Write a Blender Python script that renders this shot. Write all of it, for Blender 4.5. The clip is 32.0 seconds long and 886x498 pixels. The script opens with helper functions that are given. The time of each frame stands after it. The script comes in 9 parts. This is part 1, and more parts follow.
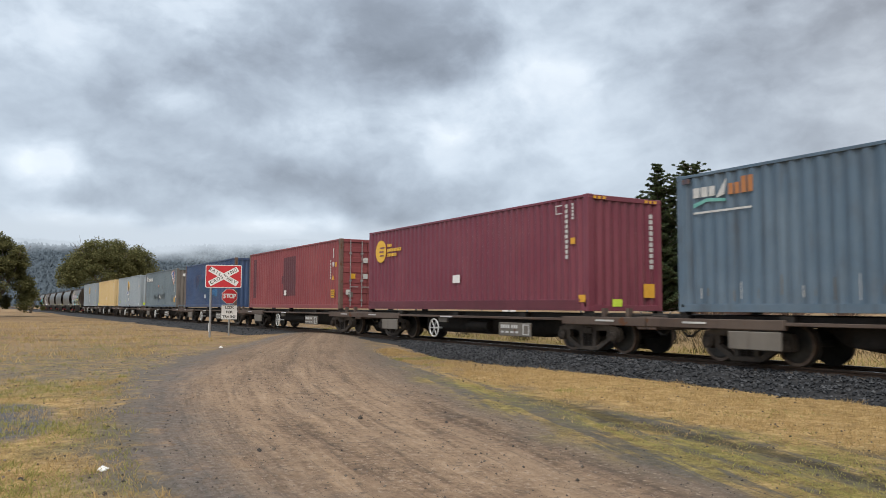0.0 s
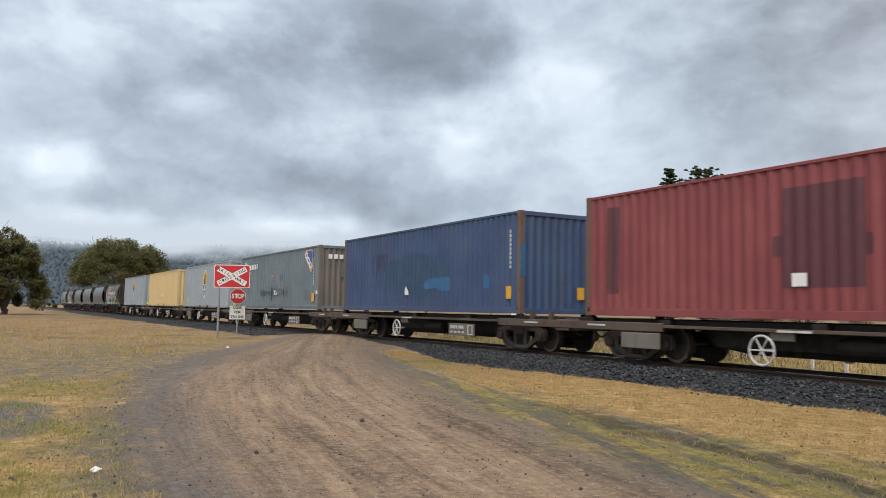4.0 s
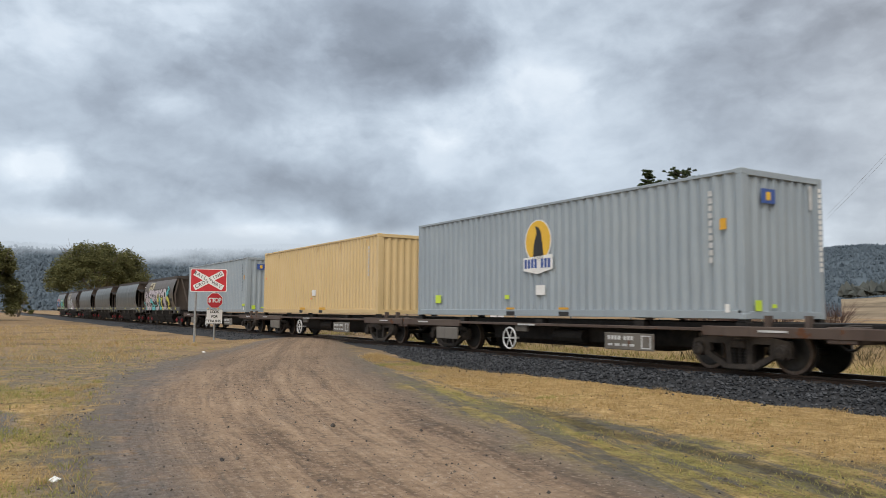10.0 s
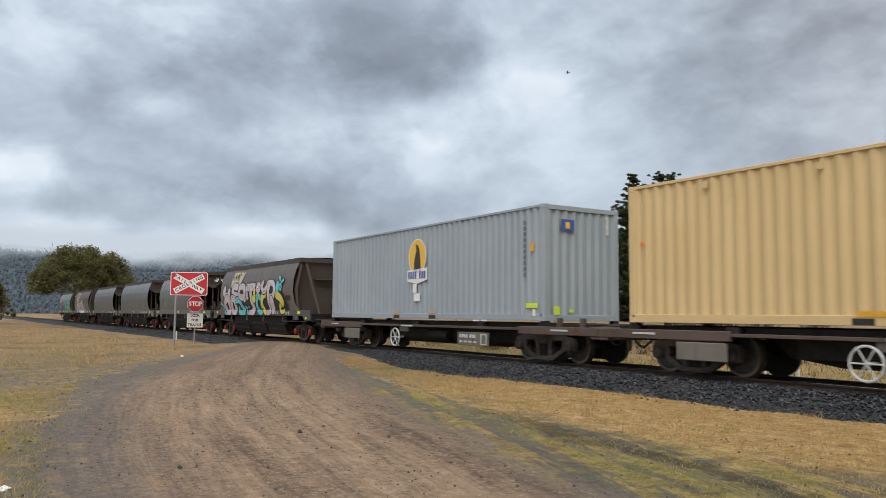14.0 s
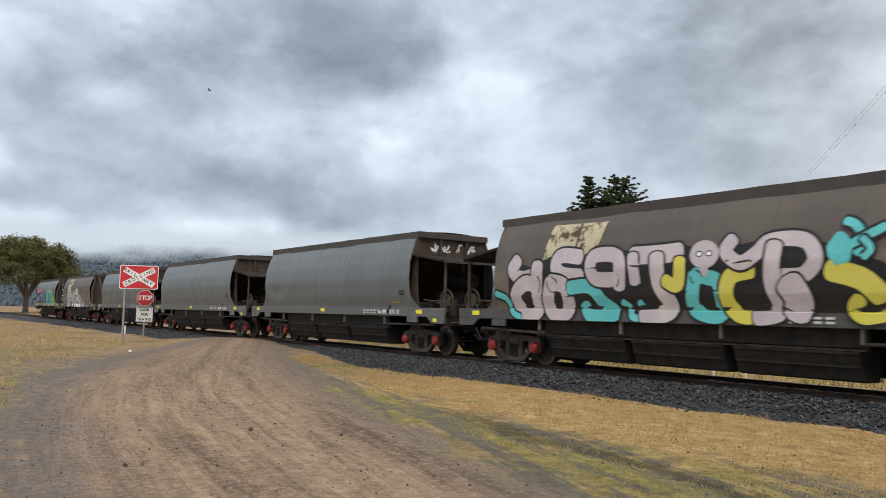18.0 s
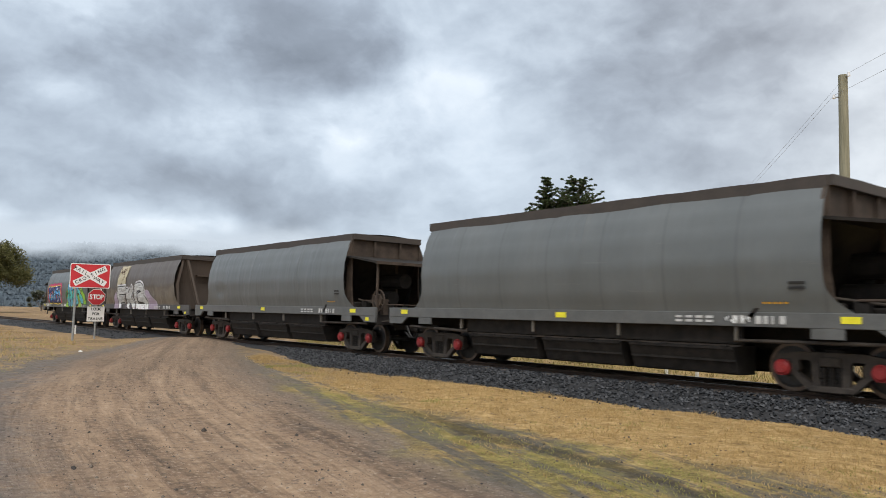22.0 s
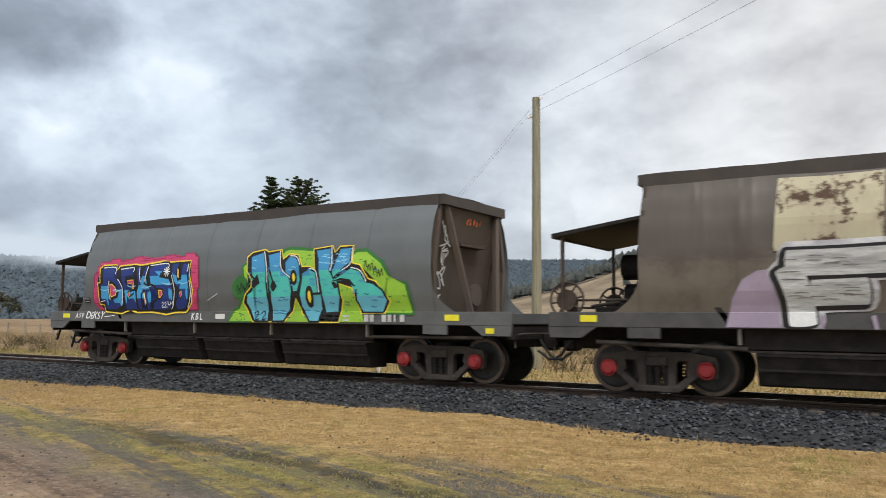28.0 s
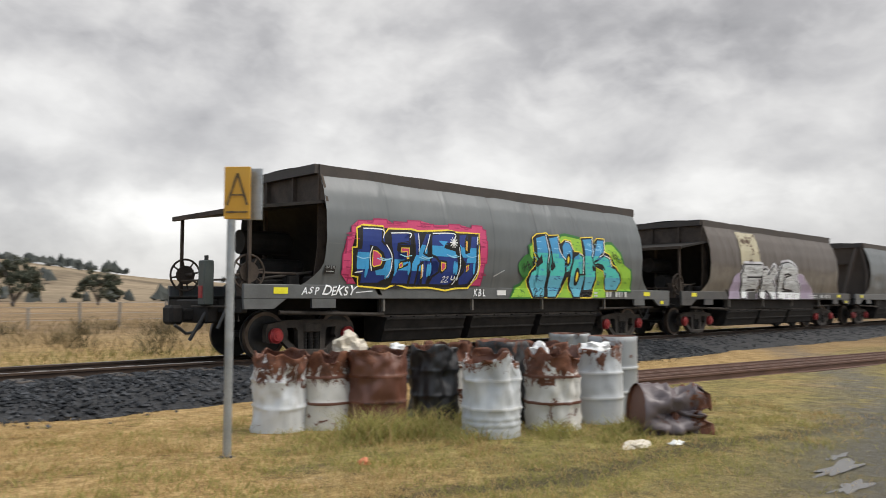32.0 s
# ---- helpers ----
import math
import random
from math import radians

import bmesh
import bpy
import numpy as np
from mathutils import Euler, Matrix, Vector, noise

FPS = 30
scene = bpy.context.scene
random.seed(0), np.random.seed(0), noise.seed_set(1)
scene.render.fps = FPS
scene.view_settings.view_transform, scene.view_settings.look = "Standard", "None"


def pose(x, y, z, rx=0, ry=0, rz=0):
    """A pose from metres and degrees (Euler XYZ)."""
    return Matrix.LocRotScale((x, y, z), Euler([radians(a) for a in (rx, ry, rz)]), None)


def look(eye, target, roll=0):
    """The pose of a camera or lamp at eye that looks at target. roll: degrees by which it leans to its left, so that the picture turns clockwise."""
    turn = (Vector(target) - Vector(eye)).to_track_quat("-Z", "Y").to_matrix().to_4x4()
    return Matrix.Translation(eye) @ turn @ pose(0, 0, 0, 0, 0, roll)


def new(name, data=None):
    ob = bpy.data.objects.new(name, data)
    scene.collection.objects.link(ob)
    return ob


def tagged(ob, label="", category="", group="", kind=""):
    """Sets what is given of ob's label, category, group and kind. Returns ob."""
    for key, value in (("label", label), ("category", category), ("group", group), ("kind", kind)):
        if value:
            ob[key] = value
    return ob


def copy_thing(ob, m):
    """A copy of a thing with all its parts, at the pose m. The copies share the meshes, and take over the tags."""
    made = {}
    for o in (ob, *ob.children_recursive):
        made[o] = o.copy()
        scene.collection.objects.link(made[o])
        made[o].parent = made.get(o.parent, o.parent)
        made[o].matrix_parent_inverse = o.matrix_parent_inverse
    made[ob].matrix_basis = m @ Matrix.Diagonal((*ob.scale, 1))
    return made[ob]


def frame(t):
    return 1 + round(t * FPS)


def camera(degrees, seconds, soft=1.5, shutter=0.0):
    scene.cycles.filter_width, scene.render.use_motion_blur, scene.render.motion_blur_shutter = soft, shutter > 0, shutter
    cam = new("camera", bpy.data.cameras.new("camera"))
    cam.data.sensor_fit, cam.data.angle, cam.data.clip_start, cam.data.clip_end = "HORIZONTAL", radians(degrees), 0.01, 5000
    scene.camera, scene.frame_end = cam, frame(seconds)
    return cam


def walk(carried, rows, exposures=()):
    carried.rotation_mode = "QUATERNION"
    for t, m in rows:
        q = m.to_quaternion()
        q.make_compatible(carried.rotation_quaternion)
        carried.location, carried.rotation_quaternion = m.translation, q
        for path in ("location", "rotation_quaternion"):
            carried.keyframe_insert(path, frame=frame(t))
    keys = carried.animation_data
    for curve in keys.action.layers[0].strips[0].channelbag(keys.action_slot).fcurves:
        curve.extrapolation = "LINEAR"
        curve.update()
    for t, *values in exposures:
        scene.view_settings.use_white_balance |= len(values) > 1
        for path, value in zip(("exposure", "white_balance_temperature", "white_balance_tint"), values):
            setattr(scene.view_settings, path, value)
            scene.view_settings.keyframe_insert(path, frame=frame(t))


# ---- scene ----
# ---------------------------------------------------------------- camera
def aim(x, y, z, heading, pitch, roll):
    """A camera pose: heading in degrees clockwise from the rails' far end (-x), pitch upwards."""
    h, p = radians(heading), radians(pitch)
    way = Vector((-math.cos(h) * math.cos(p), math.sin(h) * math.cos(p), math.sin(p)))
    eye = Vector((x, y, z))
    return look(eye, eye + way, roll)


cam = camera(58.79, 32.0, soft=0.9, shutter=0.3)
walk(cam, [
    (0, aim(-0.008, -0.491, 1.082, 30.63, 4.19, 0.23)),
    (0.5, aim(-0.024, -0.441, 1.083, 30.33, 4.23, 0.35)),
    (1, aim(-0.066, -0.415, 1.089, 30.26, 4.28, 0.43)),
    (1.5, aim(-0.092, -0.399, 1.075, 30.42, 4.36, 0.44)),
    (2, aim(-0.103, -0.409, 1.085, 30.63, 4.41, 0.49)),
    (2.5, aim(-0.132, -0.418, 1.079, 30.65, 4.45, 0.57)),
    (3, aim(-0.120, -0.366, 1.081, 30.36, 4.47, 0.70)),
    (3.5, aim(-0.120, -0.345, 1.070, 29.97, 4.46, 0.86)),
    (5.5, aim(-0.084, -0.283, 1.078, 29.73, 4.36, 1.02)),
    (6, aim(-0.049, -0.245, 1.071, 29.90, 4.46, 1.04)),
    (6.5, aim(-0.059, -0.211, 1.069, 30.14, 4.53, 1.07)),
    (7, aim(-0.086, -0.193, 1.074, 30.47, 4.59, 1.03)),
    (7.5, aim(-0.089, -0.194, 1.082, 30.82, 4.63, 0.98)),
    (8, aim(-0.098, -0.201, 1.083, 31.15, 4.68, 0.84)),
    (8.5, aim(-0.100, -0.195, 1.084, 31.32, 4.71, 0.69)),
    (9, aim(-0.104, -0.193, 1.086, 31.36, 4.69, 0.59)),
    (9.5, aim(-0.110, -0.192, 1.078, 31.28, 4.66, 0.52)),
    (10, aim(-0.119, -0.187, 1.078, 31.18, 4.58, 0.46)),
    (10.5, aim(-0.115, -0.180, 1.073, 31.12, 4.49, 0.40)),
    (11, aim(-0.118, -0.177, 1.069, 31.13, 4.52, 0.37)),
    (11.5, aim(-0.146, -0.176, 1.071, 31.29, 4.57, 0.32)),
    (12, aim(-0.159, -0.136, 1.076, 31.51, 4.64, 0.33)),
    (12.5, aim(-0.108, -0.049, 1.081, 31.71, 4.68, 0.35)),
    (13, aim(-0.088, -0.015, 1.098, 31.91, 4.76, 0.38)),
    (13.5, aim(-0.066, 0.021, 1.098, 32.09, 4.80, 0.46)),
    (14, aim(-0.062, 0.054, 1.100, 32.07, 4.83, 0.51)),
    (14.5, aim(-0.075, 0.060, 1.092, 31.95, 4.87, 0.69)),
    (16.5, aim(-0.091, 0.069, 1.095, 33.91, 4.86, 1.15)),
    (17, aim(-0.092, 0.069, 1.093, 34.60, 4.85, 1.23)),
    (17.5, aim(-0.090, 0.069, 1.094, 35.00, 4.81, 1.31)),
    (18, aim(-0.105, 0.072, 1.097, 35.27, 4.77, 1.36)),
    (18.5, aim(-0.098, 0.067, 1.099, 35.54, 4.76, 1.38)),
    (19, aim(-0.088, 0.066, 1.099, 35.88, 4.75, 1.32)),
    (19.5, aim(-0.080, 0.078, 1.099, 36.30, 4.70, 1.30)),
    (20, aim(-0.087, 0.077, 1.101, 36.80, 4.66, 1.32)),
    (20.5, aim(-0.096, 0.081, 1.099, 37.27, 4.67, 1.35)),
    (21, aim(-0.080, 0.084, 1.100, 37.58, 4.70, 1.36)),
    (21.5, aim(-0.082, 0.081, 1.096, 37.92, 4.78, 1.35)),
    (22, aim(-0.081, 0.079, 1.097, 38.28, 4.81, 1.38)),
    (22.5, aim(-0.087, 0.090, 1.099, 38.78, 4.81, 1.34)),
    (23, aim(-0.076, 0.099, 1.095, 39.37, 4.83, 1.25)),
    (23.5, aim(-0.071, 0.104, 1.095, 40.07, 4.82, 1.23)),
    (24, aim(-0.075, 0.105, 1.095, 40.95, 4.81, 1.12)),
    (24.5, aim(-0.103, 0.100, 1.094, 42.08, 4.81, 1.00)),
    (26.5, aim(0.044, 0.173, 1.100, 48.50, 5.12, 0.69)),
    (27, aim(0.082, 0.169, 1.107, 50.77, 5.15, 0.62)),
    (27.5, aim(0.115, 0.184, 1.110, 53.83, 5.16, 0.51)),
    (28, aim(0.164, 0.214, 1.112, 58.02, 5.20, 0.46)),
    (28.5, aim(0.215, 0.251, 1.108, 63.06, 5.23, 0.42)),
    (29, aim(0.272, 0.317, 1.098, 69.70, 5.30, 0.56)),
    (29.5, aim(0.335, 0.423, 1.066, 78.48, 5.43, 0.53)),
    (30, aim(0.364, 0.529, 1.066, 88.17, 5.52, 0.28)),
    (30.5, aim(0.443, 0.598, 1.051, 99.43, 5.58, -0.07)),
    (31, aim(0.589, 0.535, 1.042, 111.28, 4.83, -0.48)),
    (31.5, aim(0.744, 0.460, 1.036, 122.75, 4.08, -0.22)),
    (32, aim(0.652, 0.701, 1.022, 134.02, 3.66, 0.08)),
], exposures=[(0, 0.30), (6, 0.28), (9, 0.23), (13, 0.17), (15, 0.21), (17, 0.29), (26, 0.34), (32, 0.38)])

# ---------------------------------------------------------------- node helpers
class Nodes:
    """Small wrapper round a node tree."""

    def __init__(self, tree):
        self.tree = tree
        tree.nodes.clear()

    def add(self, kind, **settings):
        node = self.tree.nodes.new(kind)
        for key, value in settings.items():
            setattr(node, key, value)
        return node

    def put(self, value, socket):
        if hasattr(value, "is_output"):
            self.tree.links.new(value, socket)
        elif isinstance(value, (tuple, list)) and len(value) == 3 and socket.type == "RGBA":
            socket.default_value = (*value, 1)
        else:
            socket.default_value = value

    def math(self, op, a, b=0.0, c=0.0, clamp=False):
        n = self.add("ShaderNodeMath", operation=op, use_clamp=clamp)
        for value, socket in zip((a, b, c), n.inputs):
            self.put(value, socket)
        return n.outputs[0]

    def mix(self, fac, a, b, mode="MIX"):
        n = self.add("ShaderNodeMix", data_type="RGBA", blend_type=mode)
        self.put(fac, n.inputs[0]), self.put(a, n.inputs[6]), self.put(b, n.inputs[7])
        return n.outputs[2]

    def noise(self, vector, scale, detail=4.0, rough=0.55, distortion=0.0):
        n = self.add("ShaderNodeTexNoise")
        n.inputs["Scale"].default_value, n.inputs["Detail"].default_value = scale, detail
        n.inputs["Roughness"].default_value, n.inputs["Distortion"].default_value = rough, distortion
        if vector is not None:
            self.put(vector, n.inputs["Vector"])
        return n.outputs["Fac"]

    def step(self, value, low, high):
        n = self.add("ShaderNodeMapRange", interpolation_type="SMOOTHSTEP")
        self.put(value, n.inputs[0]), self.put(low, n.inputs[1]), self.put(high, n.inputs[2])
        return n.outputs[0]

    def ramp(self, fac, stops):
        n = self.add("ShaderNodeValToRGB")
        e = n.color_ramp.elements
        while len(e) < len(stops):
            e.new(0.5)
        for slot, (place, colour) in zip(e, stops):
            slot.position, slot.color = place, (*colour, 1)
        self.put(fac, n.inputs[0])
        return n.outputs[0]

    def coords(self, which="Object"):
        return self.add("ShaderNodeTexCoord").outputs[which]

    def split(self, vector):
        n = self.add("ShaderNodeSeparateXYZ")
        self.put(vector, n.inputs[0])
        return n.outputs

    def join(self, x, y, z):
        n = self.add("ShaderNodeCombineXYZ")
        for value, socket in zip((x, y, z), n.inputs):
            self.put(value, socket)
        return n.outputs[0]

    def bump(self, height, strength, distance):
        n = self.add("ShaderNodeBump")
        n.inputs["Strength"].default_value, n.inputs["Distance"].default_value = strength, distance
        self.put(height, n.inputs["Height"])
        return n.outputs[0]

    def scaled(self, vector, x, y, z):
        n = self.add("ShaderNodeMapping")
        self.put(vector, n.inputs[0])
        n.inputs["Scale"].default_value = (x, y, z)
        return n.outputs[0]

    def surface(self, colour, rough, metal=0.0, normal=None, specular=0.5, alpha=None):
        p = self.add("ShaderNodeBsdfPrincipled")
        self.put(colour, p.inputs["Base Color"]), self.put(rough, p.inputs["Roughness"]), self.put(metal, p.inputs["Metallic"])
        self.put(specular, p.inputs["Specular IOR Level"])
        if normal is not None:
            self.put(normal, p.inputs["Normal"])
        out = self.add("ShaderNodeOutputMaterial")
        self.tree.links.new(p.outputs[0], out.inputs[0])


def material(name):
    m = bpy.data.materials.new(name)
    m.use_nodes = True
    return m, Nodes(m.node_tree)


CHARACTERS = {}


def character(ch, fat):
    """Mesh of one character of the built-in font at size 1, made once."""
    if (ch, fat) not in CHARACTERS:
        cu = bpy.data.curves.new("character", "FONT")
        cu.body, cu.size, cu.align_x, cu.align_y, cu.offset, cu.resolution_u = ch, 1.0, "CENTER", "CENTER", fat, 4
        tmp = bpy.data.objects.new("tmp", cu)
        scene.collection.objects.link(tmp)
        bpy.context.view_layer.update()
        CHARACTERS[ch, fat] = bpy.data.meshes.new_from_object(tmp.evaluated_get(bpy.context.evaluated_depsgraph_get()))
        bpy.data.objects.remove(tmp), bpy.data.curves.remove(cu)
    return CHARACTERS[ch, fat]


for text, fat in (("RAILWYCOSNG", 0.016), ("STOP", 0.044), ("LOKFRTAINS", 0.026), ("KBL", 0.02), ("ASP", 0.019), ("DKY", 0.012), ("ES", 0.014), ("OPEN", 0.016)):
    for ch in text:
        character(ch, fat)


# ---------------------------------------------------------------- sky and sun
def make_sky():
    w = bpy.data.worlds.new("overcast_sky")
    scene.world = w
    w.use_nodes = True
    n = Nodes(w.node_tree)
    d = n.coords("Generated")
    x, y, z = n.split(d)
    zz = n.math("MAXIMUM", z, 0.0)
    near = n.math("ADD", zz, 0.42)
    p = n.join(n.math("DIVIDE", x, near), n.math("DIVIDE", y, near), 3.7)
    # billows: a broad field, then puffs whose edges are bent by a second noise
    warp = n.add("ShaderNodeTexNoise")
    warp.inputs["Scale"].default_value, warp.inputs["Detail"].default_value, warp.inputs["Roughness"].default_value = 5.0, 5.0, 0.55
    n.put(d, warp.inputs["Vector"])
    bent = n.add("ShaderNodeVectorMath", operation="MULTIPLY_ADD")
    n.put(warp.outputs["Color"], bent.inputs[0]), n.put(d, bent.inputs[2])
    bent.inputs[1].default_value = (0.09, 0.09, 0.06)
    soft = n.scaled(bent.outputs[0], 1.0, 1.0, 1.7)
    big = n.noise(p, 0.9, 3, 0.45, 0.0)
    puffs = n.noise(soft, 5.2, 7, 0.50, 0.0)
    small = n.noise(soft, 17.0, 6, 0.55, 0.0)
    lum = n.math("ADD", n.math("MULTIPLY", big, 0.22), n.math("ADD", n.math("MULTIPLY", puffs, 0.50), n.math("ADD", n.math("MULTIPLY", small, 0.15), 0.083)))
    # breaks in the cloud: heading, height above the horizon, width, height, gain
    total = lum
    for heading, height, wide, high, gain in CLOUDS:
        h, e = radians(heading), radians(height)
        along = n.math("ADD", n.math("MULTIPLY", x, math.sin(h)), n.math("MULTIPLY", y, math.cos(h)))
        ahead = n.math("ADD", n.math("MULTIPLY", x, -math.cos(h)), n.math("MULTIPLY", y, math.sin(h)))
        a = n.math("DIVIDE", along, math.sin(radians(wide)))
        b = n.math("DIVIDE", n.math("SUBTRACT", z, math.sin(e)), math.sin(radians(high)))
        wob = n.math("MULTIPLY", n.math("SUBTRACT", n.math("ADD", n.math("MULTIPLY", puffs, 0.75), n.math("MULTIPLY", small, 0.25)), 0.5), -5.0)
        r = n.math("MAXIMUM", n.math("ADD", n.math("ADD", n.math("MULTIPLY", a, a), n.math("MULTIPLY", b, b)), wob if gain > 0 else n.math("MULTIPLY", wob, -1.1)), 0.0)
        blob = n.math("MULTIPLY", n.math("EXPONENT", n.math("MULTIPLY", r, -1.0)), n.step(ahead, 0.0, 0.2))
        total = n.math("ADD", total, n.math("MULTIPLY", blob, gain))
    cool = n.ramp(total, [(0.12, (0.125, 0.148, 0.18)), (0.26, (0.195, 0.225, 0.27)), (0.38, (0.265, 0.305, 0.365)), (0.46, (0.345, 0.40, 0.475)), (0.54, (0.445, 0.515, 0.60)), (0.64, (0.575, 0.655, 0.745)), (0.86, (0.80, 0.865, 0.93))])
    warm = n.ramp(total, [(0.12, (0.20, 0.195, 0.20)), (0.26, (0.29, 0.285, 0.29)), (0.38, (0.375, 0.368, 0.372)), (0.46, (0.47, 0.462, 0.462)), (0.54, (0.58, 0.57, 0.562)), (0.64, (0.71, 0.70, 0.685)), (0.86, (0.92, 0.905, 0.88))])
    side = n.step(n.math("ADD", n.math("MULTIPLY", x, 0.83), n.math("MULTIPLY", y, 0.2)), -0.55, 0.35)
    cloud = n.mix(side, cool, warm)
    air = n.add("ShaderNodeTexSky", sky_type="NISHITA")
    air.sun_disc, air.sun_elevation, air.sun_rotation = False, radians(48), radians(200)
    blue = n.mix(1.0, air.outputs[0], (0.1, 0.1, 0.1), "MULTIPLY")
    veil = n.mix(0.06, cloud, blue)
    low = n.mix(n.step(z, -0.06, 0.0), (0.10, 0.10, 0.09), veil)
    bg = n.add("ShaderNodeBackground")
    n.put(low, bg.inputs[0])
    bg.inputs[1].default_value = 1.0
    out = n.add("ShaderNodeOutputWorld")
    n.tree.links.new(bg.outputs[0], out.inputs[0])


CLOUDS = [(30, 23.0, 28, 5.0, -0.07), (37, 19.2, 16, 2.0, -0.04), (21, 17.0, 9, 1.4, -0.045), (52, 17.0, 12, 2.5, -0.03), (3, 17.5, 4, 2.3, 0.14), (12, 19.5, 4, 1.8, 0.12), (11.5, 14.2, 3.0, 1.3, 0.20), (4, 9.3, 2.3, 1.7, 0.22),
          (21.5, 12.3, 4, 1.5, 0.15), (30, 13.8, 5, 1.9, 0.17), (38, 16.0, 4, 1.5, 0.15), (33, 11.3, 8, 1.8, 0.07), (20, 8.3, 12, 1.3, -0.06), (19, 5.5, 3.0, 0.8, 0.20),
          (23, 5.7, 1.6, 0.8, 0.16), (6.2, 5.6, 3.2, 0.9, 0.18), (13, 5.2, 3, 0.7, 0.10), (62, 8, 9, 3, 0.09), (75, 14, 10, 5, 0.05), (58, 14, 8, 4, 0.04), (50, 5, 6, 1.5, 0.09),
          (88, 10, 8, 3.5, 0.04), (116, 18.5, 9, 3.5, -0.10), (104, 12.5, 8, 3, 0.03), (118, 6, 7, 2.0, 0.14), (124, 10, 9, 3, 0.03), (136, 17, 10, 5, -0.06), (149, 16.5, 7, 3.2, -0.13),
          (158, 19, 5, 2, -0.10), (152, 7.5, 8, 1.6, 0.12), (108, 6.0, 6, 1.5, 0.10)]
make_sky()

sun = new("sun", bpy.data.lights.new("sun", "SUN"))
sun.data.energy, sun.data.angle, sun.data.color = 2.42, radians(45), (1.0, 0.955, 0.90)
sun.matrix_world = look((0, 0, 0), (-0.38, 0.38, -0.84))


# ---------------------------------------------------------------- materials
def plain(name, a, b, rough=0.6, metal=0.0, scale=3.0, fine=40.0, bump=0.15, depth=0.004, stretch=(1, 1, 1), spread=0.0, specular=0.5):
    """Two tones mixed by a coarse and a fine noise, with fine relief. spread: how far objects differ."""
    m, n = material(name)
    c = n.scaled(n.coords(), *stretch)
    coarse, grain = n.noise(c, scale, 5, 0.6), n.noise(c, fine, 3, 0.6)
    f = n.math("ADD", n.math("MULTIPLY", coarse, 0.75), n.math("MULTIPLY", grain, 0.35))
    colour = n.mix(n.step(f, 0.32, 0.78), a, b)
    if spread:
        tone = n.math("ADD", n.math("MULTIPLY", n.add("ShaderNodeObjectInfo").outputs["Random"], spread), 1 - spread / 2)
        colour = n.mix(1.0, colour, n.join(tone, tone, tone), "MULTIPLY")
    n.surface(colour, n.math("ADD", n.math("MULTIPLY", coarse, 0.2), rough - 0.1), metal, n.bump(f, bump, depth), specular)
    return m


def weathered(name, paint, fade, dirt, rust_amount=0.1, rough=0.5, streak=0.35, rust=(0.16, 0.065, 0.03)):
    """Painted steel: faded in patches, streaked downwards by dirt, with spots of rust."""
    m, n = material(name)
    c = n.coords()
    patches = n.noise(c, 0.7, 5, 0.6)
    runs = n.noise(n.scaled(c, 5.0, 5.0, 0.35), 1.0, 5, 0.65)
    fine = n.noise(c, 22, 4, 0.65)
    colour = n.mix(n.step(patches, 0.35, 0.7), paint, fade)
    colour = n.mix(n.math("MULTIPLY", n.step(runs, 0.5, 0.75), streak), colour, dirt)
    film = n.noise(n.scaled(c, 1.2, 1.2, 0.6), 1.0, 7, 0.7)
    colour = n.mix(n.math("MULTIPLY", n.step(film, 0.48, 0.72), streak * 0.5), colour, tuple(v * 0.75 + 0.02 for v in dirt))
    thin = n.noise(n.scaled(c, 16.0, 16.0, 0.5), 1.0, 4, 0.6)
    colour = n.mix(n.math("MULTIPLY", n.step(thin, 0.55, 0.72), streak * 0.45), colour, dirt)
    spots = n.math("ADD", n.math("MULTIPLY", n.noise(c, 2.6, 8, 0.72), 0.75), n.math("MULTIPLY", runs, 0.3))
    mask = n.step(spots, 0.72 - rust_amount, 0.76 - rust_amount)
    colour = n.mix(mask, colour, n.mix(fine, rust, tuple(v * 0.45 for v in rust)))
    n.surface(colour, n.math("ADD", n.math("MULTIPLY", mask, 0.3), rough + 0.0), 0.0, n.bump(n.math("ADD", fine, mask), 0.12, 0.004))
    return m


M = {}
M["steel_dark"] = plain("grimy_dark_steel", (0.011, 0.0105, 0.0105), (0.034, 0.030, 0.027), 0.68, scale=5, fine=60, specular=0.2)
M["steel_brown"] = plain("brake_dust_brown_steel", (0.034, 0.030, 0.027), (0.088, 0.074, 0.063), 0.7, scale=4, fine=50, specular=0.25)
M["deck_brown"] = weathered("rusty_wagon_paint", (0.070, 0.046, 0.036), (0.105, 0.078, 0.063), (0.028, 0.022, 0.019), 0.12, 0.65)
M["wheel"] = plain("wheel_steel", (0.022, 0.023, 0.024), (0.058, 0.056, 0.054), 0.5, 0.3, 6, 70)
M["tread"] = plain("bright_wheel_tread", (0.10, 0.072, 0.054), (0.18, 0.14, 0.115), 0.4, 0.5, 6, 70)
M["rail_side"] = plain("rusty_rail", (0.035, 0.024, 0.018), (0.09, 0.055, 0.036), 0.75, 0.2, 5, 60, stretch=(0.4, 4, 4))
M["rail_top"] = plain("polished_rail_head", (0.22, 0.21, 0.2), (0.32, 0.31, 0.3), 0.25, 0.9, 4, 60)
M["ballast"] = plain("dark_basalt_ballast", (0.008, 0.008, 0.009), (0.034, 0.035, 0.038), 0.85, scale=7, fine=22, bump=1.0, depth=0.05)
M["sleeper"] = plain("weathered_timber_sleeper", (0.05, 0.043, 0.037), (0.12, 0.1, 0.085), 0.85, scale=4, fine=40, stretch=(6, 0.6, 6))
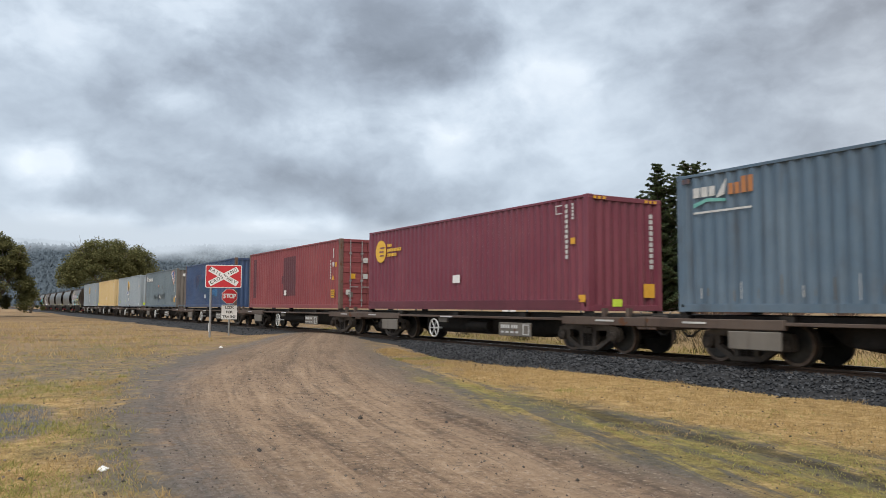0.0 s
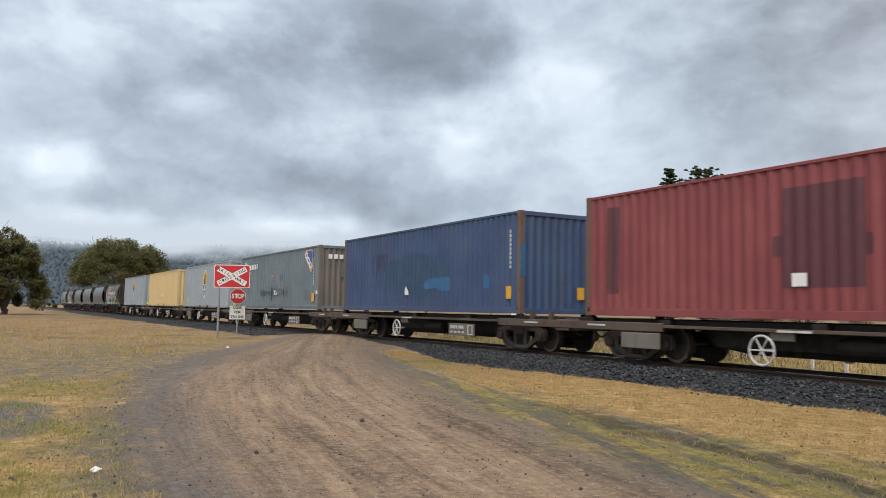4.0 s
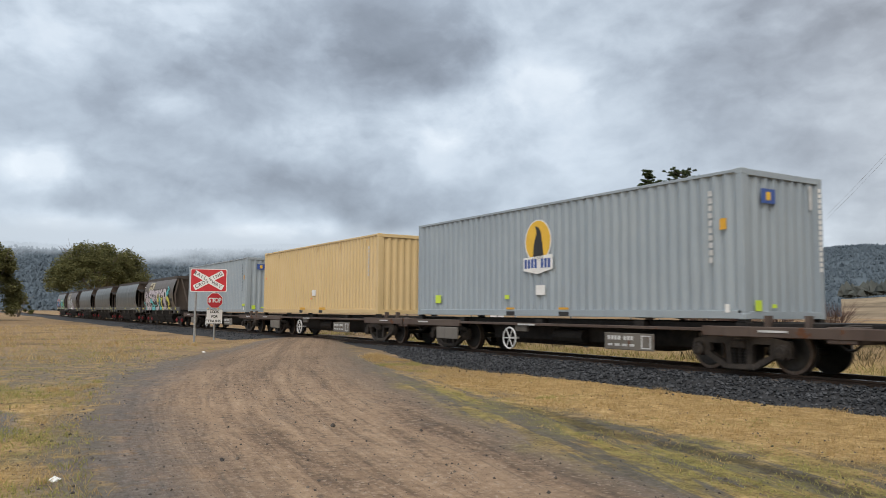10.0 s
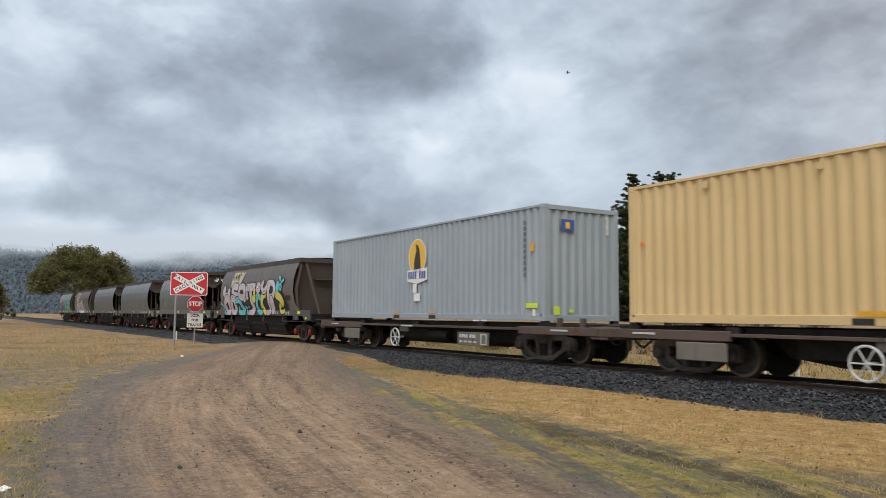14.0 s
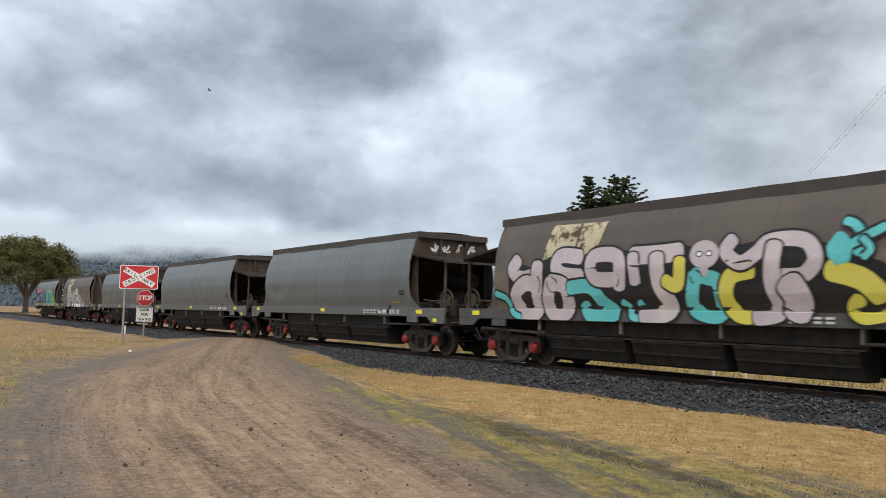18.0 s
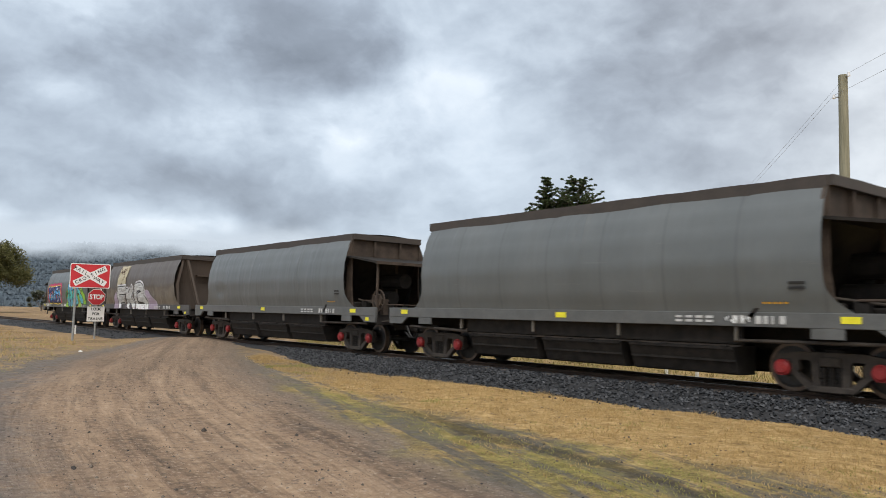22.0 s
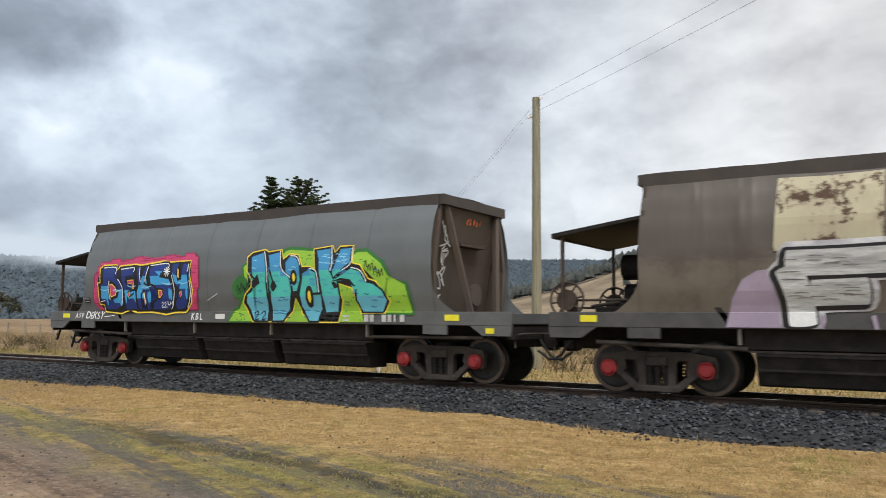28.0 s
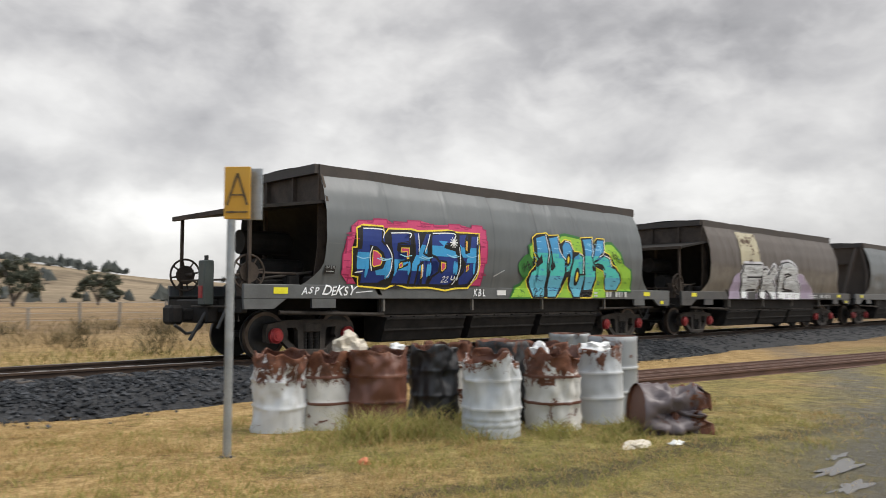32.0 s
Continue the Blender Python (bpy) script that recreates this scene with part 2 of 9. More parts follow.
M["white"] = plain("white_sheet", (0.72, 0.72, 0.7), (0.82, 0.82, 0.8), 0.5, scale=4, bump=0.05)
M["white_dull"] = plain("dull_white_lettering", (0.42, 0.43, 0.43), (0.62, 0.63, 0.62), 0.6, scale=9, bump=0.02)
M["black"] = plain("black_paint", (0.012, 0.012, 0.013), (0.03, 0.03, 0.03), 0.5, scale=4, bump=0.05)
M["yellow"] = plain("yellow_reflector", (0.72, 0.66, 0.02), (0.85, 0.8, 0.04), 0.35, scale=6, bump=0.05)
M["amber"] = plain("amber_label", (0.62, 0.32, 0.02), (0.72, 0.4, 0.04), 0.5, scale=6, bump=0.05)
M["lime"] = plain("lime_label", (0.55, 0.72, 0.05), (0.62, 0.8, 0.08), 0.5, scale=6, bump=0.05)
M["orange"] = plain("orange_sticker", (0.75, 0.16, 0.03), (0.85, 0.22, 0.05), 0.5, scale=6, bump=0.05)
M["galvanised"] = plain("galvanised_steel", (0.30, 0.32, 0.33), (0.45, 0.47, 0.48), 0.4, 0.6, 8, 60, 0.05)
M["sign_red"] = plain("sign_red", (0.48, 0.02, 0.03), (0.56, 0.03, 0.04), 0.4, scale=3, bump=0.03)
M["sign_white"] = plain("sign_white", (0.72, 0.72, 0.71), (0.8, 0.8, 0.79), 0.4, scale=3, bump=0.03)
M["sign_yellow"] = weathered("faded_sign_yellow", (0.62, 0.33, 0.03), (0.66, 0.40, 0.07), (0.35, 0.2, 0.05), 0.0, 0.5, 0.3)
M["hub_red"] = plain("red_axle_cap", (0.25, 0.018, 0.022), (0.4, 0.035, 0.035), 0.45, scale=9, fine=60)


# ---------------------------------------------------------------- mesh helpers
def mesh_of(name, verts, faces, mats=(), index=None, smooth=False):
    me = bpy.data.meshes.new(name)
    me.from_pydata([tuple(v) for v in verts], [], [tuple(f) for f in faces])
    for m in mats:
        me.materials.append(m)
    if index is not None:
        me.polygons.foreach_set("material_index", list(index))
    if smooth:
        me.polygons.foreach_set("use_smooth", [True] * len(me.polygons))
    me.update()
    return me


def add_box(bm, x0, x1, y0, y1, z0, z1, bevel=0.0, turn=None):
    r = bmesh.ops.create_cube(bm, size=1)
    vs = r["verts"]
    for v in vs:
        v.co = Vector(((x0 + x1) / 2 + v.co.x * (x1 - x0), (y0 + y1) / 2 + v.co.y * (y1 - y0), (z0 + z1) / 2 + v.co.z * (z1 - z0)))
        if turn is not None:
            v.co = turn @ v.co
    if bevel:
        edges = {e for v in vs for e in v.link_edges}
        bmesh.ops.bevel(bm, geom=list(edges), offset=bevel, segments=1, affect="EDGES", profile=0.5)


def add_rod(bm, a, b, r, sides=10, r2=None):
    a, b = Vector(a), Vector(b)
    d = b - a
    m = Matrix.Translation((a + b) / 2) @ d.to_track_quat("Z", "Y").to_matrix().to_4x4()
    bmesh.ops.create_cone(bm, cap_ends=True, segments=sides, radius1=r, radius2=r if r2 is None else r2, depth=d.length, matrix=m)


def add_prism(bm, outline, y0, y1, axis="y"):
    """A plate with the outline [(x, z), ...], from y0 to y1."""
    put = (lambda a, b, c: (a, c, b)) if axis == "y" else (lambda a, b, c: (c, a, b))
    n = len(outline)
    va = [bm.verts.new(put(a, b, y0)) for a, b in outline]
    vb = [bm.verts.new(put(a, b, y1)) for a, b in outline]
    bm.faces.new(va), bm.faces.new(vb[::-1])
    for i in range(n):
        bm.faces.new((va[i], vb[i], vb[(i + 1) % n], va[(i + 1) % n]))


def add_ring(bm, centre, r, tube, axis="y", seg=24, sides=6):
    ring = []
    for i in range(seg):
        a = 2 * math.pi * i / seg
        row = []
        for j in range(sides):
            b = 2 * math.pi * j / sides
            q = (r + tube * math.cos(b))
            p = Vector((q * math.cos(a), tube * math.sin(b), q * math.sin(a)))
            row.append(bm.verts.new(Vector(centre) + p))
        ring.append(row)
    for i in range(seg):
        for j in range(sides):
            bm.faces.new((ring[i][j], ring[i][(j + 1) % sides], ring[(i + 1) % seg][(j + 1) % sides], ring[(i + 1) % seg][j]))


def add_tube(bm, pts, r, sides=8):
    """A bent round bar along pts, in one piece."""
    pts, rings = [Vector(q) for q in pts], []
    for i, q in enumerate(pts):
        d = (pts[min(i + 1, len(pts) - 1)] - pts[max(i - 1, 0)]).normalized()
        u = d.cross(Vector((0, 0, 1)) if abs(d.z) < 0.9 else Vector((0, 1, 0))).normalized()
        v = d.cross(u)
        rings.append([bm.verts.new(q + r * (u * math.cos(6.2832 * k / sides) + v * math.sin(6.2832 * k / sides))) for k in range(sides)])
    for a, b in zip(rings, rings[1:]):
        for k in range(sides):
            bm.faces.new((a[k], a[(k + 1) % sides], b[(k + 1) % sides], b[k]))
    bm.faces.new(rings[0]), bm.faces.new(rings[-1])


def link(name, bm, mat, parent=None, label="", smooth=False):
    bmesh.ops.recalc_face_normals(bm, faces=bm.faces)
    me = bpy.data.meshes.new(name)
    bm.to_mesh(me)
    bm.free()
    for m in (mat if isinstance(mat, (list, tuple)) else [mat]):
        me.materials.append(m)
    if smooth:
        me.polygons.foreach_set("use_smooth", [True] * len(me.polygons))
    ob = new(name, me)
    if parent is not None:
        ob.parent = parent
    return tagged(ob, label)


def part(name, bm, mat, parent, label="", smooth=False):
    return link(name, bm, mat, parent, label, smooth)


def share(name, me, parent, m):
    ob = new(name, me)
    ob.parent = parent
    ob.matrix_local = m
    return ob


def boxes(*rows, bevel=0.0):
    bm = bmesh.new()
    for r in rows:
        add_box(bm, *r, bevel=bevel)
    return bm


TRACK_Y = 13.24


# ---------------------------------------------------------------- ground
def bank(x):
    """Foot of the ballast on the near side."""
    return 10.95 - 0.45 / (1 + math.exp(-(x + 5) * 1.2)) + 0.25 * noise.noise((x * 0.35, 0, 0)) + 0.12 * noise.noise((x * 1.3, 5, 0)) + max(0, -x - 40) * 0.0


def road_edges(x):
    """The left and right edge of the dirt road at x."""
    return max(-0.4, 0.01188 * x * x + 0.108 * x + 1.0), 3.65 - 0.21 * x + 0.0037 * x * min(x, 0.0)


def ground_height(x, y):
    r = math.hypot(x, y)
    z = -0.36 + 0.05 * noise.noise((x * 0.25, y * 0.25, 1)) + 0.02 * noise.noise((x * 1.1, y * 1.1, 2))
    z += min(r, 300) / 300 * 0.35 * noise.noise((x * 0.02, y * 0.02, 3))
    if -42 < x < -20 and y > 6:
        # the road climbs to the rails
        t = max(0.0, min(1.0, (y - 8.5) / 3.4)) * max(0.0, min(1.0, 1.0 - abs(x + 32 + (y - 13) * 1.6) / 9.0)) ** 0.6
        z += 0.33 * t if y < 13.5 else 0.33 * max(0.0, 1 - (y - 14.6) / 4) * t
    if y > 15:
        z += 0.10 * min(1, (y - 15) / 6)
    return z


def make_ground():
    m, n = material("dirt_gravel_and_grass")
    c = n.coords()
    x, y, _ = n.split(c)
    wob = n.math("MULTIPLY", n.math("SUBTRACT", n.noise(c, 0.55, 6, 0.62), 0.5), 3.2)
    left = n.math("ADD", n.math("MULTIPLY", n.math("MULTIPLY", x, x), 0.01188), n.math("ADD", n.math("MULTIPLY", x, 0.108), 1.0))
    left = n.math("MAXIMUM", left, -0.4)
    right = n.math("ADD", n.math("ADD", n.math("MULTIPLY", x, -0.21), 3.65), n.math("MULTIPLY", n.math("MULTIPLY", x, n.math("MINIMUM", x, 0.0)), 0.0037))
    sward = n.math("ADD", 7.6, n.math("MULTIPLY", n.math("MAXIMUM", n.math("SUBTRACT", -10.0, x), 0.0), 0.23))
    u = n.math("DIVIDE", n.math("SUBTRACT", y, left), n.math("MAXIMUM", n.math("SUBTRACT", right, left), 1.2))
    from_left = n.math("ADD", n.math("SUBTRACT", y, left), n.math("MULTIPLY", wob, 0.5))
    from_right = n.math("ADD", n.math("SUBTRACT", right, y), n.math("MULTIPLY", wob, 0.55))
    road = n.math("MULTIPLY", n.step(from_left, -0.3, 0.5), n.step(from_right, -0.2, 0.6))
    # wheel tracks run along the road
    lanes = n.noise(n.join(n.math("MULTIPLY", u, 5.5), n.math("MULTIPLY", x, 0.09), 0.0), 1.6, 6, 0.62, 0.25)
    ruts = n.noise(n.join(n.math("MULTIPLY", u, 26.0), n.math("MULTIPLY", x, 0.22), 4.0), 1.3, 5, 0.6, 0.3)
    pebbly = n.noise(c, 9, 6, 0.72)
    grit = n.noise(c, 55, 3, 0.7)
    mid = n.noise(c, 2.6, 6, 0.68)
    patches = n.noise(c, 0.9, 6, 0.65)
    tone = n.math("ADD", n.math("MULTIPLY", lanes, 0.40), n.math("ADD", n.math("MULTIPLY", ruts, 0.20), n.math("ADD", n.math("MULTIPLY", pebbly, 0.30), n.math("MULTIPLY", mid, 0.18))))
    dirt = n.ramp(tone, [(0.39, (0.105, 0.076, 0.055)), (0.46, (0.180, 0.125, 0.086)), (0.52, (0.310, 0.213, 0.140)), (0.59, (0.43, 0.30, 0.195)), (0.70, (0.60, 0.445, 0.305))])
    # packed grey wheel lines, drawn out along the road, and a greyer strip by its right edge
    lines = n.noise(n.join(n.math("MULTIPLY", u, 46.0), n.math("MULTIPLY", x, 0.55), 9.0), 1.0, 4, 0.62, 0.4)
    dirt = n.mix(n.math("MULTIPLY", n.step(lines, 0.53, 0.66), 0.45), dirt, (0.145, 0.108, 0.080))
    dirt = n.mix(n.math("MULTIPLY", n.step(n.math("ADD", u, n.math("MULTIPLY", lanes, 0.5)), 0.98, 1.22), 0.55), dirt, (0.165, 0.138, 0.112))
    dirt = n.mix(n.math("MULTIPLY", n.step(patches, 0.52, 0.74), 0.35), dirt, (0.17, 0.145, 0.125))
    dirt = n.mix(n.math("MULTIPLY", n.step(grit, 0.60, 0.70), 0.5), dirt, (0.10, 0.085, 0.072))
    dirt = n.mix(n.math("MULTIPLY", n.step(n.noise(c, 18, 4, 0.75), 0.57, 0.64), 0.7), dirt, (0.50, 0.40, 0.31))
    dirt = n.mix(n.math("MULTIPLY", n.step(n.noise(c, 6, 6, 0.75), 0.57, 0.64), 0.6), dirt, (0.11, 0.09, 0.075))
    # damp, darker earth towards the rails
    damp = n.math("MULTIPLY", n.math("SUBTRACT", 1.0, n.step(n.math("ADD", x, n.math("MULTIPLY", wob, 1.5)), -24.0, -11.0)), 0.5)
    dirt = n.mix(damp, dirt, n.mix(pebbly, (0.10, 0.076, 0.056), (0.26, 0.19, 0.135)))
    stone = n.ramp(n.math("ADD", n.math("MULTIPLY", pebbly, 0.55), n.math("MULTIPLY", grit, 0.45)), [(0.34, (0.046, 0.046, 0.048)), (0.5, (0.144, 0.140, 0.138)), (0.66, (0.310, 0.301, 0.293))])
    margin = n.math("MULTIPLY", n.step(from_left, -1.1, 0.1), n.math("SUBTRACT", 1.0, n.step(from_left, 0.3, 1.5)))
    shoulder = n.math("MULTIPLY", margin, n.step(n.math("ADD", mid, n.math("MULTIPLY", pebbly, 0.25)), 0.46, 0.62))
    # turf
    tuft = n.noise(c, 3.4, 7, 0.7)
    blade = n.noise(n.scaled(c, 1, 1.6, 1), 30, 4, 0.7)
    clump = n.noise(c, 9.5, 6, 0.8)
    weave = n.math("ADD", n.math("MULTIPLY", n.math("ADD", n.math("MULTIPLY", tuft, 0.42), n.math("ADD", n.math("MULTIPLY", blade, 0.30), n.math("MULTIPLY", clump, 0.38))), 1.25), -0.165)
    tan = n.ramp(weave, [(0.34, (0.120, 0.079, 0.033)), (0.45, (0.305, 0.196, 0.076)), (0.55, (0.520, 0.348, 0.146)), (0.70, (0.77, 0.57, 0.305))])
    green = n.ramp(weave, [(0.34, (0.072, 0.060, 0.028)), (0.46, (0.185, 0.150, 0.056)), (0.57, (0.345, 0.280, 0.100)), (0.70, (0.58, 0.47, 0.18))])
    near_road = n.math("MULTIPLY", n.step(n.math("ADD", n.math("SUBTRACT", sward, y), n.math("MULTIPLY", wob, 0.9)), -0.5, 0.9), n.math("MULTIPLY", n.step(from_left, -1.0, 1.0), n.math("SUBTRACT", 1.0, n.step(x, -2.0, 1.5))))
    left_side = n.math("SUBTRACT", 1.0, n.step(from_left, -1.5, 0.5))
    dump = n.math("MULTIPLY", n.step(x, 2.5, 6.0), n.math("SUBTRACT", 1.0, n.step(y, 8.0, 9.4)))
    lush = n.math("ADD", n.math("MULTIPLY", near_road, 0.26), n.math("ADD", n.math("MULTIPLY", patches, 0.75), n.math("MULTIPLY", n.step(y, 14.6, 16.0), 0.12)))
    lush = n.math("ADD", lush, n.math("ADD", n.math("MULTIPLY", left_side, 0.17), n.math("MULTIPLY", dump, 0.30)))
    lush = n.math("SUBTRACT", lush, n.math("MULTIPLY", n.math("MULTIPLY", n.step(y, 7.2, 8.6), n.math("SUBTRACT", 1.0, n.step(y, 13.0, 14.5))), 0.16))
    turf = n.mix(n.step(lush, 0.44, 0.70), tan, green)
    # strips of mud and moss that follow the wheels
    strips = n.noise(n.join(n.math("MULTIPLY", n.math("ADD", y, n.math("MULTIPLY", x, 0.352)), 1.7), n.math("MULTIPLY", x, 0.12), 8.0), 1.3, 6, 0.66, 0.3)
    mud = n.math("MULTIPLY", n.step(n.math("ADD", n.math("MULTIPLY", strips, 0.8), n.math("MULTIPLY", mid, 0.25)), 0.485, 0.56), n.math("MULTIPLY", near_road, 0.88))
    turf = n.mix(mud, turf, n.mix(0.5, stone, (0.105, 0.088, 0.068)))
    moss = n.math("MULTIPLY", n.step(n.math("SUBTRACT", 1.0, n.math("ADD", n.math("MULTIPLY", strips, 0.75), n.math("MULTIPLY", mid, 0.3))), 0.50, 0.58), n.math("MULTIPLY", near_road, 0.38))
    turf = n.mix(moss, turf, n.mix(weave, (0.07, 0.066, 0.02), (0.33, 0.285, 0.075)))
    out = n.math("SUBTRACT", n.math("SUBTRACT", y, right), n.math("MAXIMUM", n.math("MULTIPLY", n.math("ADD", x, 18.0), 0.07), -0.2))
    ragged = n.math("ADD", out, n.math("ADD", n.math("MULTIPLY", wob, 0.28), n.math("MULTIPLY", n.math("SUBTRACT", tuft, 0.5), 0.9)))
    belt = n.math("MULTIPLY", n.step(ragged, -0.35, -0.05), n.math("SUBTRACT", 1.0, n.step(ragged, 0.1, 0.45)))
    turf = n.mix(n.math("MULTIPLY", n.math("MULTIPLY", belt, n.step(mid, 0.40, 0.62)), 0.5), turf, n.mix(weave, (0.10, 0.098, 0.020), (0.47, 0.42, 0.085)))
    soak = n.math("MULTIPLY", n.math("MULTIPLY", n.step(ragged, 0.2, 0.4), n.math("SUBTRACT", 1.0, n.step(ragged, 0.5, 0.8))), n.step(x, -11.0, -8.0))
    turf = n.mix(n.math("MULTIPLY", soak, 0.7), turf, (0.045, 0.040, 0.026))
    bare = n.step(n.math("ADD", n.math("MULTIPLY", n.noise(c, 0.75, 7, 0.68), 0.8), n.math("MULTIPLY", pebbly, 0.22)), 0.575, 0.65)
    bare = n.math("MULTIPLY", bare, n.math("ADD", n.math("MULTIPLY", near_road, 0.6), n.math("ADD", n.math("MULTIPLY", left_side, 0.25), 0.12)))
    turf = n.mix(bare, turf, n.mix(0.45, stone, (0.15, 0.122, 0.095)))
    dark = n.step(n.math("ADD", n.math("MULTIPLY", n.noise(c, 1.7, 6, 0.7), 0.7), n.math("MULTIPLY", pebbly, 0.3)), 0.55, 0.66)
    turf = n.mix(n.math("MULTIPLY", dark, 0.5), turf, (0.075, 0.060, 0.036))
    wet = n.math("MULTIPLY", n.step(x, 4.5, 7.5), n.math("SUBTRACT", 1.0, n.step(n.math("ADD", y, n.math("MULTIPLY", wob, 0.6)), 3.0, 4.8)))
    turf = n.mix(n.math("MULTIPLY", wet, 0.8), turf, n.mix(weave, (0.055, 0.052, 0.026), (0.24, 0.205, 0.10)))
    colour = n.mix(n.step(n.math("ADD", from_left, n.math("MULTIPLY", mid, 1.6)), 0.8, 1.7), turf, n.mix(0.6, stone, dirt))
    colour = n.mix(n.step(n.math("SUBTRACT", from_right, n.math("MULTIPLY", mid, 0.5)), -0.6, 0.2), turf, colour)
    apron = n.math("MULTIPLY", n.math("MULTIPLY", n.step(from_right, -3.4, -2.2), n.math("SUBTRACT", 1.0, n.step(x, -19.0, -13.0))), n.step(mid, 0.34, 0.56))
    colour = n.mix(n.math("MULTIPLY", apron, 0.8), colour, n.mix(0.25, stone, (0.16, 0.14, 0.12)))
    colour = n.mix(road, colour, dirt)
    colour = n.mix(n.math("MULTIPLY", shoulder, 0.7), colour, n.mix(0.3, stone, (0.125, 0.118, 0.112)))
    gx, gy = n.math("DIVIDE", n.math("ADD", x, 11.6), 1.9), n.math("DIVIDE", n.math("SUBTRACT", y, -0.25), 0.75)
    spill = n.math("ADD", n.math("ADD", n.math("MULTIPLY", gx, gx), n.math("MULTIPLY", gy, gy)), n.math("MULTIPLY", wob, 0.6))
    colour = n.mix(n.math("SUBTRACT", 1.0, n.step(spill, 0.6, 1.3)), colour, n.mix(0.25, stone, (0.2, 0.2, 0.21)))
    far = n.math("POWER", n.math("ADD", n.math("MULTIPLY", x, x), n.math("MULTIPLY", y, y)), 0.5)
    field = n.ramp(n.noise(n.scaled(c, 0.02, 0.06, 1), 1.0, 6, 0.6), [(0.35, (0.19, 0.125, 0.066)), (0.6, (0.33, 0.225, 0.122)), (0.75, (0.20, 0.155, 0.072))])
    field = n.mix(n.math("MULTIPLY", n.step(n.noise(c, 0.35, 8, 0.75), 0.46, 0.62), 0.6), field, (0.085, 0.062, 0.034))
    colour = n.mix(n.step(far, 14, 40), colour, n.mix(road, field, colour))
    colour = n.mix(n.step(far, 60, 120), colour, field)
    height = n.math("ADD", n.math("MULTIPLY", pebbly, 0.6), n.math("ADD", n.math("MULTIPLY", grit, 0.3), n.math("MULTIPLY", n.math("MULTIPLY", n.math("ADD", lanes, n.math("MULTIPLY", ruts, 0.5)), road), 1.6)))
    height = n.math("ADD", height, n.math("MULTIPLY", clump, 0.8))
    n.surface(colour, 0.92, 0.0, n.bump(height, 1.0, 0.07), 0.25)
    verts, faces = [], []
    angles, radii = 320, [0.0]
    r = 0.35
    while r < 3400:
        radii.append(r)
        r *= 1.05 if r < 80 else 1.13
    for r in radii[1:]:
        for i in range(angles):
            a = 2 * math.pi * i / angles
            px, py = r * math.cos(a), r * math.sin(a)
            verts.append((px, py, ground_height(px, py)))
    for k in range(len(radii) - 2):
        for i in range(angles):
            j = (i + 1) % angles
            faces.append((k * angles + i, (k + 1) * angles + i, (k + 1) * angles + j, k * angles + j))
    verts.append((0, 0, ground_height(0, 0)))
    faces += [(len(verts) - 1, i, (i + 1) % angles) for i in range(angles)]
    ob = new("ground", mesh_of("ground", verts, faces, [m], smooth=True))
    return tagged(ob, "dirt road, grey gravel and straw-coloured short grass", "ground", kind="structure")


make_ground()


# ---------------------------------------------------------------- railway
def make_track():
    # ballast bed
    verts, faces = [], []
    xs = [-400 + 20 * i for i in range(16)] + [-80 + 0.5 * i for i in range(280)] + [60 + 10 * i for i in range(20)]
    for x in xs:
        toe = bank(x)
        for y, z in ((toe - 0.5, -0.52), (toe, -0.36), (toe + 0.5, -0.24), (11.9, -0.13), (12.3, -0.10), (12.62, -0.13), (13.24, -0.12), (13.86, -0.13), (14.3, -0.10), (14.8, -0.16), (15.6, -0.34), (16.2, -0.6)):
            w = noise.noise((x * 2.1, y * 2.3, 0)) * 0.035
            verts.append((x, y, z + w))
    k = 12
    for i in range(len(xs) - 1):
        for j in range(k - 1):
            faces.append((i * k + j, (i + 1) * k + j, (i + 1) * k + j + 1, i * k + j + 1))
    tagged(new("ballast_bed", mesh_of("ballast_bed", verts, faces, [M["ballast"]])), "dark grey basalt ballast bed under the rails", "ballast", kind="structure")
    # rails
    outline = [(-0.06, -0.155), (0.06, -0.155), (0.06, -0.14), (0.012, -0.125), (0.009, -0.045), (0.034, -0.035), (0.036, -0.006), (0.03, 0.0), (-0.03, 0.0), (-0.036, -0.006), (-0.034, -0.035), (-0.009, -0.045), (-0.012, -0.125), (-0.06, -0.14)]
    for side in (-1, 1):
        bm = bmesh.new()
        y0 = TRACK_Y + side * 0.57
        add_prism(bm, [(y0 + a, b) for a, b in outline], -420, 260, axis="x")
        ob = link("rail", bm, [M["rail_side"], M["rail_top"]])
        for p in ob.data.polygons:
            if p.normal.z > 0.9 and p.center.z > -0.01:
                p.material_index = 1
        tagged(ob, "rusty steel rail with a polished head", "rail", "rails of the line", "structure")


make_track()


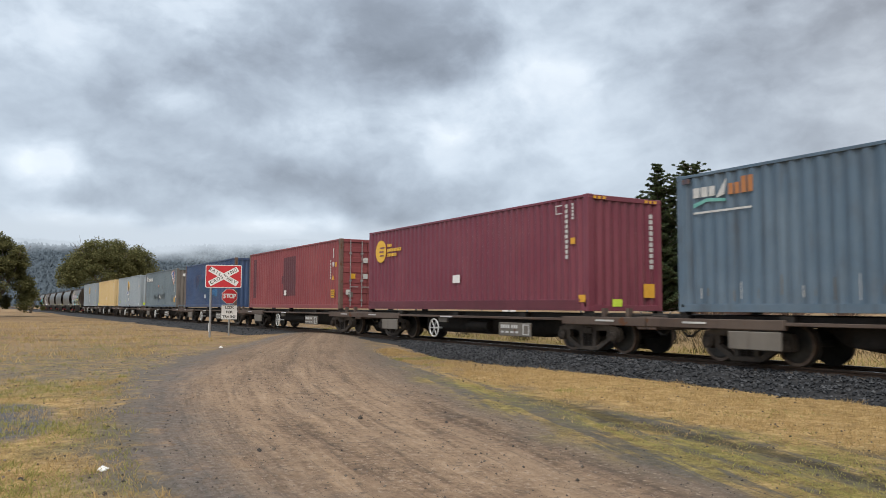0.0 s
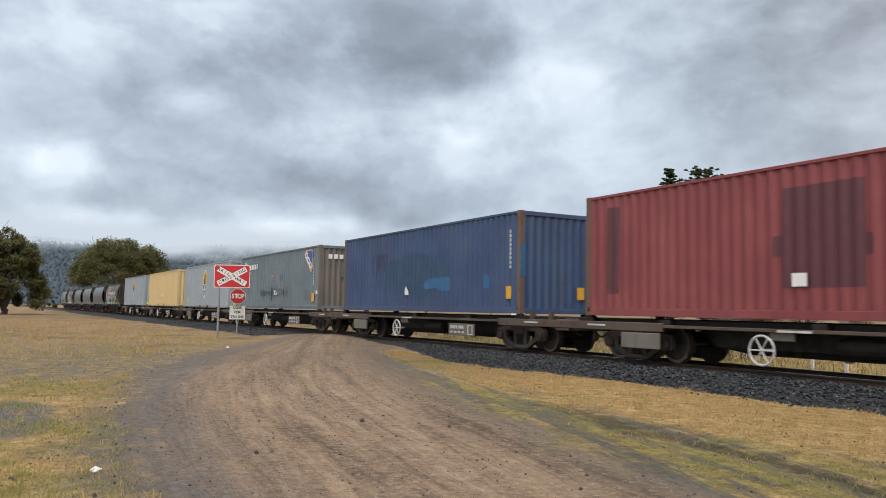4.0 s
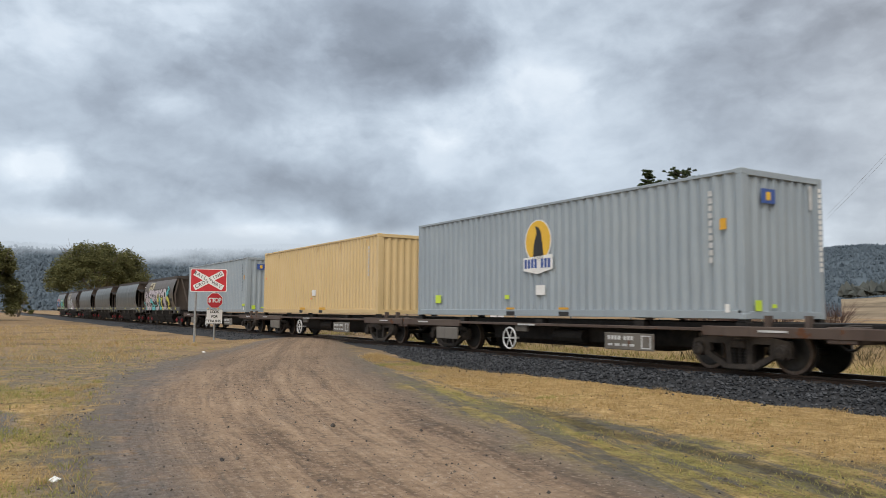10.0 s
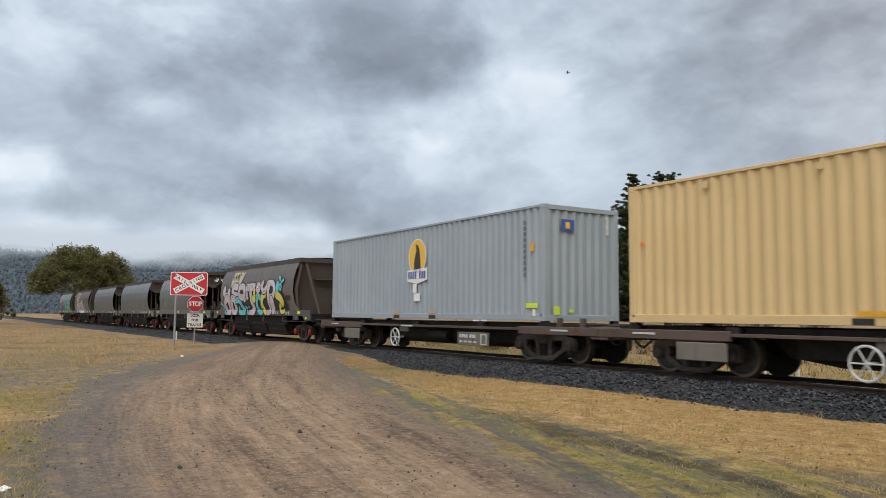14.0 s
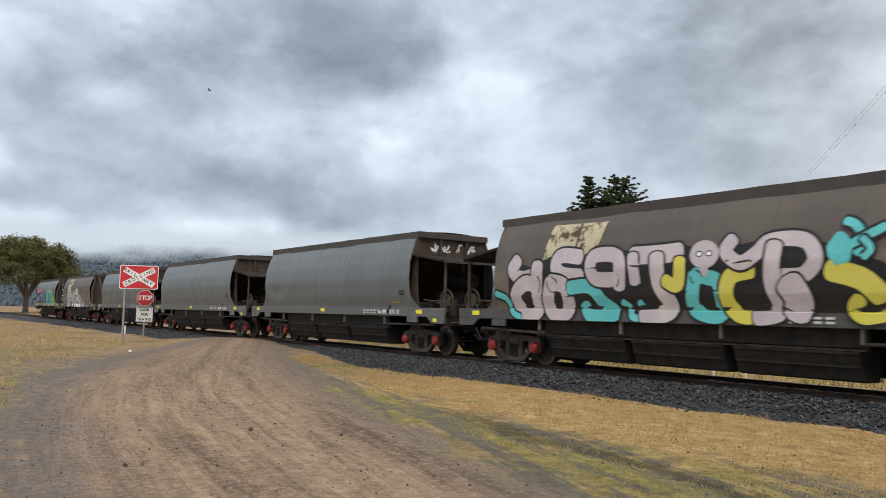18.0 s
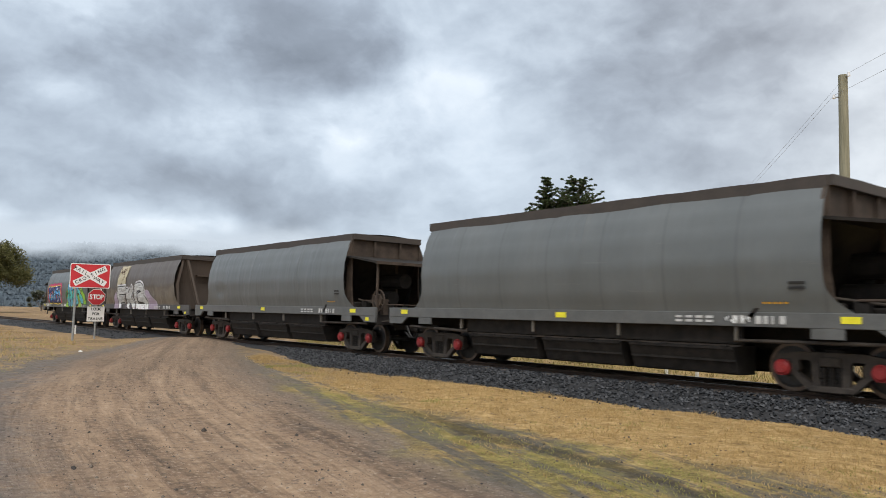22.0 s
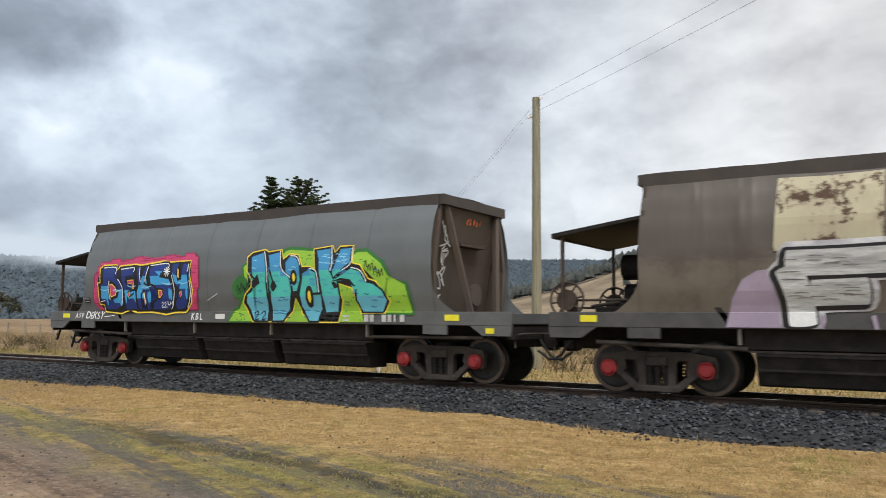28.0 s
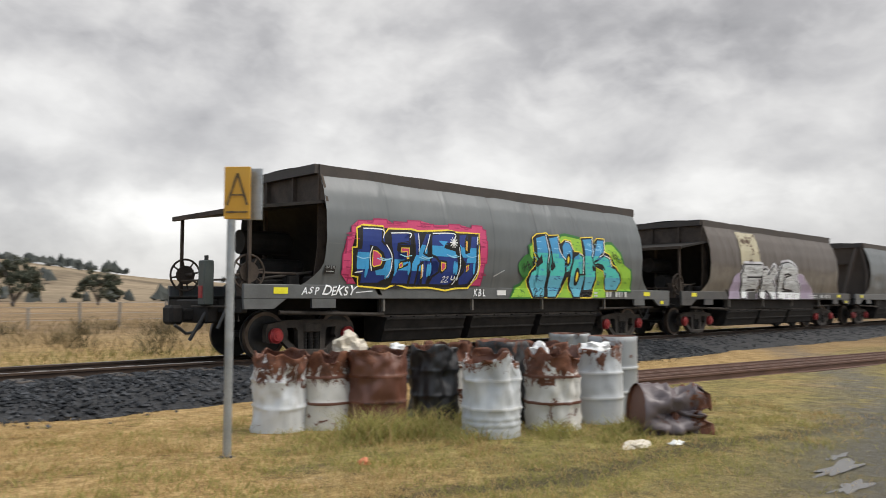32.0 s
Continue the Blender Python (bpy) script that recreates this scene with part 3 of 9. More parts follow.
def ridge(name, label, mat, radius, depth, start, end, height, base=-2.0, rough=1.0, steps=260, rows=14):
    """A hill seen from the road: a strip of land between two headings, radius metres off, rising over depth metres."""
    verts, faces = [], []
    for i in range(steps + 1):
        h = radians(start + (end - start) * i / steps)
        deg = start + (end - start) * i / steps
        for j in range(rows + 1):
            f = j / rows
            r = radius + depth * f
            x, y = -r * math.cos(h), r * math.sin(h)
            top = height(deg) / 57.3 * (radius + depth)
            z = base + (top - base) * (math.sin(f * math.pi / 2) ** 1.3)
            z += rough * (noise.noise((x * 0.01, y * 0.01, 1)) * 6 + noise.noise((x * 0.04, y * 0.04, 4)) * 2) * f
            verts.append((x, y, z))
    k = rows + 1
    for i in range(steps):
        for j in range(rows):
            faces.append((i * k + j, (i + 1) * k + j, (i + 1) * k + j + 1, i * k + j + 1))
    ob = new(name, mesh_of(name, verts, faces, [mat], smooth=True))
    return tagged(ob, label, "hill", kind="structure")


# distance haze is put into the forest colour: pale, bluish, low contrast
M["forest"] = plain("haze_tinted_forest", (0.082, 0.105, 0.128), (0.112, 0.138, 0.160), 0.95, scale=0.012, fine=0.12, bump=0.0, specular=0.0)
M["hill_grass"] = plain("dry_hill_grass", (0.13, 0.105, 0.078), (0.34, 0.272, 0.19), 0.95, scale=0.018, fine=0.09, bump=0.0, stretch=(1, 1, 3), specular=0.0)
gauss = lambda d, c, w: math.exp(-((d - c) / w) ** 2)
ridge("forest_hill", "forested hill in mist, its blue-green tinted for haze", M["forest"], 700, 700, -12, 75, lambda d: 3.9 + 0.5 * gauss(d, 20, 7) - 0.5 * gauss(d, 42, 8) + 0.3 * gauss(d, 62, 9))
ridge("grass_hill", "dry straw-coloured hill", M["hill_grass"], 300, 420, 58, 150, lambda d: 0.9 + 6.1 * gauss(d, 82, 13) + 1.2 * gauss(d, 104, 9) + 0.2 * gauss(d, 130, 20), rough=0.5)


# ---------------------------------------------------------------- the train
RUN_KNOTS = [-1.68, -0.74, -0.12, 0.09, 0.10, 0.01, -0.11, -0.14, 0.0, 0.27, 0.77, 1.27, 1.84, 2.49, 3.07, 3.61, 3.79]


def run(i):
    """How far the train has come, at 2 * i seconds."""
    return RUN_KNOTS[i] + 6.28 * (2 * i - 16)


TRAIN = []          # (thing, x at 16 s)
WHEELSETS = []      # parts that turn


def make_wheelset(parent, x, gauge=0.535):
    bm = bmesh.new()
    add_rod(bm, (0, -0.75, 0), (0, 0.75, 0), 0.065, 10)
    for s in (-1, 1):
        add_rod(bm, (0, s * (gauge - 0.02), 0), (0, s * (gauge + 0.085), 0), 0.40, 28)
        add_rod(bm, (0, s * (gauge - 0.05), 0), (0, s * (gauge - 0.02), 0), 0.43, 28)
        add_rod(bm, (0, s * (gauge + 0.085), 0), (0, s * (gauge + 0.095), 0), 0.34, 24, 0.30)
    ob = part("wheelset", bm, [M["wheel"], M["tread"]], parent, "dark steel wheelset with a rusty tread")
    for p in ob.data.polygons:
        r = math.hypot(p.center.x, p.center.z)
        if (0.36 < r < 0.42 and abs(p.normal.y) < 0.4 and abs(p.center.y) > 0.5) or (p.area > 0.45 and abs(p.center.y) > 0.6):
            p.material_index = 1
    ob.location = (x, 0, 0.40)
    return ob


def make_bogie(parent, x, base=1.5, red=True):
    """A three-piece bogie: bolster, two side frames, springs, axle caps, two wheelsets."""
    bm = boxes((-0.16, 0.16, -0.8, 0.8, 0.46, 0.72), bevel=0.02)
    bogie = part("bogie", bm, M["steel_dark"], parent)
    bogie.location = (x, 0, 0)
    h = base / 2
    for s in (-1, 1):
        bm = bmesh.new()
        y0, y1 = s * 0.80, s * 0.92
        # cast frame: top chord, jaws round the axle boxes, columns, raking struts and a belly under the springs
        add_prism(bm, [(-h - 0.175, 0.49), (-h - 0.13, 0.60), (-h + 0.25, 0.66), (h - 0.25, 0.66), (h + 0.13, 0.60), (h + 0.175, 0.49), (h - 0.15, 0.53), (-h + 0.15, 0.53)], y0, y1)
        for q in (-1, 1):
            add_prism(bm, [(q * (h + 0.175), 0.51), (q * (h + 0.165), 0.30), (q * (h + 0.10), 0.27), (q * (h + 0.11), 0.51)], y0, y1)
            add_prism(bm, [(q * (h - 0.13), 0.55), (q * (h - 0.12), 0.30), (q * (h - 0.19), 0.28), (q * (h - 0.27), 0.40), (q * (h - 0.24), 0.55)], y0, y1)
            add_prism(bm, [(q * (h - 0.16), 0.40), (q * (h - 0.17), 0.28), (q * 0.34, 0.055), (q * 0.18, 0.05), (q * 0.18, 0.14), (q * 0.28, 0.15)], y0, y1)
            add_prism(bm, [(q * 0.17, 0.12), (q * 0.28, 0.12), (q * 0.30, 0.56), (q * 0.18, 0.56)], y0, y1)
            add_prism(bm, [(q * 0.28, 0.56), (q * 0.36, 0.56), (q * 0.28, 0.46)], y0, y1)
            add_box(bm, min(q * (h - 0.13), q * (h + 0.12)), max(q * (h - 0.13), q * (h + 0.12)), min(y0, y1) - 0.01, max(y0, y1) - 0.01, 0.47, 0.54, 0.01)
        add_box(bm, -0.34, 0.34, min(y0, y1) - 0.02, max(y0, y1) + 0.02, 0.045, 0.145, 0.015)
        add_box(bm, -0.17, 0.17, min(y0, y1) - 0.03, max(y0, y1) + 0.03, 0.44, 0.60, 0.02)
        part("side_frame", bm, M["steel_brown"], bogie)
        for cx in (-0.13, 0.0, 0.13):
            bm = bmesh.new()
            for k in range(5):
                lo, hi = 0.15 + 0.058 * k, 0.15 + 0.058 * k + 0.040
                add_rod(bm, (cx, s * 0.86, lo), (cx, s * 0.86, hi), 0.062, 10)
                add_rod(bm, (cx, s * 0.86, hi), (cx, s * 0.86, hi + 0.017), 0.045, 8)
            bmesh.ops.remove_doubles(bm, verts=bm.verts, dist=0.001)
            part("coil_spring", bm, M["steel_dark"], bogie)
        for q in (-1, 1):
            bm = bmesh.new()
            add_rod(bm, (q * h, s * 0.80, 0.40), (q * h, s * 0.985, 0.40), 0.132, 18)
            add_rod(bm, (q * h, s * 0.985, 0.40), (q * h, s * 1.02, 0.40), 0.120, 18, 0.085)
            add_rod(bm, (q * h, s * 1.02, 0.40), (q * h, s * 1.035, 0.40), 0.045, 8)
            part("axle_cap", bm, M["hub_red"] if red else M["steel_brown"], bogie, "red axle cap" if red else "")
    for q in (-1, 1):
        WHEELSETS.append((make_wheelset(bogie, q * h), q * h))
    return bogie


def make_coupler(parent, x, way):
    bm = bmesh.new()
    add_box(bm, min(x, x + way * 0.42), max(x, x + way * 0.42), -0.11, 0.11, 0.66, 0.86, 0.03)
    add_box(bm, min(x + way * 0.42, x + way * 0.66), max(x + way * 0.42, x + way * 0.66), -0.20, 0.14, 0.60, 0.92, 0.05)
    part("coupler", bm, M["steel_dark"], parent)
    # air hose with its metal head, hanging in a bow
    bm = bmesh.new()
    bow = [(0.05, 0.80), (0.14, 0.66), (0.22, 0.55), (0.33, 0.47), (0.46, 0.46), (0.56, 0.54), (0.66, 0.60)]
    add_tube(bm, [(x + way * a, -0.34, b) for a, b in bow], 0.026)
    part("air_hose", bm, M["black"], parent, "black rubber air hose")
    bm = bmesh.new()
    add_tube(bm, [(x - way * 0.02, -1.18, 0.66), (x - way * 0.02, -1.15, 0.88), (x + way * 0.05, -1.0, 0.90), (x + way * 0.30, -0.2, 0.90)], 0.016)
    part("uncoupling_bar", bm, M["steel_brown"], parent)


def make_flat_wagon():
    """Skeletal container wagon, container's rear end at x = 0, track centre at y = 0."""
    e = new("container_wagon")
    part("centre_sill", _prism([(2.6, 0.78), (10.7, 0.78), (10.3, 0.40), (9.4, 0.26), (4.0, 0.26), (3.0, 0.40)], -0.25, 0.25), M["steel_dark"], e)
    for s in (-1, 1):
        part("side_sill", boxes((2.5, 11.3, s * 1.20 - 0.05, s * 1.20 + 0.05, 0.755, 0.82), bevel=0.008), M["deck_brown"], e, "rust-brown side sill")
        part("side_web", boxes((3.4, 10.6, s * 0.62 - 0.02, s * 0.62 + 0.02, 0.40, 0.78)), M["steel_dark"], e)
        for x0, x1 in ((-0.87, 2.5), (11.25, 14.07)):
            part("end_sill", boxes((x0, x1, s * 1.22 - 0.06, s * 1.22 + 0.06, 0.67, 0.86), bevel=0.012), M["deck_brown"], e, "rust-brown end sill")
        for a, b, o in ((0.15, 0.75, 1.288), (12.5, 13.1, 1.288), (5.3, 6.0, 1.258)):
            part("sill_stripe", boxes((a, b, s * o - 0.004, s * o + 0.004, 0.76, 0.80)), M["white_dull"], e)
        part("brake_cover", boxes((1.3, 2.45, s * 1.28 - 0.03, s * 1.28 + 0.03, 0.30, 0.64), bevel=0.012), M["plate"], e, "scuffed grey side plate")
        board = part("number_board", boxes((8.55, 10.0, s * 1.27 - 0.02, s * 1.27 + 0.02, 0.30, 0.66), bevel=0.01), M["plate"], e, "grey number board")
        yy = (s * 1.292 - 0.004, s * 1.292 + 0.004)
        for i in range(7):
            a = 8.66 + i * 0.105 + (0.06 if i > 3 else 0)
            part("painted_bar", boxes((a, a + 0.07, *yy, 0.51, 0.60)), M["white_dull"], board)
        for i in range(4):
            part("painted_bar", boxes((8.66 + i * 0.22, 8.80 + i * 0.22, *yy, 0.38, 0.43)), M["white_dull"], board)
        for a, b, c, d in ((9.66, 9.69, 0.34, 0.62), (9.90, 9.93, 0.34, 0.62), (9.69, 9.90, 0.34, 0.365), (9.69, 9.90, 0.595, 0.62)):
            part("painted_bar", boxes((a, b, *yy, c, d)), M["white_dull"], board)
        bm = bmesh.new()
        add_ring(bm, (5.0, s * 1.30, 0.42), 0.27, 0.022, seg=28)
        for k in range(6):
            a = k * math.pi / 3
            add_rod(bm, (5.0, s * 1.30, 0.42), (5.0 + 0.27 * math.cos(a), s * 1.30, 0.42 + 0.27 * math.sin(a)), 0.014, 6)
        add_rod(bm, (5.0, s * 1.30, 0.42), (5.0, s * 1.0, 0.42), 0.03, 8)
        part("handwheel", bm, M["white_dull"], e, "white-painted spoked handwheel")
        part("wheel_bracket", boxes((5.1, 5.6, s * 1.16 - 0.04, s * 1.16 + 0.04, 0.60, 0.76), bevel=0.01), M["plate"], e)
    for x0, x1 in ((-0.87, -0.6), (13.8, 14.07)):
        part("headstock", boxes((x0, x1, -1.26, 1.26, 0.60, 0.88), bevel=0.015), M["deck_brown"], e)
    for x in (0.1, 2.5, 6.1, 9.5, 12.1):
        part("cross_bearer", boxes((x - 0.14, x + 0.14, -1.2, 1.2, 0.74, 0.93), bevel=0.01), M["steel_dark"], e)
    # added dark slab, stands in for the shadow strip between container and sills
    part("deck_frame", boxes((-0.5, 13.7, -1.02, 1.02, 0.80, 0.93), bevel=0.01), M["steel_dark"], e)
    bm = bmesh.new()
    add_rod(bm, (6.2, -0.7, 0.52), (7.3, -0.7, 0.52), 0.17, 14)
    part("air_tank", bm, M["steel_dark"], e)
    for x in (0.1, 12.1):
        for y in (-1.12, 1.12):
            part("twist_lock", boxes((x - 0.09, x + 0.09, y - 0.08, y + 0.08, 0.93, 0.985)), M["steel_dark"], e)
    for x in (12.55, 13.35):
        part("bulkhead_post", boxes((x - 0.05, x + 0.05, -1.1, -0.98, 0.86, 1.06)), M["deck_brown"], e)
    make_bogie(e, 1.4, 1.75, red=False), make_bogie(e, 11.8, 1.85, red=False)
    make_coupler(e, -0.87, -1), make_coupler(e, 14.07, 1)
    return e


def _prism(outline, y0, y1):
    bm = bmesh.new()
    add_prism(bm, outline, y0, y1)
    return bm


M["plate"] = weathered("scuffed_grey_plate", (0.115, 0.105, 0.09), (0.17, 0.155, 0.135), (0.065, 0.052, 0.042), 0.10, 0.6)
LENGTH, HALF, FLOOR, ROOF = 12.19, 1.219, 0.985, 3.81
RIB = 0.040


def corrugated(length, z0, z1, pitch=0.278, depth=RIB, flip=False):
    """Sheet in the x-z plane with trapezoid ribs; its face at y = 0, the hollows at +depth."""
    xs, count = [], max(3, round(length / pitch))
    p = length / count
    for i in range(count):
        a = i * p
        xs += [(a, 0), (a + 0.26 * p, 0), (a + 0.50 * p, depth), (a + 0.76 * p, depth)]
    xs.append((length, 0))
    verts = [(x, y, z) for x, y in xs for z in (z0, z1)]
    faces = [(2 * i, 2 * i + 2, 2 * i + 3, 2 * i + 1) for i in range(len(xs) - 1)]
    return verts, faces


def make_container(name, label, paint, post, doors=False, pockets=False, end_paint=None, sill_high=0.16):
    """Forty-foot container with its rear near corner at x = 0, near side at y = -1.219."""
    e = new(name)
    tagged(e, label, "container", "containers on the train")
    L, W, z0, z1 = LENGTH, HALF, FLOOR, ROOF
    for s in (-1, 1):
        v, f = corrugated(L - 0.3, z0 + sill_high, z1 - 0.07)
        v = [(x + 0.15, s * (W - 0.012 - y), z) for x, y, z in v]
        ob = new("side_panel", mesh_of("side_panel", v, f, [paint]))
        ob.parent = e
        bm = boxes((0.08, L - 0.08, s * W - 0.03 * (s + 1), s * W - 0.03 * (s - 1), z1 - 0.075, z1 - 0.012), bevel=0.006)
        part("top_rail", bm, paint, e)
        bm = boxes((0.08, L - 0.08, s * W - 0.03 * (s + 1), s * W - 0.03 * (s - 1), z0 + 0.012, z0 + sill_high + 0.01), bevel=0.006)
        part("bottom_rail", bm, paint, e)
        if pockets:
            for px in (4.75, 6.9):
                part("fork_pocket", boxes((px, px + 0.36, s * (W + 0.002) - 0.004, s * (W + 0.002) + 0.004, z0 + 0.02, z0 + 0.125)), M["black"], e)
    part("roof", boxes((0.05, L - 0.05, -W + 0.03, W - 0.03, z1 - 0.05, z1 - 0.02)), paint, e)
    part("floor", boxes((0.05, L - 0.05, -W + 0.04, W - 0.04, z0 + 0.03, z0 + 0.14)), M["steel_dark"], e)
    for x in (0, L):
        for y in (-1, 1):
            part("corner_post", boxes((max(0, x - 0.16) if x else 0.0, x if x else 0.16, y * W - 0.075 * (y + 1), y * W - 0.075 * (y - 1), z0 + 0.1, z1 - 0.1), bevel=0.01), post, e)
            for z in (z0, z1 - 0.118):
                part("corner_casting", boxes((x - 0.178 + 0.004 if x else -0.004, x + 0.004 if x else 0.174, y * (W + 0.004) - 0.081 * (y + 1), y * (W + 0.004) - 0.081 * (y - 1), z, z + 0.118), bevel=0.012), post, e)
        a, b = (x - 0.05, x - 0.012) if x else (0.012, 0.05)
        part("end_header", boxes((a, b + 0.01 if x else b, -W + 0.15, W - 0.15, z1 - 0.13, z1 - 0.012), bevel=0.006), paint, e)
        part("end_sill_beam", boxes((a, b + 0.01 if x else b, -W + 0.15, W - 0.15, z0 + 0.01, z0 + 0.15), bevel=0.006), paint, e)
    fill = end_paint or paint
    for x, s in ((0.02, 1), (L - 0.02, -1)):
        if doors and s == -1:
            for q in (-1, 1):
                y0, y1 = (-W + 0.155, -0.01) if q < 0 else (0.01, W - 0.155)
                door = part("door", boxes((x - 0.045, x - 0.02, y0, y1, z0 + 0.16, z1 - 0.14)), fill, e)
                for k in range(6):
                    za = z0 + 0.16 + k * 0.42
                    part("door_rib", boxes((x - 0.02, x, y0, y1, za + 0.03, min(za + 0.24, z1 - 0.14)), bevel=0.012), fill, door)
                for y in (y0 + 0.3, y1 - 0.25):
                    rod = bmesh.new()
                    add_rod(rod, (x + 0.03, y, z0 + 0.08), (x + 0.03, y, z1 - 0.06), 0.018, 8)
                    for k in (0.3, 1.1, 2.2):
                        add_box(rod, x - 0.01, x + 0.05, y - 0.05, y + 0.05, z0 + k, z0 + k + 0.07)
                    part("lock_rod", rod, M["galvanised"], door, "bare metal locking rod")
                    bar = boxes((x + 0.03, x + 0.06, y, y + 0.34, z0 + 0.86, z0 + 0.90))
                    part("lock_handle", bar, M["galvanised"], door)
        else:
            v, f = corrugated(2 * W - 0.3, z0 + 0.15, z1 - 0.13, 0.27, 0.045)
            v = [(x + s * y, -W + 0.15 + px, z) for px, y, z in v]
            ob = new("end_panel", mesh_of("end_panel", v, f, [fill]))
            ob.parent = e
    return e


def decal(thing, name, mat, x0, x1, z0, z1, label="", y=-HALF - 0.006, thick=0.004):
    return part(name, boxes((x0, x1, y - thick, y, z0, z1)), mat, thing, label)


def end_decal(thing, name, mat, y0, y1, z0, z1, label=""):
    return part(name, boxes((LENGTH + 0.006, LENGTH + 0.010, y0, y1, z0, z1)), mat, thing, label)


P = {
    "slate": weathered("slate_blue_paint", (0.085, 0.138, 0.198), (0.120, 0.176, 0.235), (0.062, 0.070, 0.082), 0.02, 0.5, 0.7),
    "maroon": weathered("maroon_paint", (0.155, 0.030, 0.052), (0.185, 0.045, 0.066), (0.10, 0.022, 0.033), 0.0, 0.42, 0.45),
    "red": weathered("faded_red_paint", (0.215, 0.046, 0.053), (0.265, 0.068, 0.072), (0.135, 0.032, 0.037), 0.05, 0.5, 0.5),
    "navy": weathered("navy_paint", (0.030, 0.060, 0.145), (0.048, 0.090, 0.19), (0.085, 0.085, 0.095), 0.07, 0.45, 0.6),
    "grey_blue": weathered("grey_blue_paint", (0.13, 0.172, 0.20), (0.17, 0.215, 0.243), (0.085, 0.095, 0.10), 0.03, 0.5, 0.55),
    "silver": weathered("silver_grey_paint", (0.29, 0.34, 0.38), (0.325, 0.375, 0.41), (0.22, 0.245, 0.265), 0.0, 0.42, 0.3),
    "cream": weathered("cream_paint", (0.60, 0.445, 0.22), (0.64, 0.48, 0.25), (0.53, 0.385, 0.185), 0.0, 0.45, 0.2),
    "brown_post": weathered("rusted_post", (0.12, 0.075, 0.055), (0.15, 0.10, 0.08), (0.07, 0.05, 0.04), 0.15, 0.6),
    "brown_end": weathered("brown_grey_end_paint", (0.13, 0.118, 0.105), (0.175, 0.155, 0.138), (0.08, 0.07, 0.06), 0.06, 0.55, 0.5),
}

CONTAINERS = [
    ("shipping_container", "slate-blue corrugated steel container with a pale emblem", 90.6, dict(paint=P["slate"], post=P["slate"])),
    ("shipping_container", "maroon corrugated container with a round yellow emblem", 75.63, dict(paint=P["maroon"], post=P["maroon"], sill_high=0.28)),
    ("shipping_container", "faded red container with a dark repaint patch and doors", 60.72, dict(paint=P["red"], post=P["brown_post"], doors=True)),
    ("shipping_container", "navy blue container with rust streaks and lighter patches", 45.81, dict(paint=P["navy"], post=P["brown_post"])),
    ("shipping_container", "grey-blue container with white lettering and a brown end", 30.80, dict(paint=P["grey_blue"], post=P["brown_end"], end_paint=P["brown_end"])),
    ("shipping_container", "clean silver-grey container with a yellow and black emblem", 15.88, dict(paint=P["silver"], post=P["silver"], pockets=True)),
    ("shipping_container", "plain cream-yellow corrugated container", 0.84, dict(paint=P["cream"], post=P["cream"], pockets=True)),
    ("shipping_container", "silver-grey container with a small yellow and black emblem", -14.11, dict(paint=P["silver"], post=P["silver"], pockets=True)),
]
BOXES = []
first_wagon = make_flat_wagon()
for i, (name, label, x, kw) in enumerate(CONTAINERS):
    box = make_container(name, label, **kw)
    box.location = (x, TRACK_Y, 0)
    BOXES.append(box)
    TRAIN.append((box, x))
    wagon = first_wagon if i == 0 else copy_thing(first_wagon, pose(x, TRACK_Y, 0))
    wagon.location = (x, TRACK_Y, 0)
    tagged(wagon, "grimy skeletal container wagon with rust-brown sills", "rail wagon", "container wagons of the train")
    TRAIN.append((wagon, x))


# ---------------------------------------------------------------- grain hoppers
HULL = [(1.02, 1.30), (1.27, 1.35), (1.6, 1.435), (2.1, 1.485), (2.5, 1.455), (2.9, 1.35), (3.2, 1.205), (3.38, 1.17)]


def hull(z):
    """Half width of a hopper at height z."""
    for (za, ya), (zb, yb) in zip(HULL, HULL[1:]):
        if z <= zb:
            f = max(0.0, (z - za) / (zb - za))
            f = f * f * (3 - 2 * f) * 0.4 + f * 0.6
            return ya + (yb - ya) * f
    return HULL[-1][1]


def lean(z):
    """How far the side sheets reach past the ends of the body at height z."""
    return -0.05 * (z - 1.5) / 1.9 + (0.42 * ((1.75 - z) / 0.5) ** 2 if z < 1.75 else 0.0)


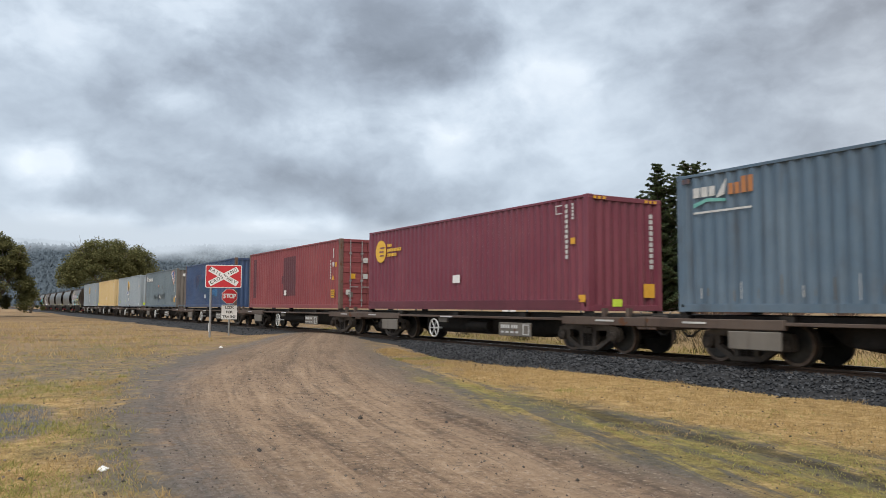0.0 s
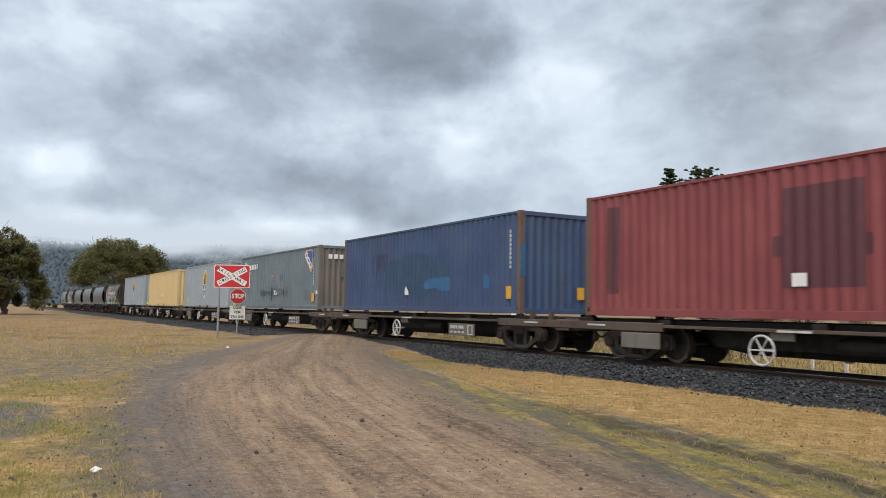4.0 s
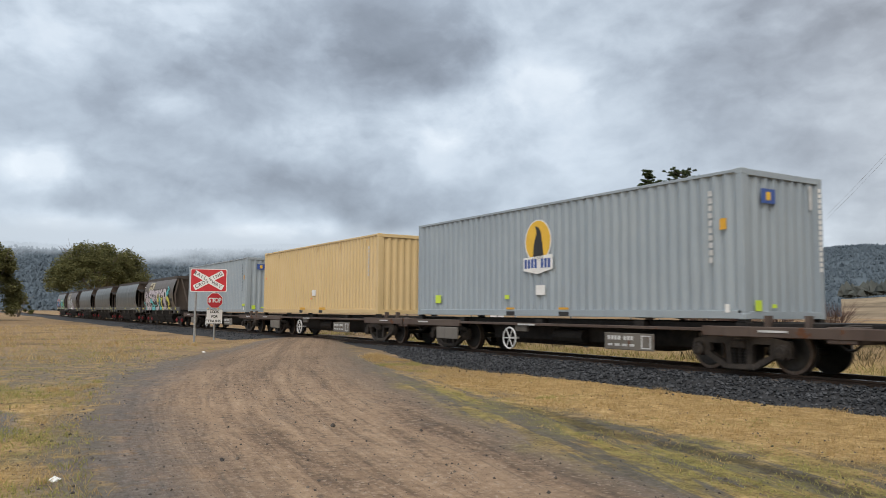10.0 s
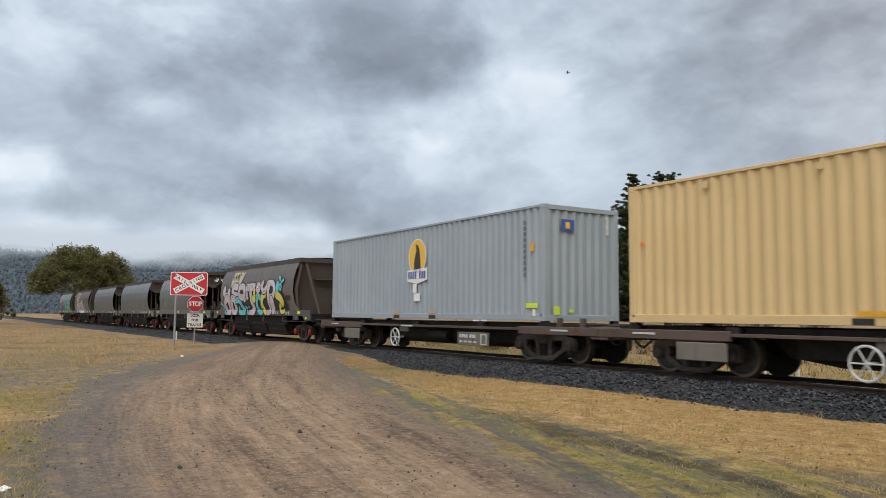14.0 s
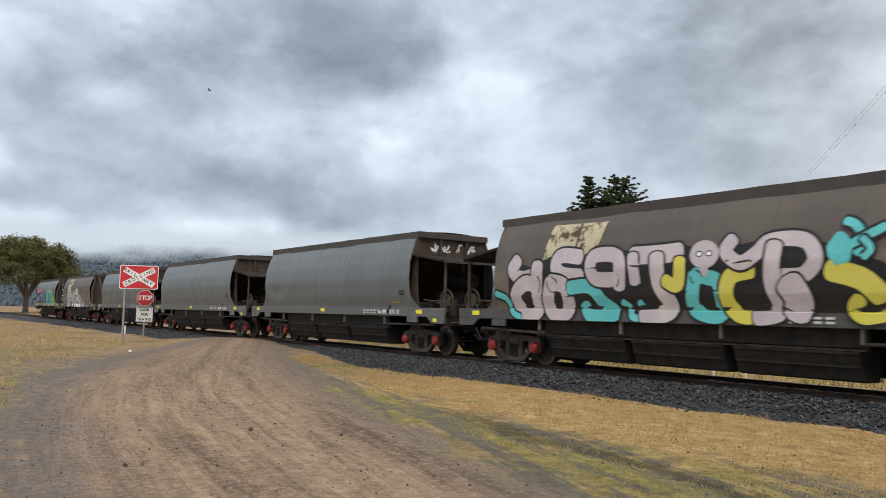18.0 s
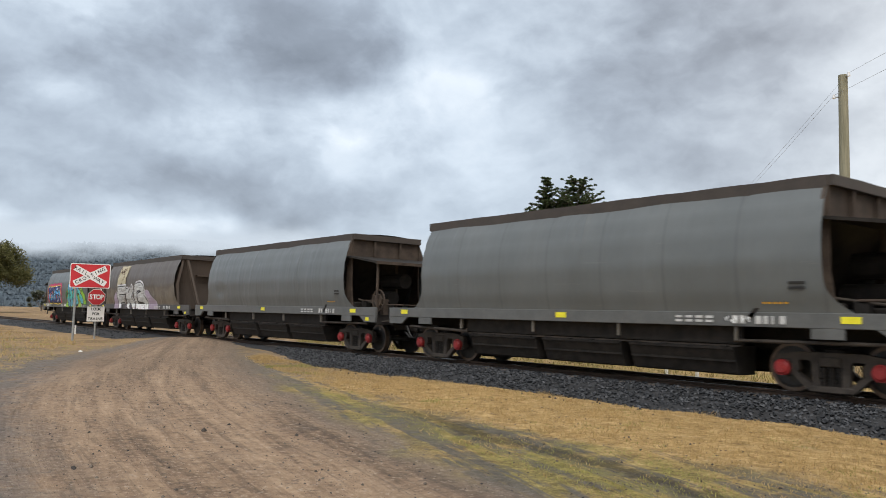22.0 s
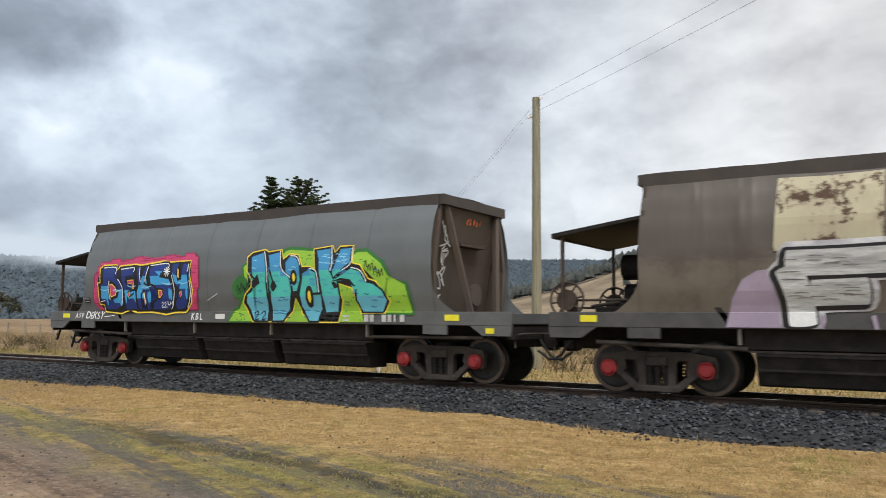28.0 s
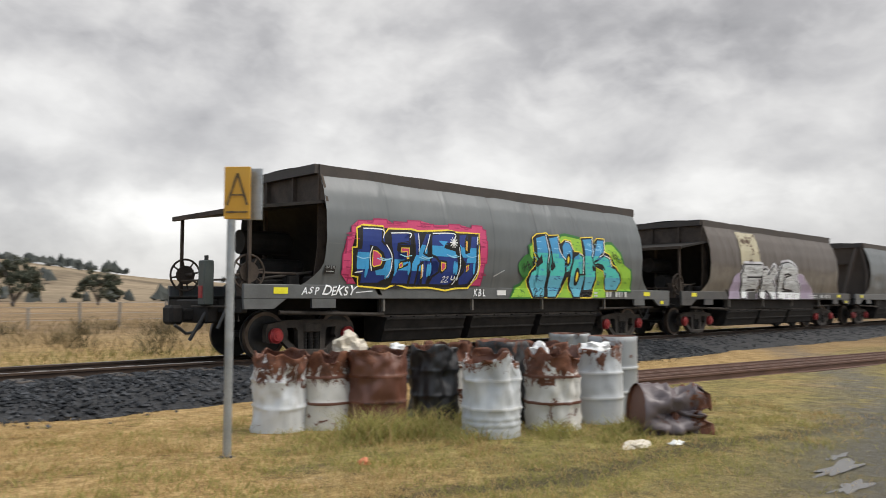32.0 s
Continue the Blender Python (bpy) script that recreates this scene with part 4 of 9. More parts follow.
def glossy(name, paint, fade, dirt, rough, dirt_low=0.3, dust=0.0):
    """Old gloss paint on dented sheet: long dents, dirt runs, dark seams, a dusty lower half."""
    m, n = material(name)
    c = n.coords()
    x, y, z = n.split(c)
    odd = n.math("MULTIPLY", n.add("ShaderNodeObjectInfo").outputs["Random"], 40.0)
    c = n.join(n.math("ADD", x, odd), y, z)
    patches, runs = n.noise(c, 0.6, 6, 0.6), n.noise(n.scaled(c, 3.5, 1, 0.25), 1.0, 5, 0.65)
    fine = n.noise(c, 26, 4, 0.65)
    colour = n.mix(n.step(patches, 0.35, 0.7), paint, fade)
    colour = n.mix(n.math("MULTIPLY", n.step(runs, 0.48, 0.74), 0.32), colour, dirt)
    smear = n.math("MULTIPLY", n.noise(n.scaled(c, 0.5, 1, 1.6), 1.0, 6, 0.7), dirt_low)
    colour = n.mix(smear, colour, dirt)
    if dust:
        # road dust clings below the bulge of the side, in uneven patches
        edge = n.math("ADD", z, n.math("MULTIPLY", n.math("SUBTRACT", n.noise(n.scaled(c, 0.8, 1, 2.2), 1.0, 6, 0.7), 0.5), 1.3))
        low = n.math("MULTIPLY", n.math("SUBTRACT", 1.0, n.step(edge, 1.9, 2.25)), n.step(n.noise(c, 1.3, 6, 0.65), 0.30, 0.62))
        colour = n.mix(n.math("MULTIPLY", low, dust), colour, (0.20, 0.18, 0.148))
    joint = n.math("ABSOLUTE", n.math("SUBTRACT", n.math("FRACT", n.math("DIVIDE", x, 1.43)), 0.5))
    joint = n.math("MULTIPLY", n.step(joint, 0.47, 0.5), n.math("MULTIPLY", runs, 0.6))
    colour = n.mix(joint, colour, tuple(v * 0.55 for v in dirt))
    scuff = n.step(n.noise(n.scaled(c, 0.35, 1, 9.0), 1.6, 5, 0.7), 0.66, 0.70)
    colour = n.mix(n.math("MULTIPLY", scuff, 0.12), colour, (0.30, 0.29, 0.27))
    dents = n.math("ADD", n.noise(n.scaled(c, 1.3, 1, 0.40), 1.0, 3, 0.45), n.math("MULTIPLY", fine, 0.02))
    creases = n.math("MULTIPLY", n.math("POWER", n.noise(n.scaled(c, 2.4, 1, 0.5), 1.0, 2, 0.4, 0.6), 4.0), 1.6)
    n.surface(colour, n.math("ADD", n.math("MULTIPLY", patches, 0.18), rough), 0.0, n.bump(n.math("ADD", dents, creases), 0.28, 0.12))
    return m


H_MATS = {
    "grey": (glossy("grey_gloss_paint", (0.120, 0.134, 0.139), (0.145, 0.160, 0.165), (0.100, 0.107, 0.108), 0.31), plain("grey_sill_paint", (0.085, 0.09, 0.09), (0.125, 0.13, 0.13), 0.45)),
    "brown": (glossy("sooty_brown_paint", (0.078, 0.062, 0.052), (0.10, 0.082, 0.07), (0.115, 0.10, 0.085), 0.36, 0.5, 0.75), plain("sooty_sill_paint", (0.05, 0.05, 0.052), (0.085, 0.083, 0.08), 0.5)),
}
M["plate_green"] = plain("grey_green_box_paint", (0.05, 0.06, 0.056), (0.08, 0.095, 0.088), 0.5)
M["cap"] = plain("brown_hatch_edge", (0.040, 0.033, 0.029), (0.066, 0.054, 0.046), 0.6, scale=3, fine=30)
M["inside"] = plain("sooty_end_steel", (0.038, 0.030, 0.025), (0.100, 0.076, 0.060), 0.7, scale=3, fine=40, specular=0.2)


def make_hopper(label, tone, canopy_left=True):
    """Bogie grain hopper; body from x = 0 to 10, track centre at y = 0. The canopy end is at the left or, mirrored, at the right."""
    e = tagged(new("grain_hopper"), label, "rail wagon", "grain hoppers of the train")
    paint, sill = H_MATS[tone]
    k = 1 if canopy_left else -1
    X = lambda x: x if canopy_left else 10.0 - x       # mirrored along the wagon

    def box(x0, x1, *rest):
        a, b = X(x0), X(x1)
        return (min(a, b), max(a, b), *rest)

    zs = [1.20 + (3.22 - 1.20) * i / 18 for i in range(19)]
    knock_x = {"dented": 1.1}.get(label.split()[0], -99.0)
    for s in (-1, 1):
        verts, faces, nx = [], [], 60
        for i in range(nx + 1):
            for z in zs:
                g = lean(z)
                x = -g + (10.0 + 2 * g) * i / nx
                knock = 0.05 * math.exp(-((x - knock_x) / 0.45) ** 2 - ((z - 1.75) / 0.22) ** 2)
                bulge = -knock + 0.012 * noise.noise((x * 0.8 + (3 if tone == "grey" else 9), z * 1.1, s))
                seam = -0.006 if abs((x % 1.43) - 0.02) < 0.08 else 0
                verts.append((x, s * (hull(z) + bulge + seam), z))
        w = len(zs)
        for i in range(nx):
            for j in range(w - 1):
                f = (i * w + j, (i + 1) * w + j, (i + 1) * w + j + 1, i * w + j + 1)
                faces.append(f if s < 0 else f[::-1])
        ob = new("side_sheet", mesh_of("side_sheet", verts, faces, [paint], smooth=True))
        ob.parent = e
        # hatch coaming along the top
        bm = bmesh.new()
        top = [(0.03 + 0.2485 * i, 3.385 + 0.016 * noise.noise((i * 0.35, s * 2.0, len(label)))) for i in range(41)]
        add_prism(bm, [(0.03, 3.18), *top, (9.97, 3.18)], s * 1.19 - 0.025, s * 1.19 + 0.025)
        part("hatch_coaming", bm, M["cap"], e, "brown hatch coaming")
        part("side_sill", boxes((-1.5, 11.5, s * 1.325 - 0.035, s * 1.325 + 0.035, 1.03, 1.265), bevel=0.008), sill, e)
        part("underframe_web", boxes((1.45, 8.5, s * 1.12 - 0.03, s * 1.12 + 0.03, 0.72, 1.04)), M["steel_dark"], e)
        for x in (1.42, 3.78, 6.05, 8.48):
            part("gusset", boxes((x - 0.02, x + 0.02, s * 1.30 - 0.03, s * 1.30 + 0.03, 0.80, 1.035)), M["plate"], e)
        for x0, x1 in ((1.6, 3.72), (3.93, 5.98), (6.2, 8.35)):
            bm = bmesh.new()
            add_prism(bm, [(s * 1.14, 0.70), (s * 1.16, 0.62), (s * 1.02, 0.24), (s * 0.95, 0.21), (s * 0.5, 0.21), (s * 0.5, 0.70)], x0, x1, axis="x")
            for z, y in ((0.66, 1.17), (0.45, 1.10)):
                add_box(bm, x0, x1, s * y - 0.02, s * y + 0.02, z - 0.018, z + 0.018)
            for i in range(4):
                a = x0 + 0.18 + i * (x1 - x0 - 0.36) / 3
                add_box(bm, a - 0.07, a + 0.07, s * 1.15 - 0.05, s * 1.15 + 0.05, 0.685, 0.705)
            part("discharge_door", bm, M["steel_dark"], e)
        part("door_hinge_rail", boxes((1.5, 8.45, s * 1.10 - 0.05, s * 1.10 + 0.05, 0.69, 0.74)), M["steel_brown"], e)
        part("jacking_plate", boxes((-0.2, 0.30, s * 1.34 - 0.02, s * 1.34 + 0.02, 0.87, 1.03)), sill, e)
        part("jacking_plate", boxes((9.75, 10.25, s * 1.34 - 0.02, s * 1.34 + 0.02, 0.87, 1.03)), sill, e)
        # reflectors
        for x, wide in ((-0.82, 0.27), (4.62, 0.28), (10.35, 0.29)):
            part("reflector", boxes((x - wide / 2, x + wide / 2, s * 1.364 - 0.004, s * 1.364 + 0.004, 1.11, 1.215)), M["yellow"] if x != 4.62 or tone == "brown" or not canopy_left else M["white"], e, "yellow reflector" if x != 4.62 or tone == "brown" or not canopy_left else "white reflector")
        part("brake_rod", _rod((-0.75, s * 1.2, 0.80), (1.5, s * 1.2, 0.74), 0.035), M["steel_brown"], e)
        part("brake_rod", _rod((8.4, s * 1.2, 0.80), (10.9, s * 1.2, 0.82), 0.03), M["steel_brown"], e)
        part("end_gusset", _prism([(-1.5, 1.03), (-0.7, 1.03), (-0.95, 0.86), (-1.48, 0.86)], s * 1.325 - 0.03, s * 1.325 + 0.03), sill, e)
        part("end_gusset", _prism([(11.5, 1.03), (10.7, 1.03), (10.95, 0.86), (11.48, 0.86)], s * 1.325 - 0.03, s * 1.325 + 0.03), sill, e)
        part("reflector", boxes((11.02, 11.18, s * 1.364 - 0.004, s * 1.364 + 0.004, 0.90, 0.99)), M["yellow"], e, "yellow reflector")
    # arched hatch cover
    verts, faces = [], []
    for i in range(2):
        for j in range(9):
            y = -1.17 + 2.34 * j / 8
            verts.append((0.03 + 9.94 * i, y, 3.34 + 0.09 * (1 - (y / 1.17) ** 2)))
    faces = [(j, 9 + j, 10 + j, j + 1) for j in range(8)]
    ob = new("hatch_cover", mesh_of("hatch_cover", verts, faces, [M["cap"]]))
    ob.parent = e
    part("centre_sill", boxes((-1.45, 11.45, -0.3, 0.3, 0.66, 1.02)), M["steel_dark"], e)
    part("end_deck", boxes(box(-1.5, 0.6, -1.3, 1.3, 1.02, 1.07)), M["steel_dark"], e)
    part("end_deck", boxes(box(9.4, 11.5, -1.3, 1.3, 1.02, 1.07)), M["steel_dark"], e)
    for x in (-1.5, 11.4):
        part("headstock", boxes((x, x + 0.1, -1.3, 1.3, 0.80, 1.06), bevel=0.01), M["steel_dark"], e)
    # canopy end: header plate, sloping sheet, roof over the platform
    hz = [(s * hull(z), z) for s, z in ((-1, 2.72), (1, 2.72), (1, 3.0), (1, 3.25), (-1, 3.25), (-1, 3.0))]
    bm = bmesh.new()
    add_prism(bm, hz, min(X(0.05), X(0.10)), max(X(0.05), X(0.10)), axis="x")
    part("end_header", bm, M["inside"], e)
    for y in (-0.45, 0.45):
        part("header_rib", boxes(box(-0.03, 0.05, y - 0.03, y + 0.03, 2.74, 3.22)), M["inside"], e)
    part("end_coaming", boxes(box(-0.06, 0.06, -1.19, 1.19, 3.22, 3.385)), M["cap"], e)
    bm = bmesh.new()
    sl = [(X(0.08), 2.75), (X(0.13), 2.75), (X(1.35), 1.1), (X(1.25), 1.1)]
    add_prism(bm, sl, -1.36, 1.36)
    part("slope_sheet", bm, M["steel_dark"], e)
    for s in (-1, 1):
        bm = bmesh.new()
        add_prism(bm, [(X(0.02), 3.2), (X(0.20), 3.2), (X(0.35), 1.9), (X(0.6), 1.1), (X(-0.1), 1.1), (X(0.02), 1.9)], s * 1.17, s * 1.20)
        part("end_stanchion", bm, M["inside"], e)
    roof = bmesh.new()
    add_prism(roof, [(X(0.1), 2.75), (X(0.1), 2.70), (X(-1.42), 2.47), (X(-1.44), 2.53)], -1.33, 1.33)
    part("canopy", roof, M["steel_dark"], e, "sooty steel canopy over the end platform")
    for y in (-1.2, 1.2):
        part("canopy_post", boxes(box(-1.345, -1.295, y - 0.025, y + 0.025, 1.06, 2.5)), M["inside"], e)
    part("canopy_edge", boxes(box(-1.46, -1.41, -1.33, 1.33, 2.45, 2.53)), M["inside"], e)
    part("canopy_post", boxes(box(-0.18, -0.12, 0.22, 0.28, 1.06, 2.68)), M["inside"], e)
    part("air_tank", _rod((X(-0.75), 0.15, 2.05), (X(0.25), 0.15, 2.05), 0.22), M["steel_dark"], e, smooth=False)
    part("air_tank", _rod((X(-0.6), -0.15, 1.55), (X(0.3), -0.15, 1.55), 0.20), M["steel_dark"], e)
    part("brake_valve", boxes(box(-0.95, -0.35, -0.75, -0.35, 1.07, 1.36), box(-0.45, -0.2, -1.0, -0.8, 1.07, 1.45), box(-0.1, 0.15, -1.15, -0.9, 1.07, 1.42), bevel=0.03), M["steel_dark"], e)
    part("brake_pipe", _rod((X(-0.95), -0.9, 1.36), (X(0.1), -0.9, 1.5), 0.025), M["steel_brown"], e)
    cx = X(-1.28)
    for s in (-1, 1):
        bm = bmesh.new()
        add_ring(bm, (cx, s * 1.12, 1.46), 0.285, 0.020, seg=32)
        for i in range(8):
            a = i * math.pi / 4 + 0.2
            add_rod(bm, (cx + 0.13 * math.cos(a), s * 1.12, 1.46 + 0.13 * math.sin(a)), (cx + 0.285 * math.cos(a), s * 1.12, 1.46 + 0.285 * math.sin(a)), 0.016, 6)
        add_rod(bm, (cx, s * 1.15, 1.46), (cx, s * 1.09, 1.46), 0.17, 20)
        add_rod(bm, (cx, s * 1.10, 1.46), (cx, s * 0.8, 1.46), 0.035, 8)
        part("handwheel", bm, M["inside"], e, "dark spoked handwheel")
    part("wheel_shaft", _rod((X(-1.28), -1.0, 1.46), (X(-0.3), -1.0, 1.46), 0.022), M["inside"], e)
    part("handrail", _rod((X(-1.36), 1.1, 1.35), (X(-1.36), -0.9, 1.35), 0.018), M["inside"], e)
    part("wheel_stand", boxes(box(-1.34, -1.20, -1.0, -0.84, 1.06, 1.5)), M["inside"], e)
    # plain end: sloped plate between two raking ribs
    bm = bmesh.new()
    add_prism(bm, [(X(9.96), 3.25), (X(9.90), 3.25), (X(9.66), 2.2), (X(9.5), 1.1), (X(9.56), 1.1), (X(9.72), 2.2)], -1.19, 1.19)
    part("end_plate", bm, M["end_brown"], e)
    part("end_coaming", boxes(box(9.94, 10.06, -1.19, 1.19, 3.20, 3.385)), M["cap"], e)
    for s in (-1, 1):
        bm = bmesh.new()
        add_prism(bm, [(s * 1.06, 3.25), (s * 1.14, 3.25), (s * 1.38, 2.1), (s * 1.28, 1.1), (s * 1.18, 1.1), (s * 1.28, 2.1)], min(X(9.5), X(9.97)), max(X(9.5), X(9.97)), axis="x")
        part("end_cheek", bm, M["end_brown"], e)
        bm = bmesh.new()
        for a, b in (((X(9.97), s * 0.95, 3.2), (X(10.25), s * 0.45, 1.1)),):
            add_rod(bm, a, b, 0.07, 4)
        part("end_rib", bm, M["end_brown"], e)
    part("end_shelf", boxes(box(9.7, 10.02, -0.5, 0.5, 2.5, 2.56)), M["inside"], e)
    part("plug_cover", _rod((X(9.66), 0.55, 1.62), (X(9.76), 0.55, 1.62), 0.22), M["end_brown"], e)
    make_bogie(e, 0.11, 1.51), make_bogie(e, 9.83, 1.51)
    make_coupler(e, -1.5, -1), make_coupler(e, 11.5, 1)
    return e


def _rod(a, b, r, sides=14):
    bm = bmesh.new()
    add_rod(bm, a, b, r, sides)
    return bm


M["end_brown"] = weathered("sooty_brown_end", (0.085, 0.065, 0.052), (0.11, 0.085, 0.07), (0.045, 0.037, 0.031), 0.05, 0.6)

HOPPERS = [("sooty brown grain hopper with lilac bubble graffiti", "brown", True), ("dented grey grain hopper with glossy curved sides", "grey", False),
           ("grey grain hopper with glossy curved sides", "grey", False), ("dented grey grain hopper with a scraped side", "grey", False),
           ("sooty brown grain hopper with silver graffiti letters", "brown", True), ("grey grain hopper covered in blue and green graffiti", "grey", True)]
WAGONS = []
for i, (label, tone, left) in enumerate(HOPPERS):
    x = -41.03 + 13.67 * (1 - i)
    ob = make_hopper(label, tone, left)
    ob.location = (x, TRACK_Y, 0)
    WAGONS.append(ob)
    TRAIN.append((ob, x))


# ---------------------------------------------------------------- graffiti and lettering on the hoppers
def spray(name, a, b=None):
    return plain(name, a, b or tuple(min(1, v * 1.25) for v in a), 0.5, scale=2.5, fine=25, bump=0.03)


G = {k: spray("spray_" + k, v) for k, v in dict(pink=(0.55, 0.055, 0.16), wine=(0.33, 0.02, 0.09), yellow=(0.80, 0.62, 0.05), black=(0.008, 0.008, 0.01), blue=(0.012, 0.035, 0.20),
     sky=(0.05, 0.34, 0.66), pale=(0.30, 0.62, 0.82), sea=(0.05, 0.27, 0.52), green=(0.27, 0.50, 0.045), leaf=(0.03, 0.16, 0.03), white=(0.75, 0.77, 0.78),
     jade=(0.07, 0.50, 0.44), aqua=(0.12, 0.44, 0.58), silver=(0.42, 0.44, 0.44), lilac=(0.33, 0.27, 0.36), mauve=(0.40, 0.36, 0.41)).items()}


def onto(layer):
    """Lays flat work on the near side of a hopper, in coats."""
    def move(v):
        z = max(v.z, 1.038)
        y = hull(z) if z > 1.265 else 1.362
        return Vector((v.x, v.y - (y + 0.016 + 0.003 * layer), z))
    return move


def slice_up(me, step=0.10):
    heights = [v.co.z for v in me.vertices]
    low, high = min(heights), max(heights)
    if high - low < 0.16 and not low < 1.266 < high:
        return
    bm = bmesh.new()
    bm.from_mesh(me)
    z = 1.06
    while z < 3.2:
        for q in ((z,) if low < z < high else ()):
            bmesh.ops.bisect_plane(bm, geom=bm.verts[:] + bm.edges[:] + bm.faces[:], dist=1e-5, plane_co=(0, 0, q), plane_no=(0, 0, 1))
        z += step
    bmesh.ops.bisect_plane(bm, geom=bm.verts[:] + bm.edges[:] + bm.faces[:], dist=1e-5, plane_co=(0, 0, 1.266), plane_no=(0, 0, 1))
    bm.to_mesh(me)
    bm.free()


def sprayed(name, parent, me, layer, mats, pick=None):
    slice_up(me)
    for v in me.vertices:
        v.co = onto(layer)(v.co)
    me.materials.clear()
    for m in mats:
        me.materials.append(m)
    for p in me.polygons:
        p.material_index = pick(p.center) if pick else 0
    ob = new(name, me)
    ob.parent = parent
    return ob


def glyph(text, size, x, z, wide=1.0, fat=0.0, skew=0.0, turn=0.0):
    """Mesh of one character, centred at (x, z) in the x-z plane."""
    me = character(text, round(fat / size, 3)).copy()
    for v in me.vertices:
        v.co *= size
    for v in me.vertices:
        px, pz = v.co.x * wide + v.co.y * skew, v.co.y
        c, s = math.cos(turn), math.sin(turn)
        v.co = Vector((x + px * c - pz * s, 0, z + px * s + pz * c))
    return me


def ribbon(pts, w, w_end=None, cap=0.6):
    """A rounded spray-can stroke along pts, w wide (w_end at its end)."""
    pts = [Vector(q) for q in pts]
    n, line = len(pts), []
    for i in range(n - 1):
        p0, p1, p2, p3 = pts[max(0, i - 1)], pts[i], pts[i + 1], pts[min(n - 1, i + 2)]
        for q in range(6):
            t = q / 6
            line.append(0.5 * ((2 * p1) + (p2 - p0) * t + (2 * p0 - 5 * p1 + 4 * p2 - p3) * t * t + (3 * p1 - p0 - 3 * p2 + p3) * t ** 3))
    line.append(pts[-1])
    verts, faces, last = [], [], len(line) - 1
    for i, v in enumerate(line):
        d = (line[min(i + 1, last)] - line[max(i - 1, 0)]).normalized()
        half = (w + ((w_end or w) - w) * i / last) / 2
        nrm = Vector((-d.y, d.x)) * half
        verts += [(v.x + nrm.x, 0, v.y + nrm.y), (v.x - nrm.x, 0, v.y - nrm.y)]
    faces += [(2 * i, 2 * i + 1, 2 * i + 3, 2 * i + 2) for i in range(last)]
    for i, side, half in ((0, -1, w / 2), (last, 1, (w_end or w) / 2)):
        d = (line[min(i + 1, last)] - line[max(i - 1, 0)]).normalized() * side
        nrm, c = Vector((-d.y, d.x)), len(verts)
        for q in range(7):
            t = math.pi * q / 6
            v = line[i] + nrm * math.cos(t) * half + d * math.sin(t) * half * cap
            verts.append((v.x, -0.0004, v.y))
        faces.append(tuple(range(c, c + 7)))
    return mesh_of("stroke", verts, faces)


def patch(outline):
    """Mesh of a flat outline [(x, z), ...]."""
    bm = bmesh.new()
    f = bm.faces.new([bm.verts.new((a, 0, b)) for a, b in outline])
    bmesh.ops.triangulate(bm, faces=[f])
    me = bpy.data.meshes.new("patch")
    bm.to_mesh(me)
    bm.free()
    return me


def blob(x, z, rx, rz, n=28, wob=0.0, seed=0, power=1.0):
    out = []
    for i in range(n):
        a = 2 * math.pi * i / n
        r = 1 + wob * noise.noise((math.cos(a) * 1.7, math.sin(a) * 1.7, seed))
        c, s = math.cos(a), math.sin(a)
        out.append((x + rx * r * math.copysign(abs(c) ** power, c), z + rz * r * math.copysign(abs(s) ** power, s)))
    return out


def streak(x0, z0, x1, z1, w):
    d = Vector((x1 - x0, z1 - z0))
    nrm = Vector((-d.y, d.x)).normalized() * w / 2
    return [(x0 + nrm.x, z0 + nrm.y), (x0 - nrm.x, z0 - nrm.y), (x1 - nrm.x, z1 - nrm.y), (x1 + nrm.x, z1 + nrm.y)]


def outline_of(points, w):
    """A closed spray line round a shape."""
    n = len(points)
    verts, faces = [], []
    for i, (a, b) in enumerate(points):
        p, q = Vector(points[i - 1]), Vector(points[(i + 1) % n])
        u, v = (Vector((a, b)) - p).normalized(), (q - Vector((a, b))).normalized()
        d = u + v
        d = d.normalized() if d.length > 0.2 else u
        nrm = Vector((-d.y, d.x)) * w / 2
        verts += [(a + nrm.x, 0, b + nrm.y), (a - nrm.x, 0, b - nrm.y)]
    faces = [(2 * i, 2 * i + 1, (2 * i + 3) % (2 * n), (2 * i + 2) % (2 * n)) for i in range(n)]
    return mesh_of("stroke", verts, faces)


A_X, A_Z, A_K = 0.05, 2.735, 0.0040      # corner and scale of the first word
B_X, B_Z, B_K = 4.805, 2.73, 0.00428    # and of the second


